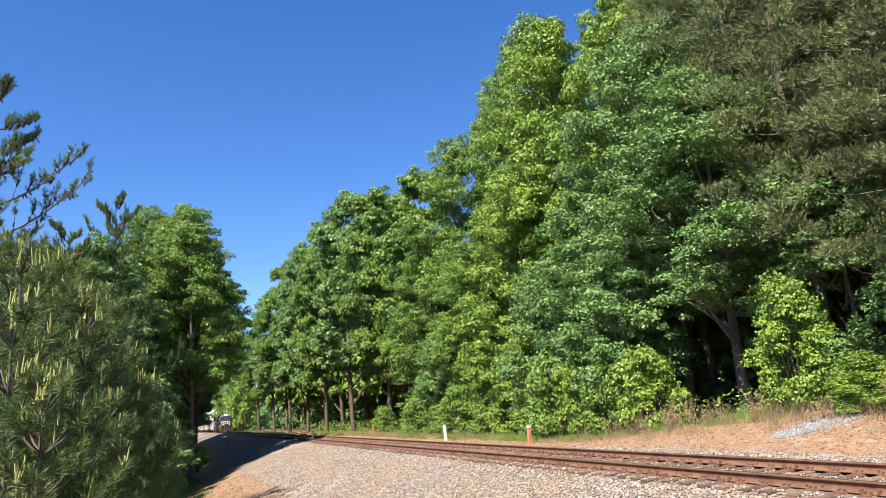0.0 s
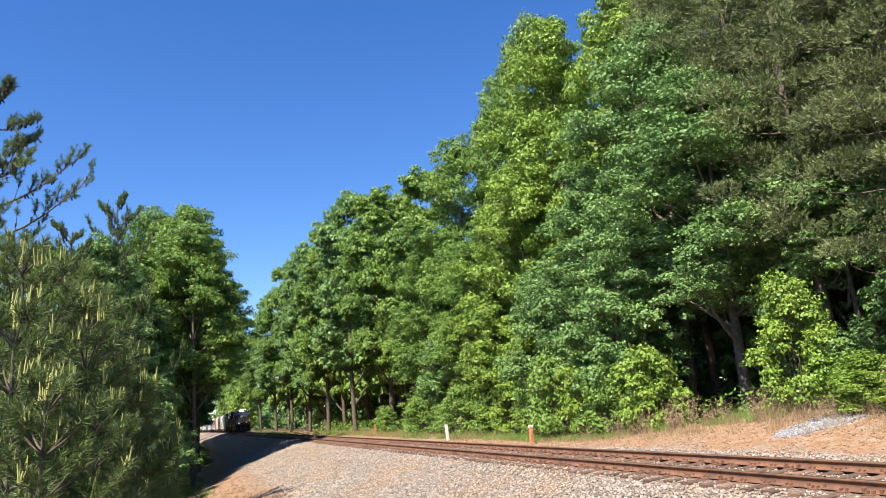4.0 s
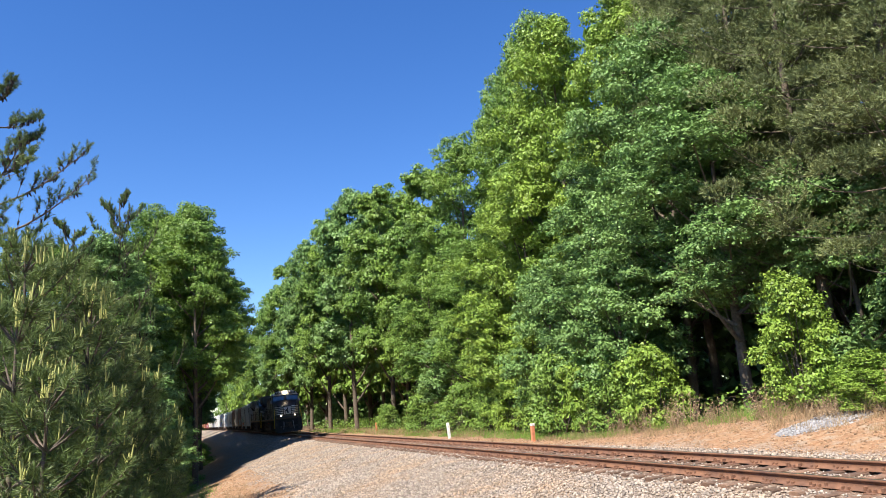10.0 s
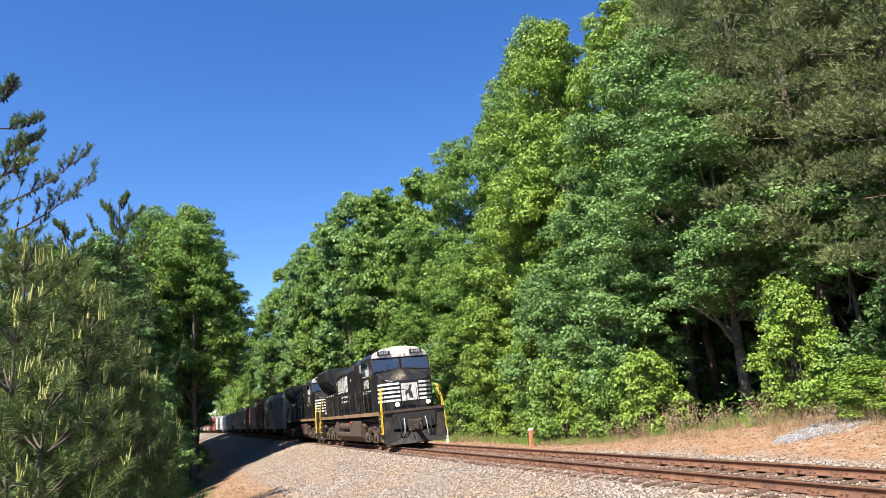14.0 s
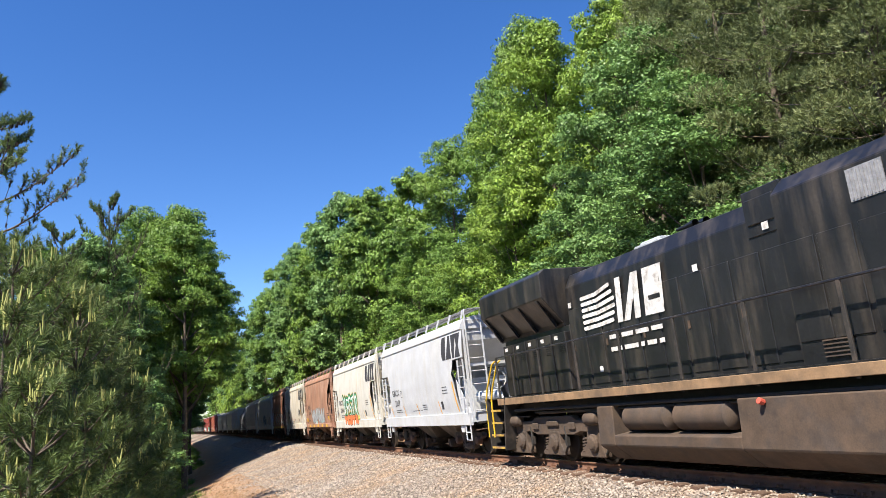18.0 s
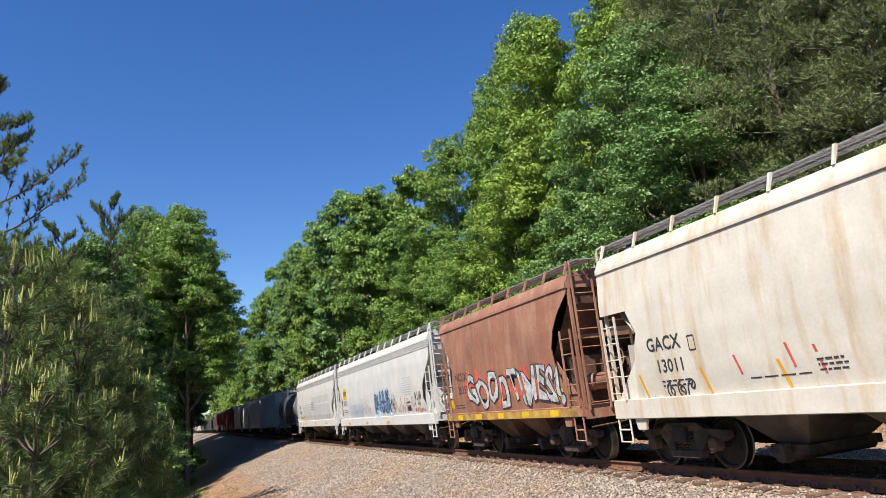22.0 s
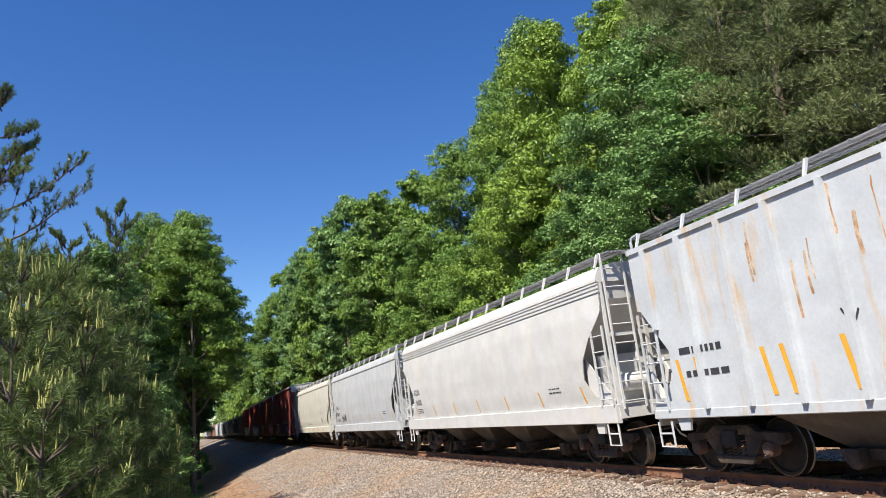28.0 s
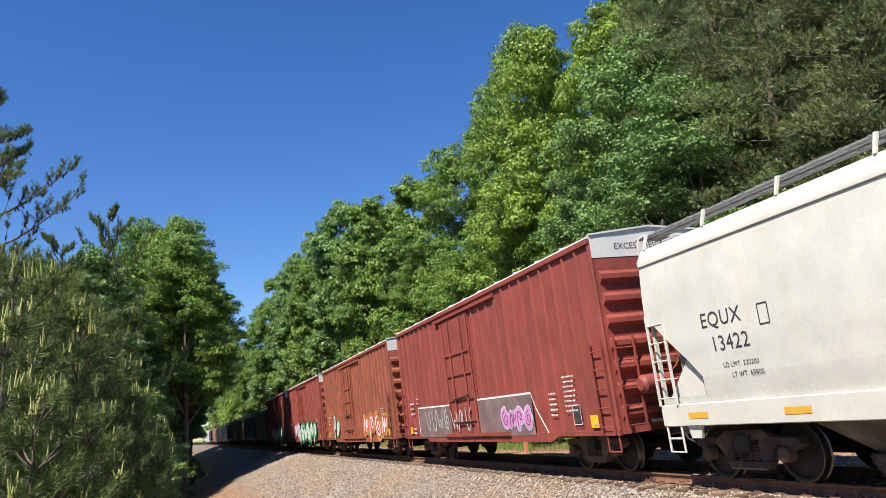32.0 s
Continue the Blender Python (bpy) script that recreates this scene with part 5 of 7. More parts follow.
# each locomotive is 9.35 m from its middle to the front coupling face
couple(locomotive("8168", "black diesel locomotive with lit headlights and white nose stripes", True), 0)
TRAIN[0] = (TRAIN[0][0], TRAIN[0][1] + 1.0)
couple(locomotive("4225", "black diesel locomotive with white nose stripes and yellow handrails", False), 1)

# three short grey and cream hoppers with the block mark
for i, mat, words, lab in ((2, M_GREY_PAINT, ("GACX", "2307"), "light grey two-bay covered hopper with a black block mark"), (3, M_CREAM_PAINT, ("GACX", "13018"), "cream two-bay covered hopper with green and red graffiti"), (5, M_CREAM_OLD, ("GACX", "13011"), "rust-stained cream two-bay covered hopper")):
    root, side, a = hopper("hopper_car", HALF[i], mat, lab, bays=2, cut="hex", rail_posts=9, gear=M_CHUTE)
    block_logo(root, -a + 0.84, 3.42, M_INK, side, 0.74)
    lettering(root, words[0], a - 1.95, 2.26, 0.34, M_INK, side, 0.006)
    lettering(root, words[1], a - 2.05, 1.86, 0.32, M_INK, side, 0.006)
    bars(root, a - 2.1, 1.56, 0.8, 0.16, 2, M_INK, side, 3)
    bars(root, -a + 2.0, 2.1, 0.5, 0.3, 3, M_INK, side, 4)
    bars(root, 0.4, 1.52, 1.2, 0.06, 1, M_INK, side, 5)
    bars(root, -0.6, 1.62, 0.5, 0.22, 3, M_INK, side, 6)
    g = Geo()
    stencil(g, a - 2.75, 2.2, 0.16, 0.24, side)
    rect(g, -a + 2.45, 1.62, 0.22, 0.26, side)
    part("data_plate", g, M_INK, root, fix=False)
    tape(root, side, a, 4, xs=[a - 1.10, a - 2.9, 0.3, -a + 2.75], h=0.42)
    tape(root, side, a, 1, z=1.86, h=0.95, w=0.10, slant=0.24, xs=[-a + 1.08])
    if i == 3:
        graffiti(root, 0.75, 1.98, 3.5, 1.05, 5, [(M_HALO, 0.66), (M_INK, 0.54), (M_GREEN_SPRAY, 0.40), (M_WHITE_SPRAY, 0.16)], side, 21, "green and white graffiti with a yellow halo", "vestr")
        graffiti(root, 0.75, 1.34, 3.3, 0.30, 5, [(M_INK, 0.40), (M_ORANGE_SPRAY, 0.32)], lambda z: max(side(z), 1.515), 22, "orange-red feet of the graffiti letters", "vestr")
    if i == 5:
        graffiti(root, -a + 1.9, 2.1, 1.2, 0.7, 3, [(M_INK, 0.14)], side, 23, "thin black graffiti tags")
        graffiti(root, a - 2.2, 1.45, 0.9, 0.3, 3, [(M_INK, 0.12)], side, 24, "thin black graffiti tags")
        g = Geo()
        for x, z, h in ((1.2, 1.75, 0.3), (0.1, 1.8, 0.35), (-0.4, 1.7, 0.4)):
            rect(g, x, z, 0.05, h, side, 0.006, 0.1)
        part("paint_run", g, M_RED_SPRAY, root, fix=False)
    couple(root, i)

# two brown hoppers with round-cut ends
for i, mat, num in ((4, M_BROWN_PAINT, "20359"), (6, M_BROWN_DARK, "20353")):
    root, side, a = hopper("hopper_car", HALF[i], mat, "faded brown two-bay covered hopper with silver graffiti" if i == 4 else "red-brown two-bay covered hopper with white graffiti letters", bays=2, cut="round", fascia=True, sill_mat=mat, sill=(1.02, 1.25), gear=M_BROWN_GRIME_SHADE, end_mat=M_BROWN_GRIME_SHADE)
    lettering(root, "NCUX", a - 1.75, 2.34, 0.34, M_INK, side, 0.0)
    lettering(root, num, a - 1.8, 1.94, 0.32, M_INK, side, 0.0)
    bars(root, a - 1.3, 1.46, 0.8, 0.16, 2, M_INK, side, 3)
    for x in (a - 0.55, -a + 1.0):
        g = Geo()
        rect(g, x, 1.55, 0.42, 0.26, side)
        part("reflective_tape", g, M_YELLOW, root, "yellow reflective patch", fix=False)
    for k in range(5):
        g = Geo()
        rect(g, -3.2 + 1.6 * k, 1.13, 0.42, 0.15, lambda z: 1.522)
        part("reflective_tape", g, M_YELLOW, root, "yellow reflective patch", fix=False)
    if i == 6:
        sp = Geo()
        for k in range(26):
            r = random.Random(k)
            x, z = -a + 1.4 + (2 * a - 3.4) * k / 25, r.uniform(1.45, 2.05)
            stroke(sp, [(x, z), (x + r.uniform(-0.1, 0.1), z + r.uniform(0.2, 0.5))], r.uniform(0.10, 0.22), side, 0.004)
        part("graffiti", sp, M_RED_SPRAY, root, "red sprayed ground behind the letters", fix=False)
        lettering(root, "GOODTIMES?", -0.75, 1.80, 1.12, M_INK, side, 0.075, 0.86, "graffiti", 0.010)
        lettering(root, "GOODTIMES?", -0.75, 1.80, 1.12, M_SILVER_SPRAY, side, 0.03, 0.86, "graffiti", 0.014)
        g = Geo()
        rect(g, 0, 1.13, 2 * a - 0.4, 0.18, lambda z: 1.521, 0.002)
        part("sill_stripe", g, M_YELLOW_FADED, root, "faded yellow stripe on the sill", fix=False)
    else:
        graffiti(root, -0.1, 1.66, 4.6, 0.80, 6, [(M_TEAL_SPRAY, 0.50), (M_DULL_SPRAY, 0.42), (M_GREY_SPRAY, 0.30)], side, 31, "silver-grey graffiti on a pale teal ground")
        bars(root, -a + 1.2, 1.75, 0.9, 0.25, 2, M_INK, side, 12)
    couple(root, i)

# long white hopper with blue graffiti
root, side, a = hopper("hopper_car", HALF[7], M_WHITE_PAINT, "long white four-bay covered hopper with blue graffiti", kind="stepped", bays=4, cut="leaf", rail_posts=14, gear=M_CHUTE)
g = Geo()
rect(g, a - 1.75, 2.62, 0.80, 0.56, side)
part("owner_mark", g, M_YELLOW, root, "yellow owner's plate", fix=False)
lettering(root, "UTCX", a - 1.75, 2.62, 0.30, M_INK, side, 0.010, 0.9, proud=0.012)
lettering(root, "53712", a - 1.72, 2.12, 0.36, M_INK, side, 0.006, 0.85)
bars(root, a - 1.8, 1.72, 0.8, 0.18, 2, M_INK, side, 2)
bars(root, -a + 3.1, 2.42, 1.3, 0.72, 8, M_PALE_GREY, side, 3)
g = Geo()
rect(g, -a + 3.1, 1.65, 0.5, 0.36, side)
part("data_plate", g, M_INK, root, fix=False)
tape(root, side, a, 4, z=1.75, xs=[-a + 1.65, -a + 4.1, a - 0.4, 4.2], h=0.6)
graffiti(root, -1.3, 1.80, 2.8, 1.0, 5, [(M_PALE_BLUE, 0.80), (M_INK, 0.42), (M_BLUE_SPRAY, 0.16)], side, 51, "dark blue graffiti with a pale blue halo")
graffiti(root, 4.1, 1.68, 3.2, 0.72, 8, [(M_PALE_BLUE, 0.34), (M_WHITE_SPRAY, 0.12), (M_BLUE_SPRAY, 0.03)], side, 52, "pale blue graffiti")
graffiti(root, 1.9, 1.8, 1.7, 0.85, 5, [(M_INK, 0.035)], side, 57, "thin black graffiti scrawl")
graffiti(root, -4.6, 1.65, 3.4, 0.7, 5, [(M_FADED_RED, 0.045)], side, 53, "thin faded red graffiti outlines")
graffiti(root, -a + 1.75, 1.9, 0.9, 0.5, 3, [(M_INK, 0.16)], side, 54, "black graffiti tag")
graffiti(root, -a + 1.7, 1.48, 1.3, 0.22, 5, [(M_FADED_RED, 0.12)], side, 58, "small red graffiti tag")
graffiti(root, -3.0, 1.85, 1.0, 0.8, 4, [(M_INK, 0.10)], side, 59, "thin black graffiti scrawl")
for x in (-2.0, 2.0, 6.0):
    g = Geo()
    rect(g, x, 1.08, 0.5, 0.10, lambda z: 1.522)
    part("reflective_tape", g, M_AMBER, root, fix=False)
couple(root, 7)

# greyed white hopper with patches of grey paint
root, side, a = hopper("hopper_car", HALF[8], M_WHITE_PAINT, "white covered hopper with grey painted-over patches", kind="stepped", bays=3, cut="leaf", rail_posts=11, sill=(0.98, 1.38), gear=M_CHUTE)
M_OVER = material("grey_overpaint", (0.47, 0.47, 0.48), 0.55, vary=0.1, scale=1.5)
g = Geo()
rect(g, -2.6, 2.15, 6.6, 1.5, side, 0.003)
rect(g, 3.0, 1.95, 3.6, 1.1, side, 0.004)
part("overpaint", g, M_OVER, root, "grey painted-over panels", fix=False)
lettering(root, "BFGX", a - 1.6, 2.40, 0.34, M_INK, side, 0.003)
lettering(root, "1860", a - 1.65, 2.02, 0.34, M_INK, side, 0.003)
bars(root, a - 1.9, 1.64, 0.9, 0.16, 2, M_INK, side, 3)
bars(root, 0.5, 2.35, 1.2, 0.55, 5, M_INK, side, 4)
g = Geo()
rect(g, a - 2.9, 1.66, 0.62, 0.22, side, 0.007)
part("notice", g, M_YELLOW, root, "yellow notice plate", fix=False)
for x in (a - 1.0, a - 3.6, -0.2, -4.4):
    g = Geo()
    rect(g, x, 1.17, 0.55, 0.12, lambda z: 1.522)
    part("reflective_tape", g, M_AMBER, root, "orange reflective strip", fix=False)
couple(root, 8)

couple(tank_car(HALF[9]), 9)

# ribbed white hopper with rust
M_WHITE_RUSTY = paint("rust_streaked_white_paint", (0.50, 0.525, 0.545), (0.55, 0.36, 0.18), 0.22)
root, side, a = hopper("hopper_car", HALF[10], M_WHITE_RUSTY, "ribbed white covered hopper streaked with orange rust", bays=4, cut="slope", ribs=15, eave=4.10, top=4.32, rail_posts=12, sill=(1.0, 1.16), gear=M_CHUTE)
tape(root, lambda z: 1.502, a, 10, z=1.66, h=0.72, w=0.09, xs=[a - 1.0, a - 1.5, a - 3.1, a - 3.5, a - 4.6, 1.6, 0.0, -1.7, -4.2, -5.4])
g = Geo()
rng_r = random.Random(5)
for k in range(26):
    x, z = rng_r.uniform(-a + 0.5, a - 3), rng_r.uniform(3.1, 4.0)
    stroke(g, [(x, z), (x + 0.02, z - rng_r.uniform(0.1, 0.5)), (x, z - rng_r.uniform(0.5, 0.8))], rng_r.uniform(0.02, 0.07), lambda zz: 1.501, 0.002)
part("rust_stain", g, material("rust_stain", (0.42, 0.20, 0.08), 0.8, vary=0.4, scale=4, second=(0.62, 0.50, 0.36), second_amount=0.8, second_scale=5), root, "rust stains below the roof", fix=False)
bars(root, a - 1.6, 2.15, 1.1, 0.34, 1, M_INK, lambda z: 1.503, 2)
bars(root, a - 1.7, 1.75, 1.1, 0.30, 1, M_INK, lambda z: 1.503, 3)
g = Geo()
for x, z in ((3.2, 2.2), (2.0, 2.4), (0.7, 2.5), (-0.6, 2.5), (-2.0, 2.75), (-3.6, 2.5)):
    stroke(g, [(x + 0.12, z + 0.14), (x - 0.02, z - 0.12), (x - 0.14, z + 0.1)], 0.035, lambda zz: 1.503, 0.004)
part("graffiti", g, M_INK, root, "thin black sprayed scrawl", fix=False)
couple(root, 10)

# two white four-bay hoppers and the cream one
for i, mat, num, lab in ((11, M_WHITE_PAINT, "84502", "clean white four-bay covered hopper"), (12, M_WHITE_GREY, "860273", "greyed white four-bay covered hopper with black graffiti")):
    root, side, a = hopper("hopper_car", HALF[i], mat, lab, kind="stepped" if i == 11 else "panel", bays=4, cut="leaf", rail_posts=13, gear=M_CHUTE)
    lettering(root, "ECUX", a - 1.6, 2.30, 0.28, M_INK, side, 0.004)
    lettering(root, num, a - 1.7, 1.92, 0.26, M_INK, side, 0.004)
    bars(root, a - 1.75, 1.62, 0.7, 0.2, 3, M_INK, side, 3)
    bars(root, -a + 2.6, 1.75, 0.6, 0.18, 2, M_INK, side, 4)
    tape(root, side, a, 7, z=1.58, h=0.36)
    if i == 12:
        graffiti(root, a - 3.3, 1.72, 1.3, 0.5, 4, [(M_INK, 0.13)], side, 61, "black graffiti tag")
    couple(root, i)
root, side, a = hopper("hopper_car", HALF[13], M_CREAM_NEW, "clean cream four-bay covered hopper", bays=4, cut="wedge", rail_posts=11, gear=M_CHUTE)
lettering(root, "EQUX", a - 2.0, 2.62, 0.34, M_INK, side, 0.0)
lettering(root, "13422", a - 2.12, 2.22, 0.34, M_INK, side, 0.0)
lettering(root, "LD LMT  220200", a - 2.25, 1.88, 0.11, M_INK, side, 0.0)
lettering(root, "LT WT  65800", a - 2.35, 1.72, 0.11, M_INK, side, 0.0)
g = Geo()
stencil(g, a - 2.95, 2.55, 0.20, 0.30, side)
part("data_plate", g, M_INK, root, fix=False)
bars(root, 0.2, 1.55, 1.6, 0.10, 1, M_INK, side, 3)
bars(root, -a + 3.4, 2.3, 0.7, 0.45, 6, M_PALE_GREY, side, 4)
bars(root, -a + 3.3, 2.85, 0.5, 0.2, 2, M_PALE_GREY, side, 9)
g = Geo()
rect(g, -a + 3.3, 1.78, 0.22, 0.26, side)
part("data_plate", g, M_INK, root, "small black data plate", fix=False)
for k in range(7):
    g = Geo()
    rect(g, a - 1.0 - k * 2.2, 1.13, 0.5, 0.10, lambda z: 1.522)
    part("reflective_tape", g, M_AMBER, root, "orange reflective strip", fix=False)
couple(root, 13)

for i, mat, lab, dirty in ((14, M_BOX_RED, "red ribbed high-cube boxcar with a painted-over band", "overpaint"), (15, M_BOX_ORANGE, "weathered orange-red boxcar with orange graffiti", "orange"), (16, M_BOX_RED, "red ribbed high-cube boxcar with white and green graffiti", "white"), (17, M_BOX_RED, "red ribbed high-cube boxcar with white and green graffiti", "white")):
    if i < 17:
        root = boxcar(HALF[i], mat, lab, dirty, i)
        couple(root, i)
    else:
        TRAIN.append((copy_thing(root, pose(0, 0, 0)), (JOINTS[i] + JOINTS[i + 1]) / 2))

# the rest of the train, seen from far off under the trees
REST = [("dark_hopper", M_DULL_BLACK, "dull black covered hopper in the shade"), ("grey_hopper", M_DARK_GREY_PAINT, "dark grey ribbed covered hopper"), ("pale_hopper", M_GREY_PAINT, "pale grey covered hopper of the train"), ("brown_hopper", M_BROWN_DARK, "red-brown covered hopper of the train")]
made = {}
for nm, mat, lab in REST:
    root, side, a = hopper("hopper_car", 8.1, mat, lab, bays=3, cut="leaf", ribs=12 if "grey_" in nm else 0, rail_posts=9)
    made[nm] = root
s_next = 255.1
used = set()
for nm in ("dark_hopper", "grey_hopper", "dark_hopper", "dark_hopper", "grey_hopper", "pale_hopper", "pale_hopper", "brown_hopper", "brown_hopper", "grey_hopper", "pale_hopper"):
    root = made[nm] if nm not in used else copy_thing(made[nm], pose(0, 0, 0))
    used.add(nm)
    TRAIN.append((root, s_next + 8.1))
    s_next += 16.2


# ---------------------------------------------------------------- ground
def smooth_step(a, b, x):
    t = np.clip((x - a) / (b - a), 0, 1)
    return t * t * (3 - 2 * t)


def ground_height(s, d):
    """Height of the ground beside the track, over the plane of the rails."""
    s, d = np.asarray(s, float), np.asarray(d, float)
    left = np.interp(d, [-1.6, -0.6, 0.6, 1.0, 1.4, 2.1, 4.0, 6.5, 9.5, 14, 30, 60], [-0.20, -0.20, -0.21, -0.24, -0.31, -0.40, -0.80, -1.25, -1.95, -2.6, -2.9, -2.0])
    deep = np.interp(d, [2.2, 4.0, 6.5, 9.5, 14, 30], [0, 0.15, 0.5, 1.1, 1.7, 1.2]) * smooth_step(38, 70, s)
    near = np.exp(-(((s - 3.4) / 5.0) ** 2 + ((d - 9.7) / 4.0) ** 2) ** 1.5)
    left = left - deep
    left = left * (1 - near) + near * (-0.32)
    low = np.interp(-d, [0.6, 1.4, 2.6, 3.8, 6.0, 9.0, 16, 60], [-0.19, -0.17, -0.30, -0.42, -0.40, -0.25, 0.1, 1.0])
    high = np.interp(-d, [0.6, 1.4, 2.6, 3.6, 6.0, 8.0, 11, 60], [-0.19, -0.17, -0.24, -0.20, 0.20, 0.58, 0.66, 1.5])
    right = low + (high - low) * (1 - smooth_step(20, 36, s))
    return np.where(d > 0, left, right) + GRADE * s


def noise_field(x, y, scale, seed):
    r = np.random.RandomState(seed)
    out = np.zeros_like(x)
    for k in range(9):
        a, p, f = r.uniform(0, 6.28), r.uniform(0, 6.28), scale * r.uniform(0.5, 2.2)
        out += np.sin((x * np.cos(a) + y * np.sin(a)) * f + p) / 9
    return out


def relief(s, d):
    """The ground with its lumps, as it is built."""
    x, y = line_np(s, d)
    a = np.abs(d)
    return ground_height(s, np.clip(d, -60, 60)) + noise_field(x, y, 2.0, 3) * 0.06 * smooth_step(2.2, 5, a) + noise_field(x, y, 7.0, 4) * 0.035 * smooth_step(1.8, 4, a)


def ground_material():
    """Ballast by the track, orange clay beside it, leaf litter under the trees: zones by the distance from the track."""
    m = bpy.data.materials.new("embankment")
    m.use_nodes = True
    n, l = m.node_tree.nodes, m.node_tree.links
    b = n["Principled BSDF"]
    b.inputs["Roughness"].default_value, b.inputs["Specular IOR Level"].default_value = 0.95, 0.2
    uv, co = n.new("ShaderNodeUVMap"), n.new("ShaderNodeTexCoord")
    sep = n.new("ShaderNodeSeparateXYZ")
    l.new(uv.outputs[0], sep.inputs[0])

    def tex(scale, detail=5.0, kind="ShaderNodeTexNoise"):
        t = n.new(kind)
        t.inputs["Scale"].default_value = scale
        if kind == "ShaderNodeTexNoise":
            t.inputs["Detail"].default_value = detail
        l.new(co.outputs["Object"], t.inputs["Vector"])
        return t

    def calc(op, a, c=None):
        k = n.new("ShaderNodeMath")
        k.operation = op
        for i, v in enumerate((a, c)):
            if v is None:
                continue
            if isinstance(v, (int, float)):
                k.inputs[i].default_value = v
            else:
                l.new(v, k.inputs[i])
        return k.outputs[0]

    def fade(v, a, c):
        r = n.new("ShaderNodeMapRange")
        r.inputs["From Min"].default_value, r.inputs["From Max"].default_value = a, c
        l.new(v, r.inputs["Value"])
        return r.outputs["Result"]

    def mix(f, a, c):
        x = n.new("ShaderNodeMix")
        x.data_type = "RGBA"
        if isinstance(f, float):
            x.inputs["Factor"].default_value = f
        else:
            l.new(f, x.inputs["Factor"])
        for key, v in (("A", a), ("B", c)):
            if isinstance(v, tuple):
                x.inputs[key].default_value = (*v, 1)
            else:
                l.new(v, x.inputs[key])
        return x.outputs["Result"]
    big, fine = tex(0.55, 6.0).outputs["Fac"], tex(9.0, 4.0).outputs["Fac"]
    wob = calc("MULTIPLY", calc("SUBTRACT", big, 0.5), 4.5)
    d = calc("ADD", sep.outputs["Y"], wob)
    vor = tex(17.0, kind="ShaderNodeTexVoronoi")
    sv = n.new("ShaderNodeSeparateColor")
    l.new(vor.outputs["Color"], sv.inputs[0])
    stone = mix(sv.outputs[0], (0.215, 0.168, 0.13), (0.53, 0.445, 0.37))
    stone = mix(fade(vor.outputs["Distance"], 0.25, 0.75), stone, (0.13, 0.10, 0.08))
    stone = mix(calc("MULTIPLY", fade(big, 0.48, 0.62), 0.45), stone, (0.36, 0.25, 0.16))
    rail_dust = calc("MULTIPLY", fade(calc("ABSOLUTE", sep.outputs["Y"]), 2.0, 0.9), 0.55)
    stone = mix(rail_dust, stone, (0.17, 0.10, 0.065))
    clay = mix(fade(fine, 0.35, 0.7), (0.265, 0.137, 0.071), (0.37, 0.243, 0.146))
    clay = mix(fade(tex(2.2, 6.0).outputs["Fac"], 0.50, 0.68), clay, (0.35, 0.265, 0.185))
    litter = mix(fade(fine, 0.35, 0.65), (0.060, 0.042, 0.026), (0.15, 0.105, 0.065))
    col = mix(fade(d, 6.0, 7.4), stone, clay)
    col = mix(fade(d, 9.0, 12.0), col, litter)
    col = mix(fade(d, -3.4, -4.4), col, clay)
    col = mix(fade(d, -7.2, -9.4), col, litter)
    # a spill of pale grey stone on the far bank
    pu, pv = calc("SUBTRACT", sep.outputs["X"], 19.7), calc("ADD", sep.outputs["Y"], 6.7)
    pile = calc("ADD", calc("MULTIPLY", calc("MULTIPLY", pu, pu), 1.0), calc("MULTIPLY", calc("MULTIPLY", pv, pv), 0.30))
    pile = calc("ADD", pile, calc("MULTIPLY", calc("SUBTRACT", fine, 0.5), 1.6))
    col = mix(fade(pile, 1.1, 0.7), col, mix(sv.outputs[1], (0.24, 0.235, 0.24), (0.44, 0.43, 0.43)))
    l.new(col, b.inputs["Base Color"])
    bp = n.new("ShaderNodeBump")
    bp.inputs["Strength"].default_value, bp.inputs["Distance"].default_value = 1.0, 0.05
    l.new(calc("ADD", calc("MULTIPLY", vor.outputs["Distance"], -1.0), calc("MULTIPLY", fine, 0.6)), bp.inputs["Height"])
    l.new(bp.outputs["Normal"], b.inputs["Normal"])
    return m


def build_ground():
    ss = np.unique(np.concatenate([np.arange(-300, 0, 6.0), np.arange(0, 10, 1.0), np.arange(10, 60, 0.3), np.arange(60, 140, 1.0), np.arange(140, 760, 8.0)]))
    dd = np.unique(np.concatenate([[-900, -500, -250, -120, -70, -45], np.arange(-30, -14, 1.0), np.arange(-14, 12, 0.2), np.arange(12, 30, 1.0), [40, 60, 100, 200, 400, 900]]))
    S, D = np.meshgrid(ss, dd, indexing="ij")
    X, Y = line_np(S, D)
    Z = relief(S, D)
    n, m = S.shape
    i = np.arange(n * m).reshape(n, m)
    f = np.stack([i[:-1, :-1], i[:-1, 1:], i[1:, 1:], i[1:, :-1]], -1).reshape(-1, 4)[:, ::-1]
    me = mesh_np("ground", np.stack([X, Y, Z], -1).reshape(-1, 3), f, [ground_material()], True)
    layer = me.uv_layers.new(name="along_across")
    sd = np.stack([S, D], -1).reshape(-1, 2)[f.ravel()]
    layer.data.foreach_set("uv", sd.astype(np.float32).ravel())
    return tagged(new("ground", me), "railway embankment of pale ballast and orange clay", "ground", kind="structure")


build_ground()

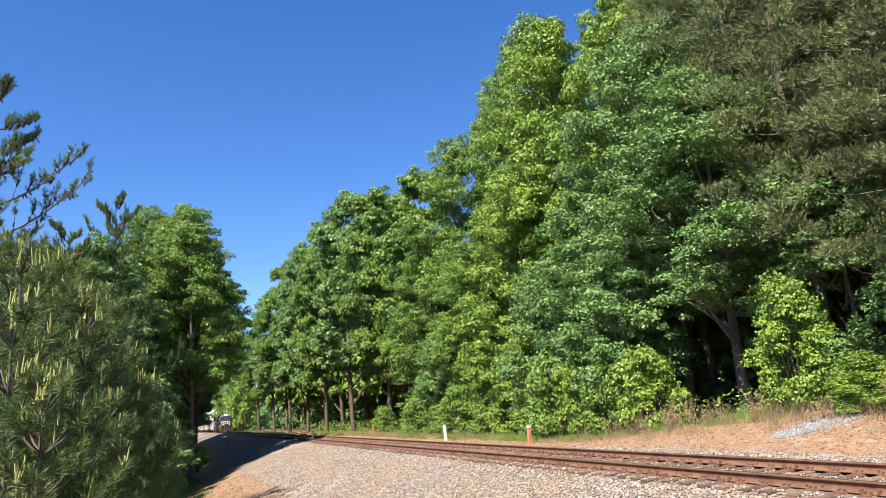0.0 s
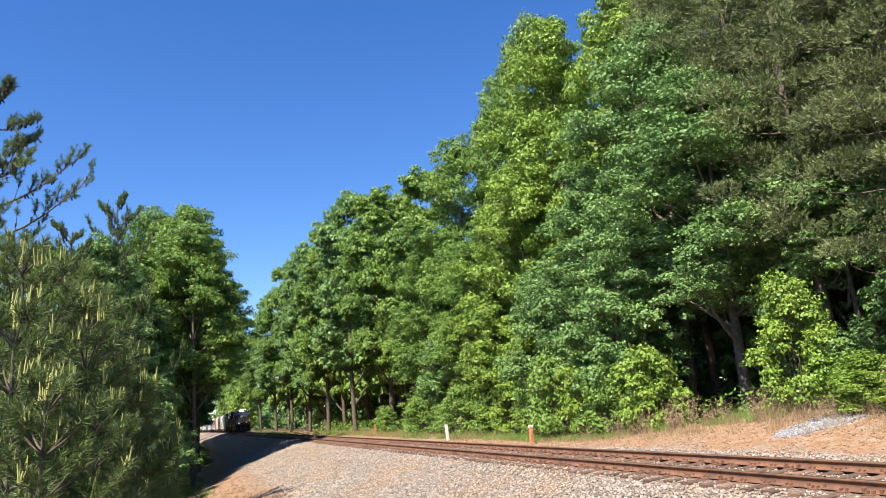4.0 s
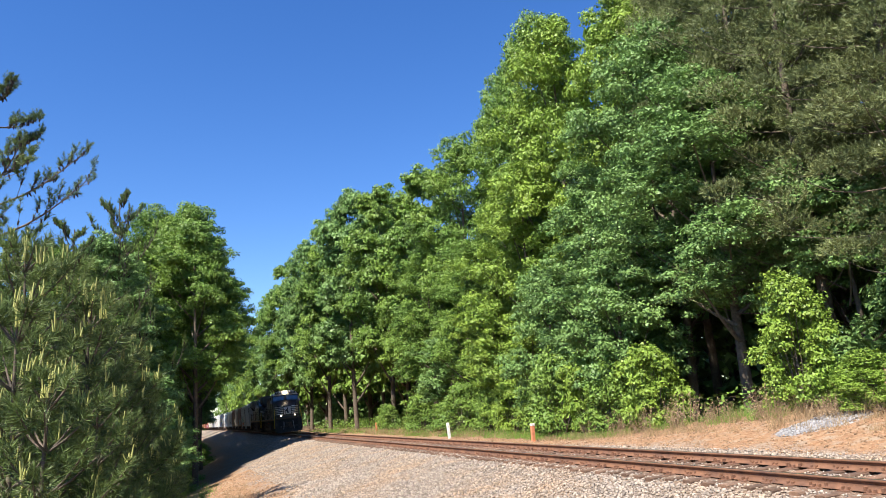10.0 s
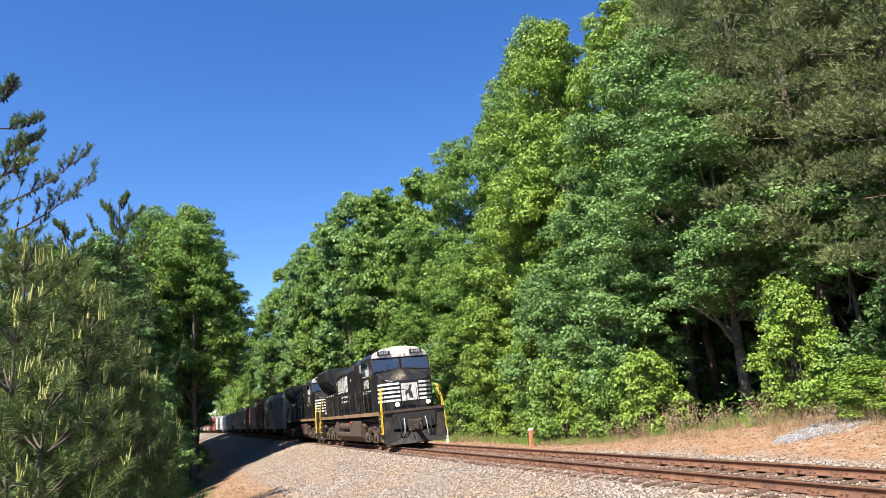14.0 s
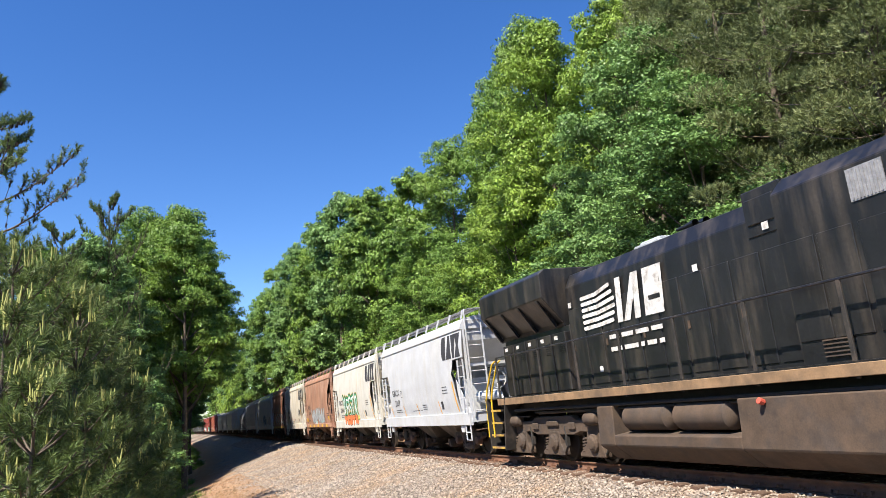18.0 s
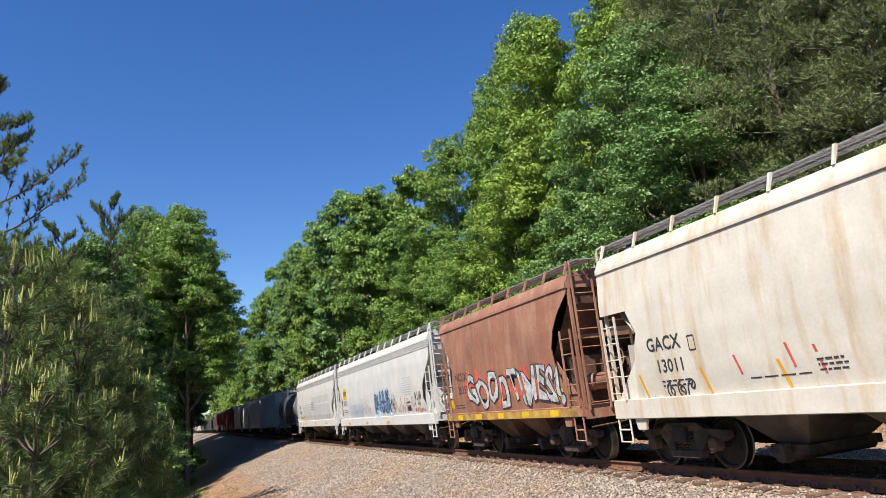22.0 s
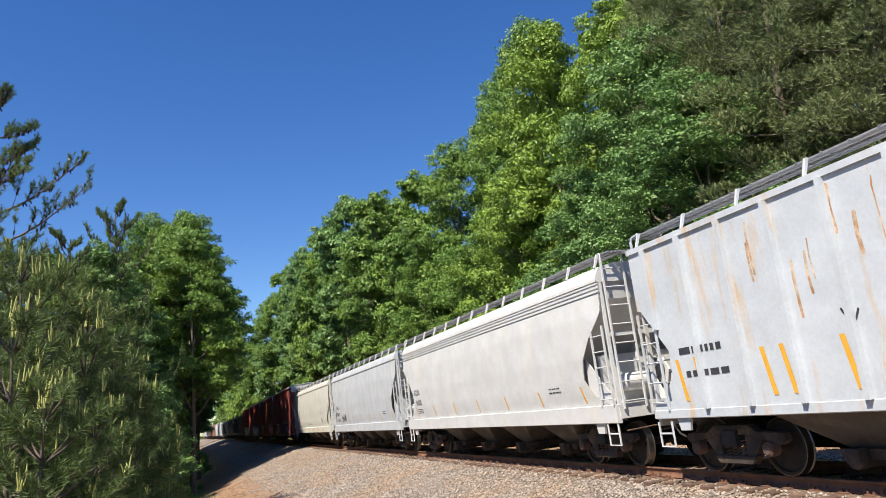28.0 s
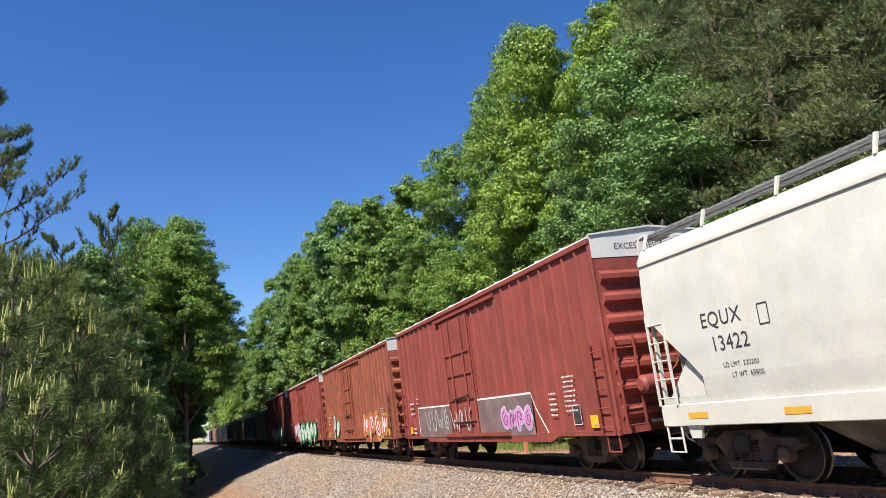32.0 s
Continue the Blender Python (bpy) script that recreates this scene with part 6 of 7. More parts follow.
# ---------------------------------------------------------------- track: rails, sleepers, plates
M_RAIL_SIDE = material("rusty_rail_side", (0.20, 0.095, 0.052), 0.8, vary=0.3, scale=5, second=(0.12, 0.06, 0.04), second_amount=0.6, second_scale=2)
M_RAIL_TOP = material("polished_rail_top", (0.30, 0.25, 0.21), 0.35, 0.9, vary=0.15, scale=7)
M_SLEEPER = material("creosoted_sleeper", (0.175, 0.10, 0.064), 0.9, vary=0.45, scale=5, bump=0.6, bump_scale=30, second=(0.19, 0.13, 0.09), second_amount=0.5, second_scale=3, objects=0.35)
RAIL = [(-0.07, -0.171), (0.07, -0.171), (0.07, -0.160), (0.012, -0.135), (0.010, -0.045), (0.036, -0.035), (0.037, -0.006), (0.030, 0), (-0.030, 0), (-0.037, -0.006), (-0.036, -0.035), (-0.010, -0.045), (-0.012, -0.135), (-0.07, -0.160)]
track = tagged(new("track"), "single railway track of rusty rails on wooden sleepers", "railway track", kind="structure")


def build_rail(d):
    ss = np.concatenate([np.arange(-300, 0, 10.0), np.arange(0, 120, 2.0), np.arange(120, 420, 5.0)])
    v = [line(s, d + a, w) for s in ss for a, w in RAIL]
    k = len(RAIL)
    f = [(i * k + j, i * k + (j + 1) % k, (i + 1) * k + (j + 1) % k, (i + 1) * k + j) for i in range(len(ss) - 1) for j in range(k)]
    top = [1 if j in (7,) else 0 for i in range(len(ss) - 1) for j in range(k)]
    ob = new("rail", mesh_np("rail", np.array(v), np.array(f)[:, ::-1], [M_RAIL_SIDE, M_RAIL_TOP], kind_index=top))
    ob.parent = track
    return tagged(ob, "rust-brown steel rail with a polished top")


build_rail(0.755)
build_rail(-0.755)


def build_sleepers():
    kinds = []
    for k in range(4):
        r = random.Random(k)
        g = Geo()
        y0, y1 = -1.30 + r.uniform(-0.05, 0.05), 1.30 + r.uniform(-0.05, 0.05)
        g.prism([(-0.115, -0.36), (0.115, -0.36), (0.115, -0.19), (0.10, -0.176), (-0.10, -0.176), (-0.115, -0.19)], "y", y0, y1)
        g.v = [(x + r.uniform(-0.006, 0.006), y, z + r.uniform(-0.006, 0.004)) for x, y, z in g.v]
        kinds.append(mesh_of("sleeper", g, M_SLEEPER))
    pg = Geo().prism([(-0.09, -0.176), (0.09, -0.176), (0.09, -0.163), (-0.09, -0.163)], "y", -0.18, 0.18)
    for x, y in ((-0.05, 0.10), (0.05, 0.10), (-0.05, -0.10), (0.05, -0.10)):
        pg.box(x, y, -0.145, 0.03, 0.045, 0.05)
    plate = mesh_of("tie_plate", pg, M_RAIL_SIDE)
    ag = Geo()
    for x in (-0.15, 0.15):
        ag.prism([(x - 0.02, -0.165), (x + 0.02, -0.165), (x + 0.02, -0.10), (x - 0.02, -0.10)], "y", 0.02, 0.08)
    anchor = mesh_of("rail_anchor", ag, M_RAIL_SIDE)
    r = random.Random(9)
    for k in range(260):
        s = 7.0 + 0.52 * k
        ob = new("sleeper", kinds[k % 4])
        ob.matrix_world = on_line(s + r.uniform(-0.04, 0.04), 0.5) @ pose(0, r.uniform(-0.06, 0.06), 0, 0, 0, r.uniform(-1.5, 1.5))
        ob.parent = track
        if s < 45:
            for y in (0.755, -0.755):
                p = new("tie_plate", plate)
                p.parent = ob
                p.location = (0, y, 0)
                if k % 2 and s < 30:
                    p = new("rail_anchor", anchor)
                    p.parent = ob
                    p.location = (0, y, 0)


build_sleepers()


# ---------------------------------------------------------------- loose ballast
def stones_np(rng, s, d, size, lift=0.3):
    """Angular stones: each a pushed-about octahedron."""
    n = len(s)
    x, y = line_np(s, d)
    z = relief(s, d)
    base = np.array([(1, 0, 0), (-1, 0, 0), (0, 1, 0), (0, -1, 0), (0, 0, 1), (0, 0, -1)], float)
    o = base[None] * rng.uniform(0.55, 1.25, (n, 6, 1)) + rng.normal(size=(n, 6, 3)) * 0.18
    q, _ = np.linalg.qr(rng.normal(size=(n, 3, 3)))
    o = np.einsum("nij,nkj->nki", q, o) * size[:, None, None] * np.array([1, 1, 0.8])
    v = o + np.stack([x, y, z + size * lift], -1)[:, None, :]
    f = np.array([(0, 2, 4), (2, 1, 4), (1, 3, 4), (3, 0, 4), (2, 0, 5), (1, 2, 5), (3, 1, 5), (0, 3, 5)])
    fs = (np.arange(n)[:, None, None] * 6 + f[None]).reshape(-1, 3)
    return v.reshape(-1, 3), fs


def build_stones():
    rng = np.random.RandomState(7)
    m = material("ballast_stone", (0.30, 0.25, 0.205), 0.9, vary=0.2, scale=20, island=0.42, second=(0.34, 0.24, 0.16), second_amount=0.55, second_scale=0.5)
    parts = []
    for n, s0, s1, d0, d1, size in ((19000, 11, 30, 1.40, 7.2, 0.036), (12000, 30, 62, 1.35, 6.5, 0.044), (3500, 9, 45, -0.68, 0.68, 0.026), (1800, 9, 40, 1.0, 1.45, 0.03), (7000, 9, 40, -3.6, -1.3, 0.034), (3000, 60, 110, 1.2, 4.0, 0.06)):
        s, d = s0 + (s1 - s0) * rng.uniform(0, 1, n) ** 1.25, rng.uniform(d0, d1, n)
        parts.append(stones_np(rng, s, d, size * rng.uniform(0.6, 1.5, n)))
    v, f = join_np(parts)
    tagged(new("ballast_stones", mesh_np("ballast_stones", v, f, [m])), "loose pale angular ballast stones along the track", "ballast", kind="stuff")
    m2 = material("grey_stone", (0.25, 0.243, 0.245), 0.9, vary=0.2, scale=20, island=0.4)
    n = 4200
    a, r = rng.uniform(0, 6.28, n), np.sqrt(rng.uniform(0, 1, n))
    v, f = stones_np(rng, 19.7 + np.cos(a) * r * 0.75, -6.7 + np.sin(a) * r * 1.8, 0.045 * rng.uniform(0.5, 1.5, n))
    tagged(new("stone_spill", mesh_np("stone_spill", v, f, [m2])), "spill of grey crushed stone on the clay bank", "gravel", kind="stuff")
    m3 = material("clay_clod", (0.33, 0.205, 0.12), 0.95, vary=0.25, scale=15, island=0.4)
    n = 9000
    s, d = 12 + 34 * rng.uniform(0, 1, n), -rng.uniform(3.4, 8.0, n)
    v, f = stones_np(rng, s, d, 0.025 * rng.uniform(0.4, 1.8, n))
    tagged(new("clay_clods", mesh_np("clay_clods", v, f, [m3])), "scattered clods and pebbles on the clay bank", "gravel", kind="stuff")
    n = 2500
    s, d = 22 + 30 * rng.uniform(0, 1, n), rng.uniform(6.0, 9.5, n)
    v, f = stones_np(rng, s, d, 0.03 * rng.uniform(0.4, 1.8, n))
    tagged(new("bank_clods", mesh_np("bank_clods", v, f, [m3])), "scattered clods and pebbles below the ballast", "gravel", kind="stuff")


# ---------------------------------------------------------------- trees
def leaf_quads(rng, p, nor, size):
    """Folded diamond leaves at p, facing nor."""
    n = len(p)
    nor = nor / np.linalg.norm(nor, axis=1, keepdims=True)
    t = np.cross(nor, rng.normal(size=(n, 3)))
    t /= np.linalg.norm(t, axis=1, keepdims=True)
    b = np.cross(nor, t)
    size = size[:, None]
    q = np.stack([p - t * size * 0.5, p - b * size * 0.36 - nor * size * 0.12, p + t * size * 0.5, p + b * size * 0.36 - nor * size * 0.12], 1)
    return q.reshape(-1, 3)


def leaf_tris(rng, p, nor, size):
    """Small pointed leaves at p, facing nor."""
    n = len(p)
    nor = nor / np.linalg.norm(nor, axis=1, keepdims=True)
    t = np.cross(nor, rng.normal(size=(n, 3)))
    t /= np.linalg.norm(t, axis=1, keepdims=True)
    b = np.cross(nor, t)
    size = size[:, None]
    return np.stack([p - t * size * 0.5 - b * size * 0.42, p - t * size * 0.35 + b * size * 0.42, p + t * size * 0.5], 1).reshape(-1, 3)


def crown_np(rng, clumps, per, leaf, squash=0.78, hollow=0.55):
    """Leaves on lumpy sprays: clumps is (n, 4) of centres and radii."""
    w = clumps[:, 3] ** 2
    cnt = np.maximum((per * len(clumps) * w / w.sum()).astype(int), 12)
    c = np.repeat(clumps, cnt, 0)
    n = len(c)
    v = rng.normal(size=(n, 3))
    v /= np.linalg.norm(v, axis=1, keepdims=True)
    v[:, 2] = np.where(v[:, 2] < -0.35, -v[:, 2] * rng.uniform(0.2, 1, n), v[:, 2])
    wob = 1 + 0.25 * np.sin(v[:, 0] * 5 + c[:, 0] * 3) * np.sin(v[:, 1] * 5 + c[:, 1] * 3) + 0.18 * np.sin(v[:, 2] * 9 + c[:, 2] * 5)
    rad = c[:, 3] * wob * (hollow + (1.1 - hollow) * rng.uniform(0, 1, n) ** 0.6)
    p = c[:, :3] + v * rad[:, None] * np.array([1, 1, squash])
    nor = v * 1.0 + rng.normal(size=(n, 3)) * 0.55 + np.array([0, 0, 0.35])
    return leaf_tris(rng, p, nor, leaf * rng.uniform(0.55, 1.3, n))


def quads(v):
    return np.arange(len(v)).reshape(-1, 4)


def tris(v):
    return np.arange(len(v)).reshape(-1, 3)


def limb_np(a, b, ra, rb, sides=7, bend=None, rings=5):
    """A tapered, slightly bent limb from a to b: vertices and faces."""
    a, b = np.array(a, float), np.array(b, float)
    w = (b - a) / max(np.linalg.norm(b - a), 1e-6)
    u = np.cross(w, [0.31, 0.95, 0.05])
    u /= np.linalg.norm(u)
    v = np.cross(w, u)
    bend = np.zeros(3) if bend is None else np.array(bend)
    vs, fs = [], []
    for i in range(rings):
        k = i / (rings - 1)
        c = a + (b - a) * k + bend * math.sin(math.pi * k)
        r = ra + (rb - ra) * k
        for j in range(sides):
            an = 2 * math.pi * j / sides
            vs.append(c + r * (u * math.cos(an) + v * math.sin(an)))
    for i in range(rings - 1):
        for j in range(sides):
            fs.append((i * sides + j, i * sides + (j + 1) % sides, (i + 1) * sides + (j + 1) % sides, (i + 1) * sides + j))
    return np.array(vs), np.array(fs)


def join_np(parts):
    vs, fs, k = [], [], 0
    for v, f in parts:
        vs.append(v)
        fs.append(f + k)
        k += len(v)
    return np.concatenate(vs), np.concatenate(fs)


def broadleaf(seed, height, radius, low, leaf_material, leaf=0.2, lobes=20, sprays=9, leaves=26000, round_top=0.6, spray=0.6, core_share=0.12):
    """Trunk and crown meshes of a broadleaf tree at the origin: big limbs carry lobes, and each lobe many leafy sprays."""
    rng = np.random.RandomState(seed)
    lean = rng.uniform(-0.4, 0.4, 2)
    wood = [limb_np((0, 0, -0.5), (lean[0], lean[1], height * 0.86), 0.010 * height + 0.06, 0.04, 9, (*rng.uniform(-0.3, 0.3, 2), 0), 8)]
    cl, heart = [], []
    turn = rng.uniform(0, 6.28)
    for i in range(lobes):
        k = (i + 0.5) / lobes
        R = radius * rng.uniform(0.30, 0.5) * (1.0 if k < 0.8 else 0.8)
        z = low + R * 0.5 + (height - low - R * 1.2) * k
        e = (k - (1 - round_top)) / round_top if k > 1 - round_top else 0
        env = radius * math.sqrt(max(1 - 0.93 * e * e, 0.0)) * (0.78 + 0.22 * min(k / 0.3, 1)) * rng.uniform(0.82, 1.12)
        a = turn + i * 2.39996 + rng.uniform(-0.5, 0.5)
        rr = max(env - R * 0.85, 0)
        o = np.array([lean[0] * k + math.cos(a) * rr, lean[1] * k + math.sin(a) * rr, z])
        z0 = max(o[2] - rr * 0.8 - 0.8, low * 0.5)
        wood.append(limb_np((lean[0] * k, lean[1] * k, z0), o, 0.03 + 0.005 * height * (1 - k), 0.02, 6, (0, 0, -0.25), 5))
        heart.append([*o, R * 0.62])
        for j in range(sprays):
            y = 1 - 1.5 * (j + 0.5) / sprays
            b = j * 2.39996 + rng.uniform(-0.5, 0.5)
            h = math.sqrt(max(1 - y * y, 0))
            way = np.array([math.cos(b) * h, math.sin(b) * h, y * 0.85])
            c = o + way * R * rng.uniform(0.62, 1.08)
            cl.append([*c, spray * rng.uniform(0.55, 1.3)])
            if j % 3 == 0:
                wood.append(limb_np(o, c, 0.018, 0.007, 4, None, 2))
    v = crown_np(rng, np.array(cl), leaves / len(cl), leaf)
    core = np.array(heart)
    v = np.concatenate([v, crown_np(rng, core, 1.6 * core_share * leaves / len(core), leaf * 1.5, 0.9, 0.2)])
    wv, wf = join_np(wood)
    return mesh_np("trunk", wv, wf, [M_BARK], True), mesh_np("crown", v, tris(v), [leaf_material])


def tufts_np(rng, centres, ways, needles, length, width, spread=0.9):
    """Bunches of thin needles: one triangle each, fanned round the shoot's way."""
    n = len(centres) * needles
    c, w = np.repeat(centres, needles, 0), np.repeat(ways, needles, 0)
    d = w + rng.normal(size=(n, 3)) * spread
    d /= np.linalg.norm(d, axis=1, keepdims=True)
    side = np.cross(d, rng.normal(size=(n, 3)))
    side /= np.linalg.norm(side, axis=1, keepdims=True)
    base = c + w * rng.uniform(-0.6, 0.3, n)[:, None] * length
    L = length * rng.uniform(0.7, 1.2, n)[:, None]
    q = np.stack([base - side * width / 2, base + side * width / 2, base + d * L + np.array([0, 0, -0.08]) * L], 1)
    return q.reshape(-1, 3)


def shoots_np(rng, bases, ways, lengths, per, needle, width):
    """Bottle-brush shoots: needles all along each shoot, spread wide at its base and closing towards its tip."""
    n = len(bases) * per
    b, w, L = np.repeat(bases, per, 0), np.repeat(ways, per, 0), np.repeat(lengths, per)
    u = rng.uniform(0, 1, n)
    p = b + w * (L * u)[:, None]
    side = np.cross(w, rng.normal(size=(n, 3)))
    side /= np.linalg.norm(side, axis=1, keepdims=True)
    t = np.radians(72 - 46 * u + rng.normal(size=n) * 9)
    d = w * np.cos(t)[:, None] + side * np.sin(t)[:, None]
    flat = np.cross(d, rng.normal(size=(n, 3)))
    flat *= (width / 2) / np.linalg.norm(flat, axis=1, keepdims=True)
    tip = p + d * (needle * rng.uniform(0.75, 1.15, n) * (1 - 0.25 * u))[:, None]
    tip[:, 2] -= 0.07 * needle
    return np.stack([p - flat, p + flat, tip], 1).reshape(-1, 3)


def unit(a):
    a = np.asarray(a, float)
    return a / np.linalg.norm(a, axis=-1, keepdims=True)


def pine(seed, height, radius, low, mat, branches=46, clumps=3, tufts=30, needles=10, length=0.3, width=0.03, up=0.25, puff=0.16, bare=0.45):
    """An old pine: trunk, level branches, and rounded puffs of needle tufts along their outer parts."""
    rng = np.random.RandomState(seed)
    wood = [limb_np((0, 0, -0.5), (rng.uniform(-0.4, 0.4), rng.uniform(-0.4, 0.4), height), 0.011 * height + 0.05, 0.03, 9, (0.2, 0.1, 0), 8)]
    cs, ws = [], []
    for i in range(branches):
        k = (i + 0.5) / branches
        z = low + (height - low) * k
        a = i * 2.39996 + rng.uniform(-0.4, 0.4)
        L = radius * (1 - 0.72 * k ** 1.6) * rng.uniform(0.55, 1.15)
        root = np.array([0, 0, z])
        tip = root + np.array([math.cos(a) * L, math.sin(a) * L, L * up * rng.uniform(0.4, 1.6)])
        wood.append(limb_np(root, tip, 0.012 + 0.007 * L, 0.006, 5, (*rng.normal(size=2) * 0.05 * L, -0.12 * L), 6))
        across = np.array([-math.sin(a), math.cos(a), 0])
        for j in range(clumps):
            q = bare + (1.02 - bare) * (j + rng.uniform(0.3, 0.9)) / clumps
            c = root + (tip - root) * q + across * rng.uniform(-0.28, 0.28) * L * q + np.array([0, 0, rng.uniform(-0.05, 0.12) * L])
            wood.append(limb_np(root + (tip - root) * q * 0.8, c, 0.016, 0.006, 3, None, 2))
            r = puff * radius * rng.uniform(0.6, 1.35)
            o = unit(rng.normal(size=(tufts, 3)))
            o[:, 2] = np.where(o[:, 2] < -0.2, -o[:, 2], o[:, 2])
            cs.append(c + o * r * np.array([1, 1, 0.6]) * rng.uniform(0.55, 1, (tufts, 1)))
            ws.append(unit(o * 1.0 + np.array([0, 0, 0.5]) + (tip - root) / L * 0.3))
    v = tufts_np(rng, np.concatenate(cs), np.concatenate(ws), needles, length, width, 0.5)
    wv, wf = join_np(wood)
    return mesh_np("trunk", wv, wf, [M_BARK], True), mesh_np("needles", v, tris(v), [mat])


M_CONE = material("pine_cone", (0.050, 0.038, 0.030), 0.9, vary=0.3, scale=20)


def open_pine(seed, height, radius, low, branches=36):
    """A half-open pine: rising branches, forked twigs with bottle-brush shoots that turn up, and dark cones."""
    rng = np.random.RandomState(seed)
    wood = [limb_np((0, 0, -0.5), (rng.uniform(-0.3, 0.3), rng.uniform(-0.3, 0.3), height), 0.011 * height + 0.04, 0.025, 8, (0.2, 0.1, 0), 8)]
    bs, ws, ls, cones = [], [], [], []
    for i in range(branches):
        k = (i + 0.5) / branches
        a = i * 2.39996 + rng.uniform(-0.4, 0.4)
        L = radius * (1 - 0.78 * k ** 1.5) * rng.uniform(0.7, 1.12)
        root = np.array([0, 0, low + (height - low) * k])
        tip = root + np.array([math.cos(a) * L, math.sin(a) * L, L * rng.uniform(0.35, 0.75)])
        bow = np.array([0, 0, -0.10 * L])
        wood.append(limb_np(root, tip, 0.018 + 0.008 * L, 0.009, 5, bow, 6))
        across = np.array([-math.sin(a), math.cos(a), 0])
        for j in range(11):
            q = 0.28 + 0.72 * (j + rng.uniform(0.2, 0.8)) / 11
            p = root + (tip - root) * q + bow * math.sin(math.pi * q)
            sgn = 1 if j % 2 else -1
            c = p + across * sgn * rng.uniform(0.1, 0.30) * L * (1.25 - q) + (tip - root) * 0.12 + np.array([0, 0, rng.uniform(0.02, 0.16) * L])
            wood.append(limb_np(p, c, 0.012, 0.005, 4, (0, 0, -0.03), 3))
            for m in range(7):
                e = p + (c - p) * rng.uniform(0.45, 1.0)
                w = unit((c - p) / max(np.linalg.norm(c - p), 0.01) * 0.5 + rng.normal(size=3) * 0.45 + np.array([0, 0, 0.75]))
                bs.append(e)
                ws.append(w)
                ls.append(rng.uniform(0.14, 0.26))
            for m in range(rng.randint(1, 4)):
                e = p + (c - p) * rng.uniform(0.2, 0.9)
                cones.append(limb_np(e + [0, 0, 0.01], e + np.array([*rng.normal(size=2) * 0.03, -0.09]), 0.030, 0.014, 5, None, 3))
    v = shoots_np(rng, np.array(bs), np.array(ws), np.array(ls), 34, 0.12, 0.013)
    wv, wf = join_np(wood)
    cv, cf = join_np(cones)
    return mesh_np("trunk", wv, wf, [M_BARK], True), mesh_np("needles", v, tris(v), [M_NEEDLE]), mesh_np("cone_crop", cv, cf, [M_CONE], True)


def young_pine(seed, height, radius, gold=0.5):
    """A bushy young pine: whorls of rising branches, bottle-brush shoots and pale upright candles at their ends."""
    rng = np.random.RandomState(seed)
    wood = [limb_np((0, 0, -0.4), (0, 0, height * 0.97), 0.06, 0.010, 8, (0.05, 0.05, 0), 6)]
    bs, ws, ls, tips = [], [], [], []

    def shoot(p, w, L):
        bs.append(p)
        ws.append(unit(w))
        ls.append(L)
        tips.append((p + unit(w) * L, w))
    whorls = int(height / 0.40)
    for i in range(whorls):
        k = (i + 0.4) / whorls
        z = 0.2 + (height - 0.3) * k
        for j in range(6):
            a = j * 1.047 + i * 0.7 + rng.uniform(-0.35, 0.35)
            L = radius * (1.0 - k) ** 0.8 * rng.uniform(0.65, 1.15) + 0.10
            out = np.array([math.cos(a), math.sin(a), 0])
            root = np.array([0, 0, z])
            tip = root + out * L + np.array([0, 0, L * (0.35 + 0.6 * k) + 0.08])
            wood.append(limb_np(root, tip, 0.015, 0.006, 4, (0, 0, -0.10 * L), 4))
            way = unit(tip - root)
            steps = max(1, int(L / 0.17))
            for m in range(steps):
                q = 0.42 + 0.58 * (m + 0.5) / steps
                p = root + (tip - root) * q + np.array([0, 0, -0.10 * L * math.sin(math.pi * q)])
                for sgn in (-1, 1):
                    sd = np.array([-math.sin(a) * sgn, math.cos(a) * sgn, 0]) * rng.uniform(0.4, 0.9) + way * 0.7 + np.array([0, 0, rng.uniform(0.2, 0.9)])
                    shoot(p, sd, rng.uniform(0.15, 0.27) * (1.1 - 0.3 * q))
            shoot(tip - way * 0.14, way + np.array([0, 0, 0.55]), rng.uniform(0.20, 0.30))
    shoot(np.array([0, 0, height * 0.92]), np.array([0, 0, 1.0]), 0.32)
    v = shoots_np(rng, np.array(bs), np.array(ws), np.array(ls), 60, 0.155, 0.0080)
    cand = []
    for t, w in tips:
        if rng.uniform() < gold * (0.25 + 0.75 * t[2] / height):
            for c in range(rng.randint(2, 5)):
                b = t + np.array([*rng.uniform(-0.035, 0.035, 2), -0.03])
                cand.append(limb_np(b, b + np.array([*rng.uniform(-0.025, 0.025, 2), rng.uniform(0.07, 0.18)]), 0.0100, 0.005, 5, None, 3))
    for c in range(6):
        b = np.array([*rng.uniform(-0.05, 0.05, 2), height * 0.96])
        cand.append(limb_np(b, b + np.array([*rng.uniform(-0.05, 0.05, 2), rng.uniform(0.14, 0.28)]), 0.012, 0.006, 5, None, 3))
    wv, wf = join_np(wood)
    cv, cf = join_np(cand)
    return mesh_np("trunk", wv, wf, [M_BARK], True), mesh_np("needles", v, tris(v), [M_NEEDLE]), mesh_np("candle_growth", cv, cf, [M_CANDLE], True)


M_CANDLE = material("pale_pine_candle", (0.43, 0.44, 0.14), 0.6, vary=0.25, scale=4, island=0.3, translucent=0.25)


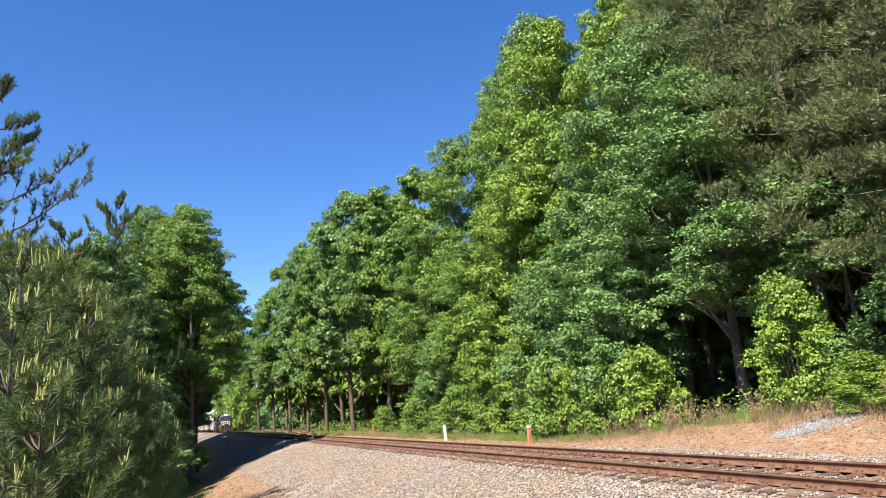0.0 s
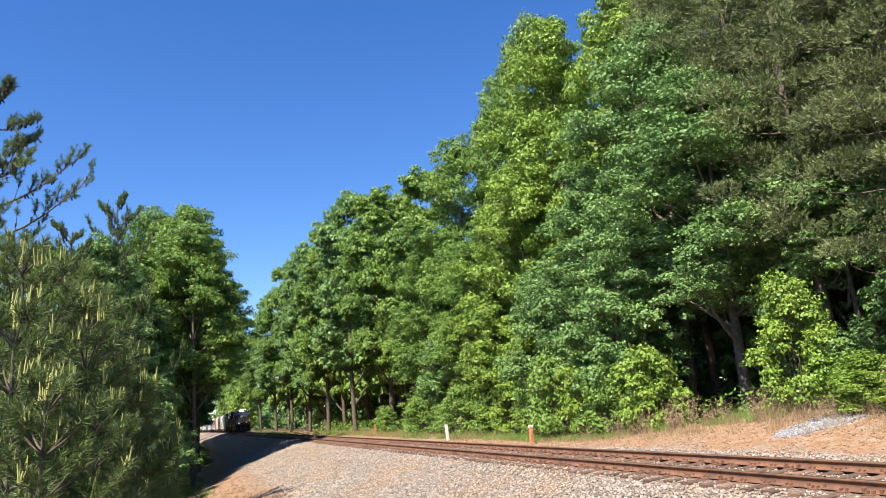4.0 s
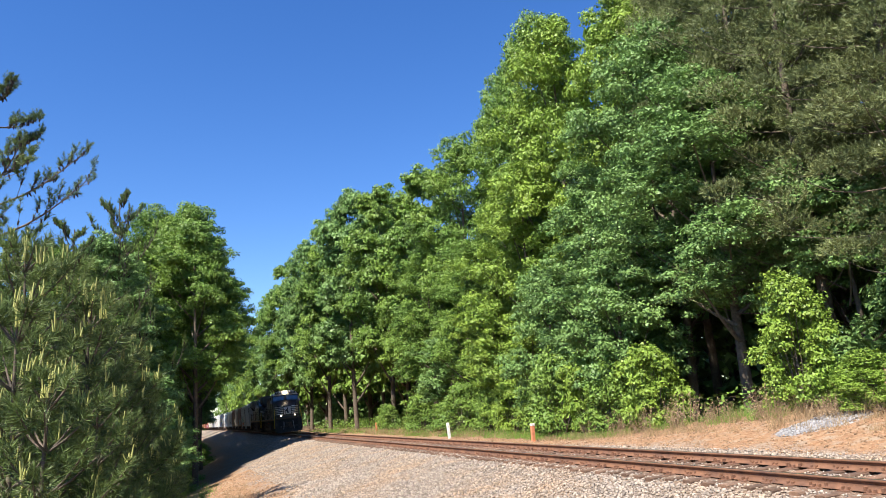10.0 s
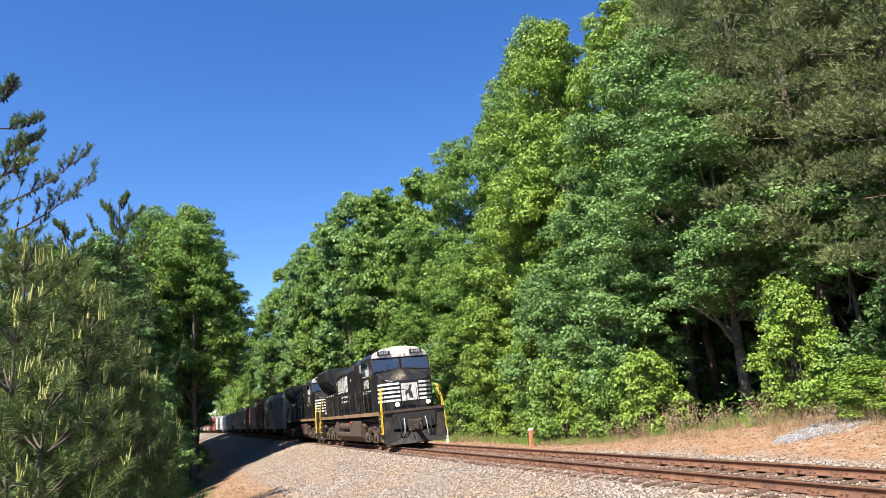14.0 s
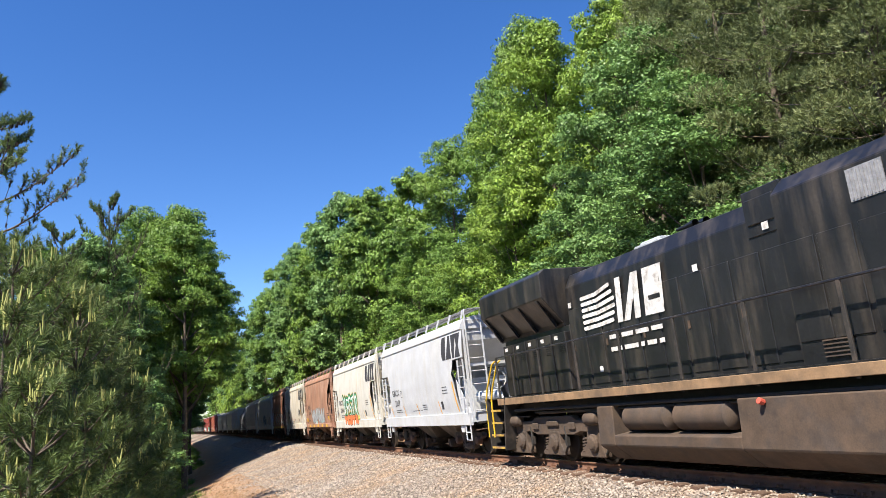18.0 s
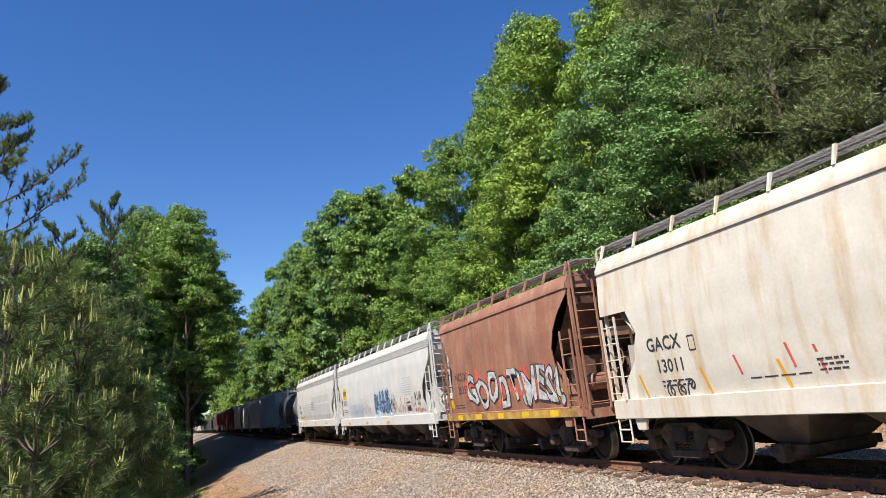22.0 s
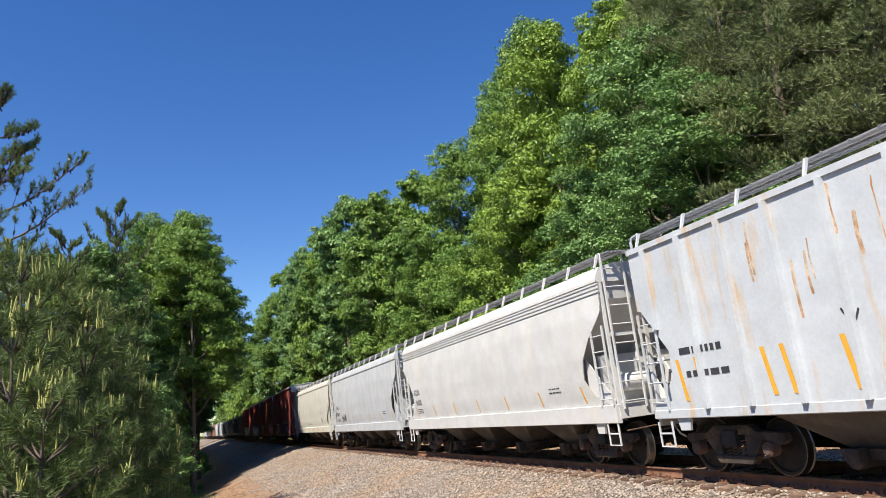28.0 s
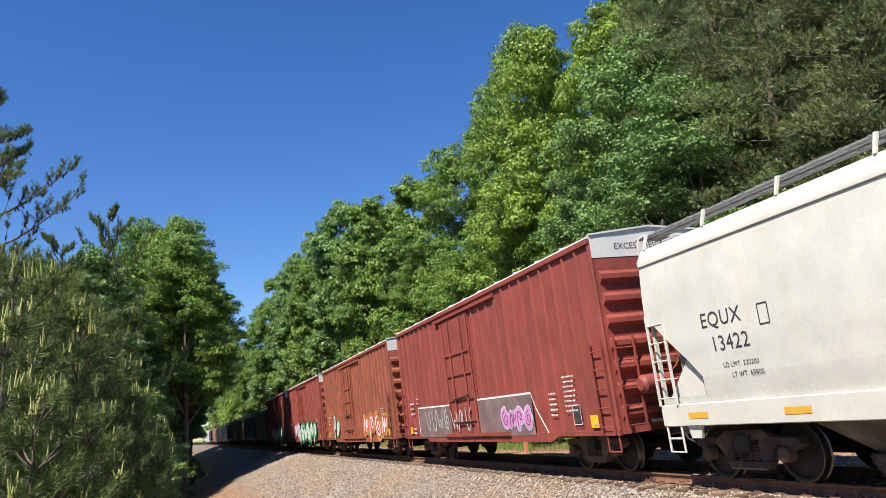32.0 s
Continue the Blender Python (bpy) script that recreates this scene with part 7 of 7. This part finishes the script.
def plant(name, meshes, s, d, turn, scale, label, category, group, sink=0.1, tall=1.0):
    x, y = line_np(s, d)
    root = new(name)
    root.matrix_world = pose(float(x), float(y), float(ground_height(s, d)) - sink, 0, 0, turn) @ Matrix.Diagonal((scale, scale, scale * tall, 1))
    for me in meshes:
        o = new(me.name.split(".")[0], me)
        o.parent = root
        if me.name.startswith("candle"):
            tagged(o, "pale upright candles of new growth", kind="stuff")
        if me.name.startswith("cone"):
            tagged(o, "dark hanging pine cones", kind="stuff")
    return tagged(root, label, category, group)


# broadleaf kinds: each is 20 m tall and about 9 m wide
TALL = [
    broadleaf(11, 20, 4.5, 2.0, M_LEAF, leaf=0.138, lobes=22, sprays=12, leaves=70000),
    broadleaf(12, 20, 4.7, 2.4, M_LEAF_BRIGHT, leaf=0.145, lobes=20, sprays=12, leaves=66000, round_top=0.75),
    broadleaf(13, 20, 4.7, 2.0, M_LEAF_DARK, leaf=0.135, lobes=22, sprays=12, leaves=70000, round_top=0.7),
    broadleaf(14, 20, 4.6, 2.0, M_LEAF, leaf=0.42, lobes=18, sprays=5, leaves=9000, core_share=0.5),
    broadleaf(15, 20, 4.4, 4.2, M_LEAF, leaf=0.19, lobes=22, sprays=11, leaves=36000, core_share=0.6),
    broadleaf(16, 20, 4.5, 3.8, M_LEAF_DARK, leaf=0.19, lobes=22, sprays=11, leaves=36000, core_share=0.6),
    broadleaf(17, 20, 4.4, 6.6, M_LEAF, leaf=0.15, lobes=20, sprays=12, leaves=56000, round_top=0.7, core_share=0.25),
    broadleaf(18, 20, 4.8, 5.0, M_LEAF_DARK, leaf=0.135, lobes=20, sprays=12, leaves=66000, round_top=0.75),
]
LOW = [
    broadleaf(21, 10, 3.4, 0.8, M_LEAF_DARK, leaf=0.15, lobes=16, sprays=8, leaves=26000, spray=0.52),
    broadleaf(22, 10, 3.0, 0.3, M_LEAF_BRIGHT, leaf=0.16, lobes=16, sprays=8, leaves=25000, spray=0.52),
]
OAK, MAPLE, GUM = "mid-green oak in full leaf at the forest edge", "bright yellow-green maple in full leaf at the forest edge", "dark green sweetgum in full leaf at the forest edge"
TAG = [OAK, MAPLE, GUM, "mid-green broadleaf tree deep in the forest", OAK, GUM, OAK, GUM]
# metres along the track, to its side, height, width factor, kind
EDGE = [
    (61.2, -17.0, 31.5, 1.0, 0), (54.7, -17.0, 33.6, 1.1, 0), (45.5, -13.2, 27.5, 1.15, 1), (39.0, -14.5, 26.0, 1.0, 1), (54, -14.5, 26.5, 1.05, 0), (61, -12.0, 25.0, 1.08, 0), (71, -11.5, 25.5, 1.08, 4),
    (80, -9.8, 26.5, 1.08, 4), (91, -8.2, 29.5, 1.15, 5), (97, -13, 29.0, 1.1, 4), (108, -7.9, 30, 1.15, 4), (125, -7.8, 31, 1.15, 5), (146, -7.6, 32, 1.2, 4), (172, -7.6, 32, 1.25, 5), (205, -7.4, 31, 1.25, 4), (245, -7.0, 30, 1.3, 5), (290, -6.0, 30, 1.4, 4),
]
for i, (s, d, h, w, kind) in enumerate(EDGE):
    plant("tree", TALL[kind], s, d, i * 77 + 20, w, TAG[kind], "tree", "trees of the forest edge", tall=h / 20 / w)
for i, (s, d, h, w, kind) in enumerate([(33.5, -12.5, 21, 1.0, 7), (28.5, -11.5, 15.5, 1.0, 7), (37.5, -10.8, 14.5, 0.9, 2), (46.5, -10.4, 17.5, 0.95, 1), (54, -10.0, 14, 0.85, 0), (64, -9.6, 16, 0.9, 0)]):
    plant("tree", TALL[kind], s, d, i * 63 + 45, w, TAG[kind], "tree", "trees of the forest edge", tall=h / 20 / w)
for i, s in enumerate(range(-10, 150, 8)):
    plant("tree", TALL[3], s, -19 - (i % 3) * 2.5, i * 51, 1.05, TAG[3], "tree", "trees deep in the forest", tall=1.08 + 0.1 * (i % 3))
for i, (s, d, h, w, kind) in enumerate([(24.6, -13.6, 8.8, 1.0, 0), (22.6, -15.0, 9.5, 1.0, 0), (27.0, -15.5, 9.5, 1.0, 0), (33.5, -9.2, 8.5, 0.9, 0), (41, -9.6, 9.5, 0.9, 0), (48, -9.2, 8.5, 0.85, 1), (59, -9.2, 8, 0.85, 0)]):
    plant("small_tree", LOW[kind], s, d, i * 71, w, "leafy understorey tree with branches down to the ground", "tree", "understorey trees", tall=h / 10 / w)
for i, (s, d, h) in enumerate([(22, -20.5, 29), (30, -21.5, 32), (38, -21.0, 33), (46, -22.0, 33), (16, -19.0, 26)]):
    plant("tree", TALL[3], s, d, i * 91 + 33, 1.35, TAG[3], "tree", "trees deep in the forest", tall=h / 20 / 1.35)
# below the embankment, on the camera's side
for i, (s, d, h, w, kind) in enumerate([(75.3, 13.4, 26.3, 1.08, 0), (75.9, 9.9, 25.6, 1.08, 6), (65.0, 16.2, 20.3, 1.0, 2), (59.1, 15.5, 19.0, 1.0, 2), (52.7, 17.7, 16.3, 1.0, 0), (63.5, 9.7, 20.5, 0.95, 6), (69.5, 11.2, 22.6, 1.0, 6), (80, 11.0, 23.5, 1.1, 6), (84, 9.2, 24, 1.0, 6), (92, 10.2, 27, 1.1, 6), (101, 9.4, 27, 1.05, 6), (112, 9.6, 29, 1.1, 6), (124, 9.4, 30, 1.15, 6), (138, 9.6, 31, 1.2, 6), (154, 9.0, 27, 1.1, 6), (174, 9.0, 24, 1.1, 5), (198, 9.0, 22, 1.1, 5), (230, 9.0, 21, 1.2, 5), (270, 9.0, 22, 1.2, 5)] + [(70 + 6.5 * k, 14.5 + (k % 2) * 1.5, min(21.5 + 1.7 * k, 32), 1.25, 3) for k in range(21)]):
    plant("tree", TALL[kind], s, d, i * 83 + 10, w, "dense green broadleaf tree below the embankment", "tree", "trees below the embankment", tall=h / 20 / w)

for i, (s, d, h, w) in enumerate([(38, 13.4, 5.0, 0.8), (43, 13.3, 6.0, 0.85), (48, 13.2, 7.0, 0.9), (52.5, 13.2, 8.2, 0.95), (57, 13.2, 9.6, 1.0), (62, 13.4, 11.0, 1.05), (67, 13.6, 12.4, 1.1), (74, 14.0, 13.5, 1.1)]):
    plant("small_tree", LOW[0], s, d, i * 47, w, "bushy dark green tree at the foot of the embankment", "tree", "bushy trees below the embankment", tall=h / 10 / w)
for i, (s, d, h) in enumerate([(86, -13, 27), (95, -16, 28), (103, -12.5, 29), (112, -15, 29), (120, -12.5, 30), (130, -15, 30), (139, -12.5, 31), (150, -14.5, 31), (161, -12.5, 31), (174, -14, 31), (190, -12.5, 31)]):
    plant("tree", TALL[3], s, d, i * 67 + 12, 1.3, TAG[3], "tree", "trees deep in the forest", tall=h / 20 / 1.3)

# pines
PINE_BIG = pine(31, 20, 5.0, 3.5, M_NEEDLE_OLD, branches=42, clumps=4, tufts=92, needles=8, length=0.19, width=0.034, puff=0.20, bare=0.18)
PINE_THIN = open_pine(32, 12, 3.8, 2.0)
for i, (s, d, h, w) in enumerate([(20.0, -12.2, 19, 1.0), (25.5, -13.4, 22, 1.05), (31.0, -15.2, 25, 1.1), (22.5, -16.5, 25, 1.15), (36, -16.0, 24, 0.95), (28.5, -17.5, 27, 1.2), (17.0, -14.0, 20, 1.0)]):
    plant("pine_tree", PINE_BIG, s, d, i * 97 + 30, w, "tall loblolly pine with olive-green needles", "pine tree", "pines of the forest edge", tall=h / 20 / w)
for i, (s, d, h, w) in enumerate([(28.6, 15.8, 14.6, 1.2), (59.1, 14.9, 21.6, 1.15), (52.8, 17.1, 17.3, 1.1)]):
    plant("pine_tree", PINE_THIN, s, d, i * 110 + 200, w, "open-branched pine with dark green needle tufts", "pine tree", "pines below the embankment", tall=h / 12 / w)
YOUNG = [young_pine(41, 5.4, 1.55, 0.15), young_pine(42, 4.8, 1.4, 0.22)]
for i, (s, d, h, kind) in enumerate([(12.1, 11.4, 5.7, 0), (12.6, 12.1, 6.0, 0), (14.3, 11.3, 5.9, 0), (12.9, 10.85, 5.1, 1), (15.4, 10.8, 4.9, 0), (17.3, 10.8, 4.7, 1), (19.4, 10.7, 4.2, 1), (10.8, 10.5, 3.75, 1), (9.9, 10.75, 3.85, 1), (10.4, 11.1, 4.6, 1), (12.9, 10.45, 4.1, 1), (17.8, 11.4, 6.2, 0)]):
    w = h / (5.4, 4.8)[kind] * (0.97 + 0.05 * (i % 3))
    plant("young_pine", YOUNG[kind], s, d, i * 67 + 15, w, "bushy young pine with long needles and pale new candles", "pine tree", "young pines beside the camera", tall=h / (5.4, 4.8)[kind] / w)


build_stones()


# ---------------------------------------------------------------- undergrowth, posts, far woods
def shrub(seed, height, radius, mat, leaf=0.11, leaves=7000, clumps=26):
    rng = np.random.RandomState(seed)
    cl, wood = [], []
    for i in range(clumps):
        k = (i + 0.5) / clumps
        a = i * 2.4 + rng.uniform(-0.5, 0.5)
        rr = radius * math.sqrt(max(1 - k * k, 0.05)) * rng.uniform(0.4, 0.95)
        c = (math.cos(a) * rr, math.sin(a) * rr, 0.15 + (height - 0.25) * k)
        cl.append([*c, rng.uniform(0.2, 0.42) * radius])
        wood.append(limb_np((c[0] * 0.1, c[1] * 0.1, -0.15), c, 0.022, 0.006, 4, None, 3))
    v = crown_np(rng, np.array(cl), leaves / clumps, leaf)
    wv, wf = join_np(wood)
    return mesh_np("stem", wv, wf, [M_BARK], True), mesh_np("foliage", v, tris(v), [mat])


M_SHRUB_LIME = leaf_mat("lime_shrub_leaf", (0.245, 0.350, 0.052), (0.165, 0.270, 0.040))
M_DRY = material("dry_grass", (0.34, 0.24, 0.13), 0.9, vary=0.3, scale=3, island=0.35, translucent=0.2)
M_GRASS = material("green_grass", (0.16, 0.27, 0.04), 0.8, vary=0.3, scale=3, island=0.35, translucent=0.25)
M_DEAD = material("dead_weed", (0.33, 0.23, 0.14), 0.95, vary=0.3, scale=3, island=0.3)
S_LIME = shrub(51, 4.0, 1.5, M_SHRUB_LIME, 0.11, 17000, 44)
S_GREEN = shrub(52, 2.4, 1.3, M_LEAF, 0.105, 8500, 32)
S_BRIGHT = shrub(53, 2.6, 1.3, M_LEAF_BRIGHT, 0.11, 8500, 32)


def dead_weeds(seed, height, radius, stalks):
    """A thin stand of dry stalks with seed heads."""
    rng = np.random.RandomState(seed)
    wood, p = [], []
    for i in range(stalks):
        a, r = rng.uniform(0, 6.28), radius * math.sqrt(rng.uniform())
        b = np.array([math.cos(a) * r * 0.7, math.sin(a) * r * 0.7, -0.1])
        t = b + np.array([math.cos(a) * r * 0.4 + rng.normal() * 0.08, math.sin(a) * r * 0.4 + rng.normal() * 0.08, height * rng.uniform(0.4, 1.1)])
        wood.append(limb_np(b, t, 0.008, 0.003, 3, None, 3))
        k = rng.uniform(0.35, 1, (26, 1))
        p.append(b + (t - b) * k + rng.normal(size=(26, 3)) * 0.05)
    p = np.concatenate(p)
    v = leaf_tris(rng, p, rng.normal(size=p.shape), 0.045 * rng.uniform(0.5, 1.5, len(p)))
    wv, wf = join_np(wood)
    return mesh_np("stem", wv, wf, [M_DEAD], True), mesh_np("foliage", v, tris(v), [M_DEAD])


S_DRY = dead_weeds(54, 1.2, 0.7, 46)
LAB = {"lime": "lime-green leafy shrub on the clay bank", "green": "leafy green shrub at the forest edge", "bright": "bright green leafy shrub at the forest edge", "dry": "brown dead weeds at the forest edge"}
for i, (s, d, k, tall, kind) in enumerate([
        (22.2, -8.3, 0.92, 1.12, "lime"), (19.4, -7.8, 0.7, 0.55, "lime"), (18.2, -7.9, 0.65, 0.45, "lime"),
        (32.5, -7.6, 1.15, 1.1, "green"), (30.0, -8.0, 1.1, 1.15, "bright"), (35, -7.8, 1.2, 1.2, "bright"), (38, -7.8, 1.3, 1.3, "green"),
        (41.5, -8.2, 1.0, 1.0, "green"), (45, -8.2, 1.1, 1.1, "bright"), (48.5, -8.2, 1.1, 1.0, "green"), (52, -7.6, 1.2, 1.1, "green"), (56.5, -7.8, 1.0, 0.9, "green"), (61, -7.4, 1.2, 1.0, "green"), (76, -8.2, 1.0, 1.0, "green"),
        (230, -5.5, 3.2, 2.0, "bright"), (255, -5.0, 3.4, 2.4, "bright"), (280, -4.2, 3.4, 2.4, "green"),
        (29.4, -7.2, 0.9, 1.0, "dry"), (27.2, -7.3, 1.0, 1.1, "dry"), (25.3, -7.4, 0.8, 0.9, "dry"), (31.2, -7.0, 0.8, 1.1, "dry"), (33.6, -7.0, 0.7, 1.1, "dry"), (22.6, -7.3, 0.9, 1.0, "dry"), (19.9, -6.9, 0.7, 0.9, "dry"), (17.4, -7.2, 1.0, 1.3, "dry"),
        (27, 13.0, 1.3, 1.0, "green"), (33, 12.6, 1.3, 1.1, "green"), (40, 12.8, 1.5, 1.2, "green"), (48, 12.2, 1.5, 1.2, "green"), (24, 13.0, 1.3, 1.2, "green"), (56, 11.8, 1.5, 1.1, "green"), (70, 10.8, 1.3, 0.9, "green"), (90, 9.6, 1.4, 0.8, "green")]):
    meshes = {"lime": S_LIME, "green": S_GREEN, "bright": S_BRIGHT, "dry": S_DRY}[kind]
    plant("shrub", meshes, s, d, i * 59, k, LAB[kind], "shrub", "shrubs along the track", 0.05, tall)


def blades(rng, s, d, height, width):
    n = len(s)
    x, y = line_np(s, d)
    p = np.stack([x, y, relief(s, d) - 0.02], -1)
    a = rng.uniform(0, 6.28, n)
    side = np.stack([np.cos(a), np.sin(a), 0 * a], -1) * width
    tip = p + np.stack([rng.normal(size=n) * 0.35 * height, rng.normal(size=n) * 0.35 * height, height * rng.uniform(0.6, 1.2, n)], -1)
    return np.stack([p - side, p + side, tip], 1).reshape(-1, 3)


def build_grass():
    rng = np.random.RandomState(17)

    def tussocks(n, per, s0, s1, d0, d1, h, spread):
        cs, cd = np.repeat(rng.uniform(s0, s1, n), per), np.repeat(rng.uniform(d0, d1, n), per)
        m = n * per
        return blades(rng, cs + rng.normal(size=m) * spread, cd + rng.normal(size=m) * spread, h * rng.uniform(0.5, 1.3, m), 0.006)
    v = np.concatenate([tussocks(170, 40, 14, 36, -7.8, -5.4, 0.28, 0.14), tussocks(120, 40, 40, 90, -7.4, -5.2, 0.5, 0.25), tussocks(60, 30, 20, 40, 7.4, 9.6, 0.3, 0.2), tussocks(40, 40, 15, 24, -7.9, -6.6, 0.6, 0.18)])
    tagged(new("dry_grass", mesh_np("dry_grass", v, tris(v), [M_DRY])), "dry straw-coloured grass tufts on the bank", "grass", kind="stuff")
    v = np.concatenate([tussocks(260, 45, 30, 52, -7.6, -5.7, 0.32, 0.16), tussocks(160, 40, 52, 110, -7.2, -5.2, 0.45, 0.3), tussocks(60, 40, 22, 30, -8.2, -6.9, 0.35, 0.15), tussocks(300, 40, 120, 300, -5.5, -2.8, 0.6, 0.6), tussocks(150, 40, 18, 60, 8.8, 12.0, 0.4, 0.25)])
    tagged(new("green_grass", mesh_np("green_grass", v, tris(v), [M_GRASS])), "low green grass and weeds along the forest edge", "grass", kind="stuff")
    # forest floor plants in the shade
    n = 16000
    s, d = rng.uniform(10, 130, n), -rng.uniform(8.4, 16, n)
    x, y = line_np(s, d)
    p = np.stack([x, y, relief(s, d) + rng.uniform(0.05, 1.1, n) ** 1.5], -1)
    v = leaf_quads(rng, p, rng.normal(size=(n, 3)) * 0.5 + np.array([0, 0, 1.0]), 0.2 * rng.uniform(0.6, 1.3, n))
    tagged(new("forest_undergrowth", mesh_np("forest_undergrowth", v, quads(v), [M_LEAF])), "leafy undergrowth on the shaded forest floor", "undergrowth", kind="stuff")


build_grass()


def marker_post(s, d, height, mat, label, cap=False, tilt=0.0):
    x, y = line_np(s, d)
    root = new("marker_post")
    root.matrix_world = pose(float(x), float(y), float(relief(np.array(s), np.array(d))), tilt, tilt * 0.5, 20)
    g = Geo().box(0, 0, height / 2 - 0.1, 0.16, 0.16, height + 0.2)
    part("shaft", g, mat, root, bevel=0.015)
    if cap:
        part("cap", Geo().box(0, 0, height - 0.02, 0.18, 0.18, 0.10), M_LETTER_WHITE, root, "faded white cap", bevel=0.01)
    return tagged(root, label, "marker post", "marker posts beside the track")


M_POST_ORANGE = material("faded_orange_post", (0.55, 0.20, 0.10), 0.7, vary=0.25, scale=4)
marker_post(47.5, -5.0, 0.95, M_LETTER_WHITE, "leaning white marker post beside the track", tilt=-5)
marker_post(35.6, -5.1, 0.78, M_POST_ORANGE, "faded orange marker post with a pale cap", True, 1)
marker_post(76, -7.0, 0.95, M_POST_ORANGE, "faded orange marker post in the weeds", False, 2)


def far_woods():
    """A belt of leaf masses that closes the view behind the trees and behind the camera."""
    rng = np.random.RandomState(77)
    cl = []
    for s in np.arange(-30, 420, 4.0):
        for d0 in (-31, -36):
            for z in np.arange(1.5, 19, 3.2):
                cl.append([s + rng.normal() * 1.5, d0 + rng.normal() * 1.5, z, rng.uniform(1.8, 3.0)])
    for s in np.arange(20, 420, 4.0):
        for z in np.arange(-1.5, 12, 3.0):
            cl.append([s + rng.normal() * 1.5, 24 + rng.normal() * 2, z, rng.uniform(1.8, 3.0)])
    for s in np.arange(-25, 25, 3.5):
        for z in np.arange(0, 16, 3.0):
            cl.append([330 + abs(s) + rng.normal() * 2, s, z, rng.uniform(2, 3.4)])
    for a in np.arange(0, 6.28, 0.05):
        s, d = 4 + 95 * math.cos(a), 10 + 95 * math.sin(a)
        if s < 10 and abs(d) > 14:
            for z in np.arange(0, 13, 3.4):
                cl.append([s + rng.normal() * 2, d + rng.normal() * 2, z, rng.uniform(2.2, 3.4)])
    for s in np.arange(100, 340, 2.2):
        for z in (0.3, 1.8, 3.4):
            cl.append([s + rng.normal(), -13 - rng.uniform(0, 2.5), z, rng.uniform(1.0, 1.7)])
    for s in np.arange(-12, 330, 1.7):
        for z in (0.3, 1.3, 2.5, 3.8, 5.2, 6.6):
            cl.append([s + rng.normal() * 0.5, -16.5 - rng.uniform(0, 1.5), z, rng.uniform(0.9, 1.5)])
    for s in np.arange(-12, 24, 2.2):
        for z in (0.8, 3.0, 5.5, 8.5):
            cl.append([s + rng.normal(), -22 - rng.uniform(0, 2.5), z, rng.uniform(1.4, 2.0)])
    for s in np.arange(12, 38, 1.6):
        for z in (0.4, 1.6, 2.9, 4.3):
            cl.append([s + rng.normal() * 0.5, -18.5 - rng.uniform(0, 1.5), z, rng.uniform(0.9, 1.4)])
    cl = np.array(cl)
    x, y = line_np(cl[:, 0], cl[:, 1])
    cl = np.stack([x, y, cl[:, 2] + GRADE * cl[:, 0], cl[:, 3]], 1)
    v = crown_np(rng, cl, 60, 0.75, 0.8, 0.3)
    deep = []
    for s in np.arange(-20, 240, 5.0):
        for z in np.arange(0.5, 15, 3.0):
            deep.append([s + rng.normal() * 1.2, -46 + rng.normal() * 2.5, z, rng.uniform(2.6, 3.6)])
    deep = np.array(deep)
    x, y = line_np(deep[:, 0], deep[:, 1])
    deep = np.stack([x, y, deep[:, 2] + GRADE * deep[:, 0], deep[:, 3]], 1)
    v = np.concatenate([v, crown_np(rng, deep, 70, 2.0, 0.9, 0.2)])
    tagged(new("far_woods", mesh_np("far_woods", v, tris(v), [M_LEAF_DARK])), "dense green woods farther back from the line", "woods", kind="stuff")


far_woods()


# ---------------------------------------------------------------- what moves
def rolled(t):
    """Metres from the train's place at 19 s."""
    return -12.925 * (t - 19) - 0.01098 * (t - 19) ** 2


def motions():
    for ob, s in TRAIN:
        walk(ob, [(t, on_line(s + rolled(t))) for t in range(0, 33)])
    # wheels on one kind of axle roll alike: every frame a sixth of a turn or so
    first = {}
    wheels = [w for root, _ in TRAIN for b in root.children for w in b.children if w.name.startswith("wheelset")]
    for w in wheels:
        x, z = round(w.location.x, 3), round(w.location.z, 3)
        if (x, z) not in first:
            walk(w, [(k / FPS, pose(x, 0, z) @ Matrix.Rotation(rolled(k / FPS) / z, 4, "Y")) for k in range(0, 32 * FPS + 1)])
            first[x, z] = w
        else:
            w.rotation_mode = "QUATERNION"
            keys = w.animation_data_create()
            keys.action = first[x, z].animation_data.action
            keys.action_slot = first[x, z].animation_data.action_slot


motions()
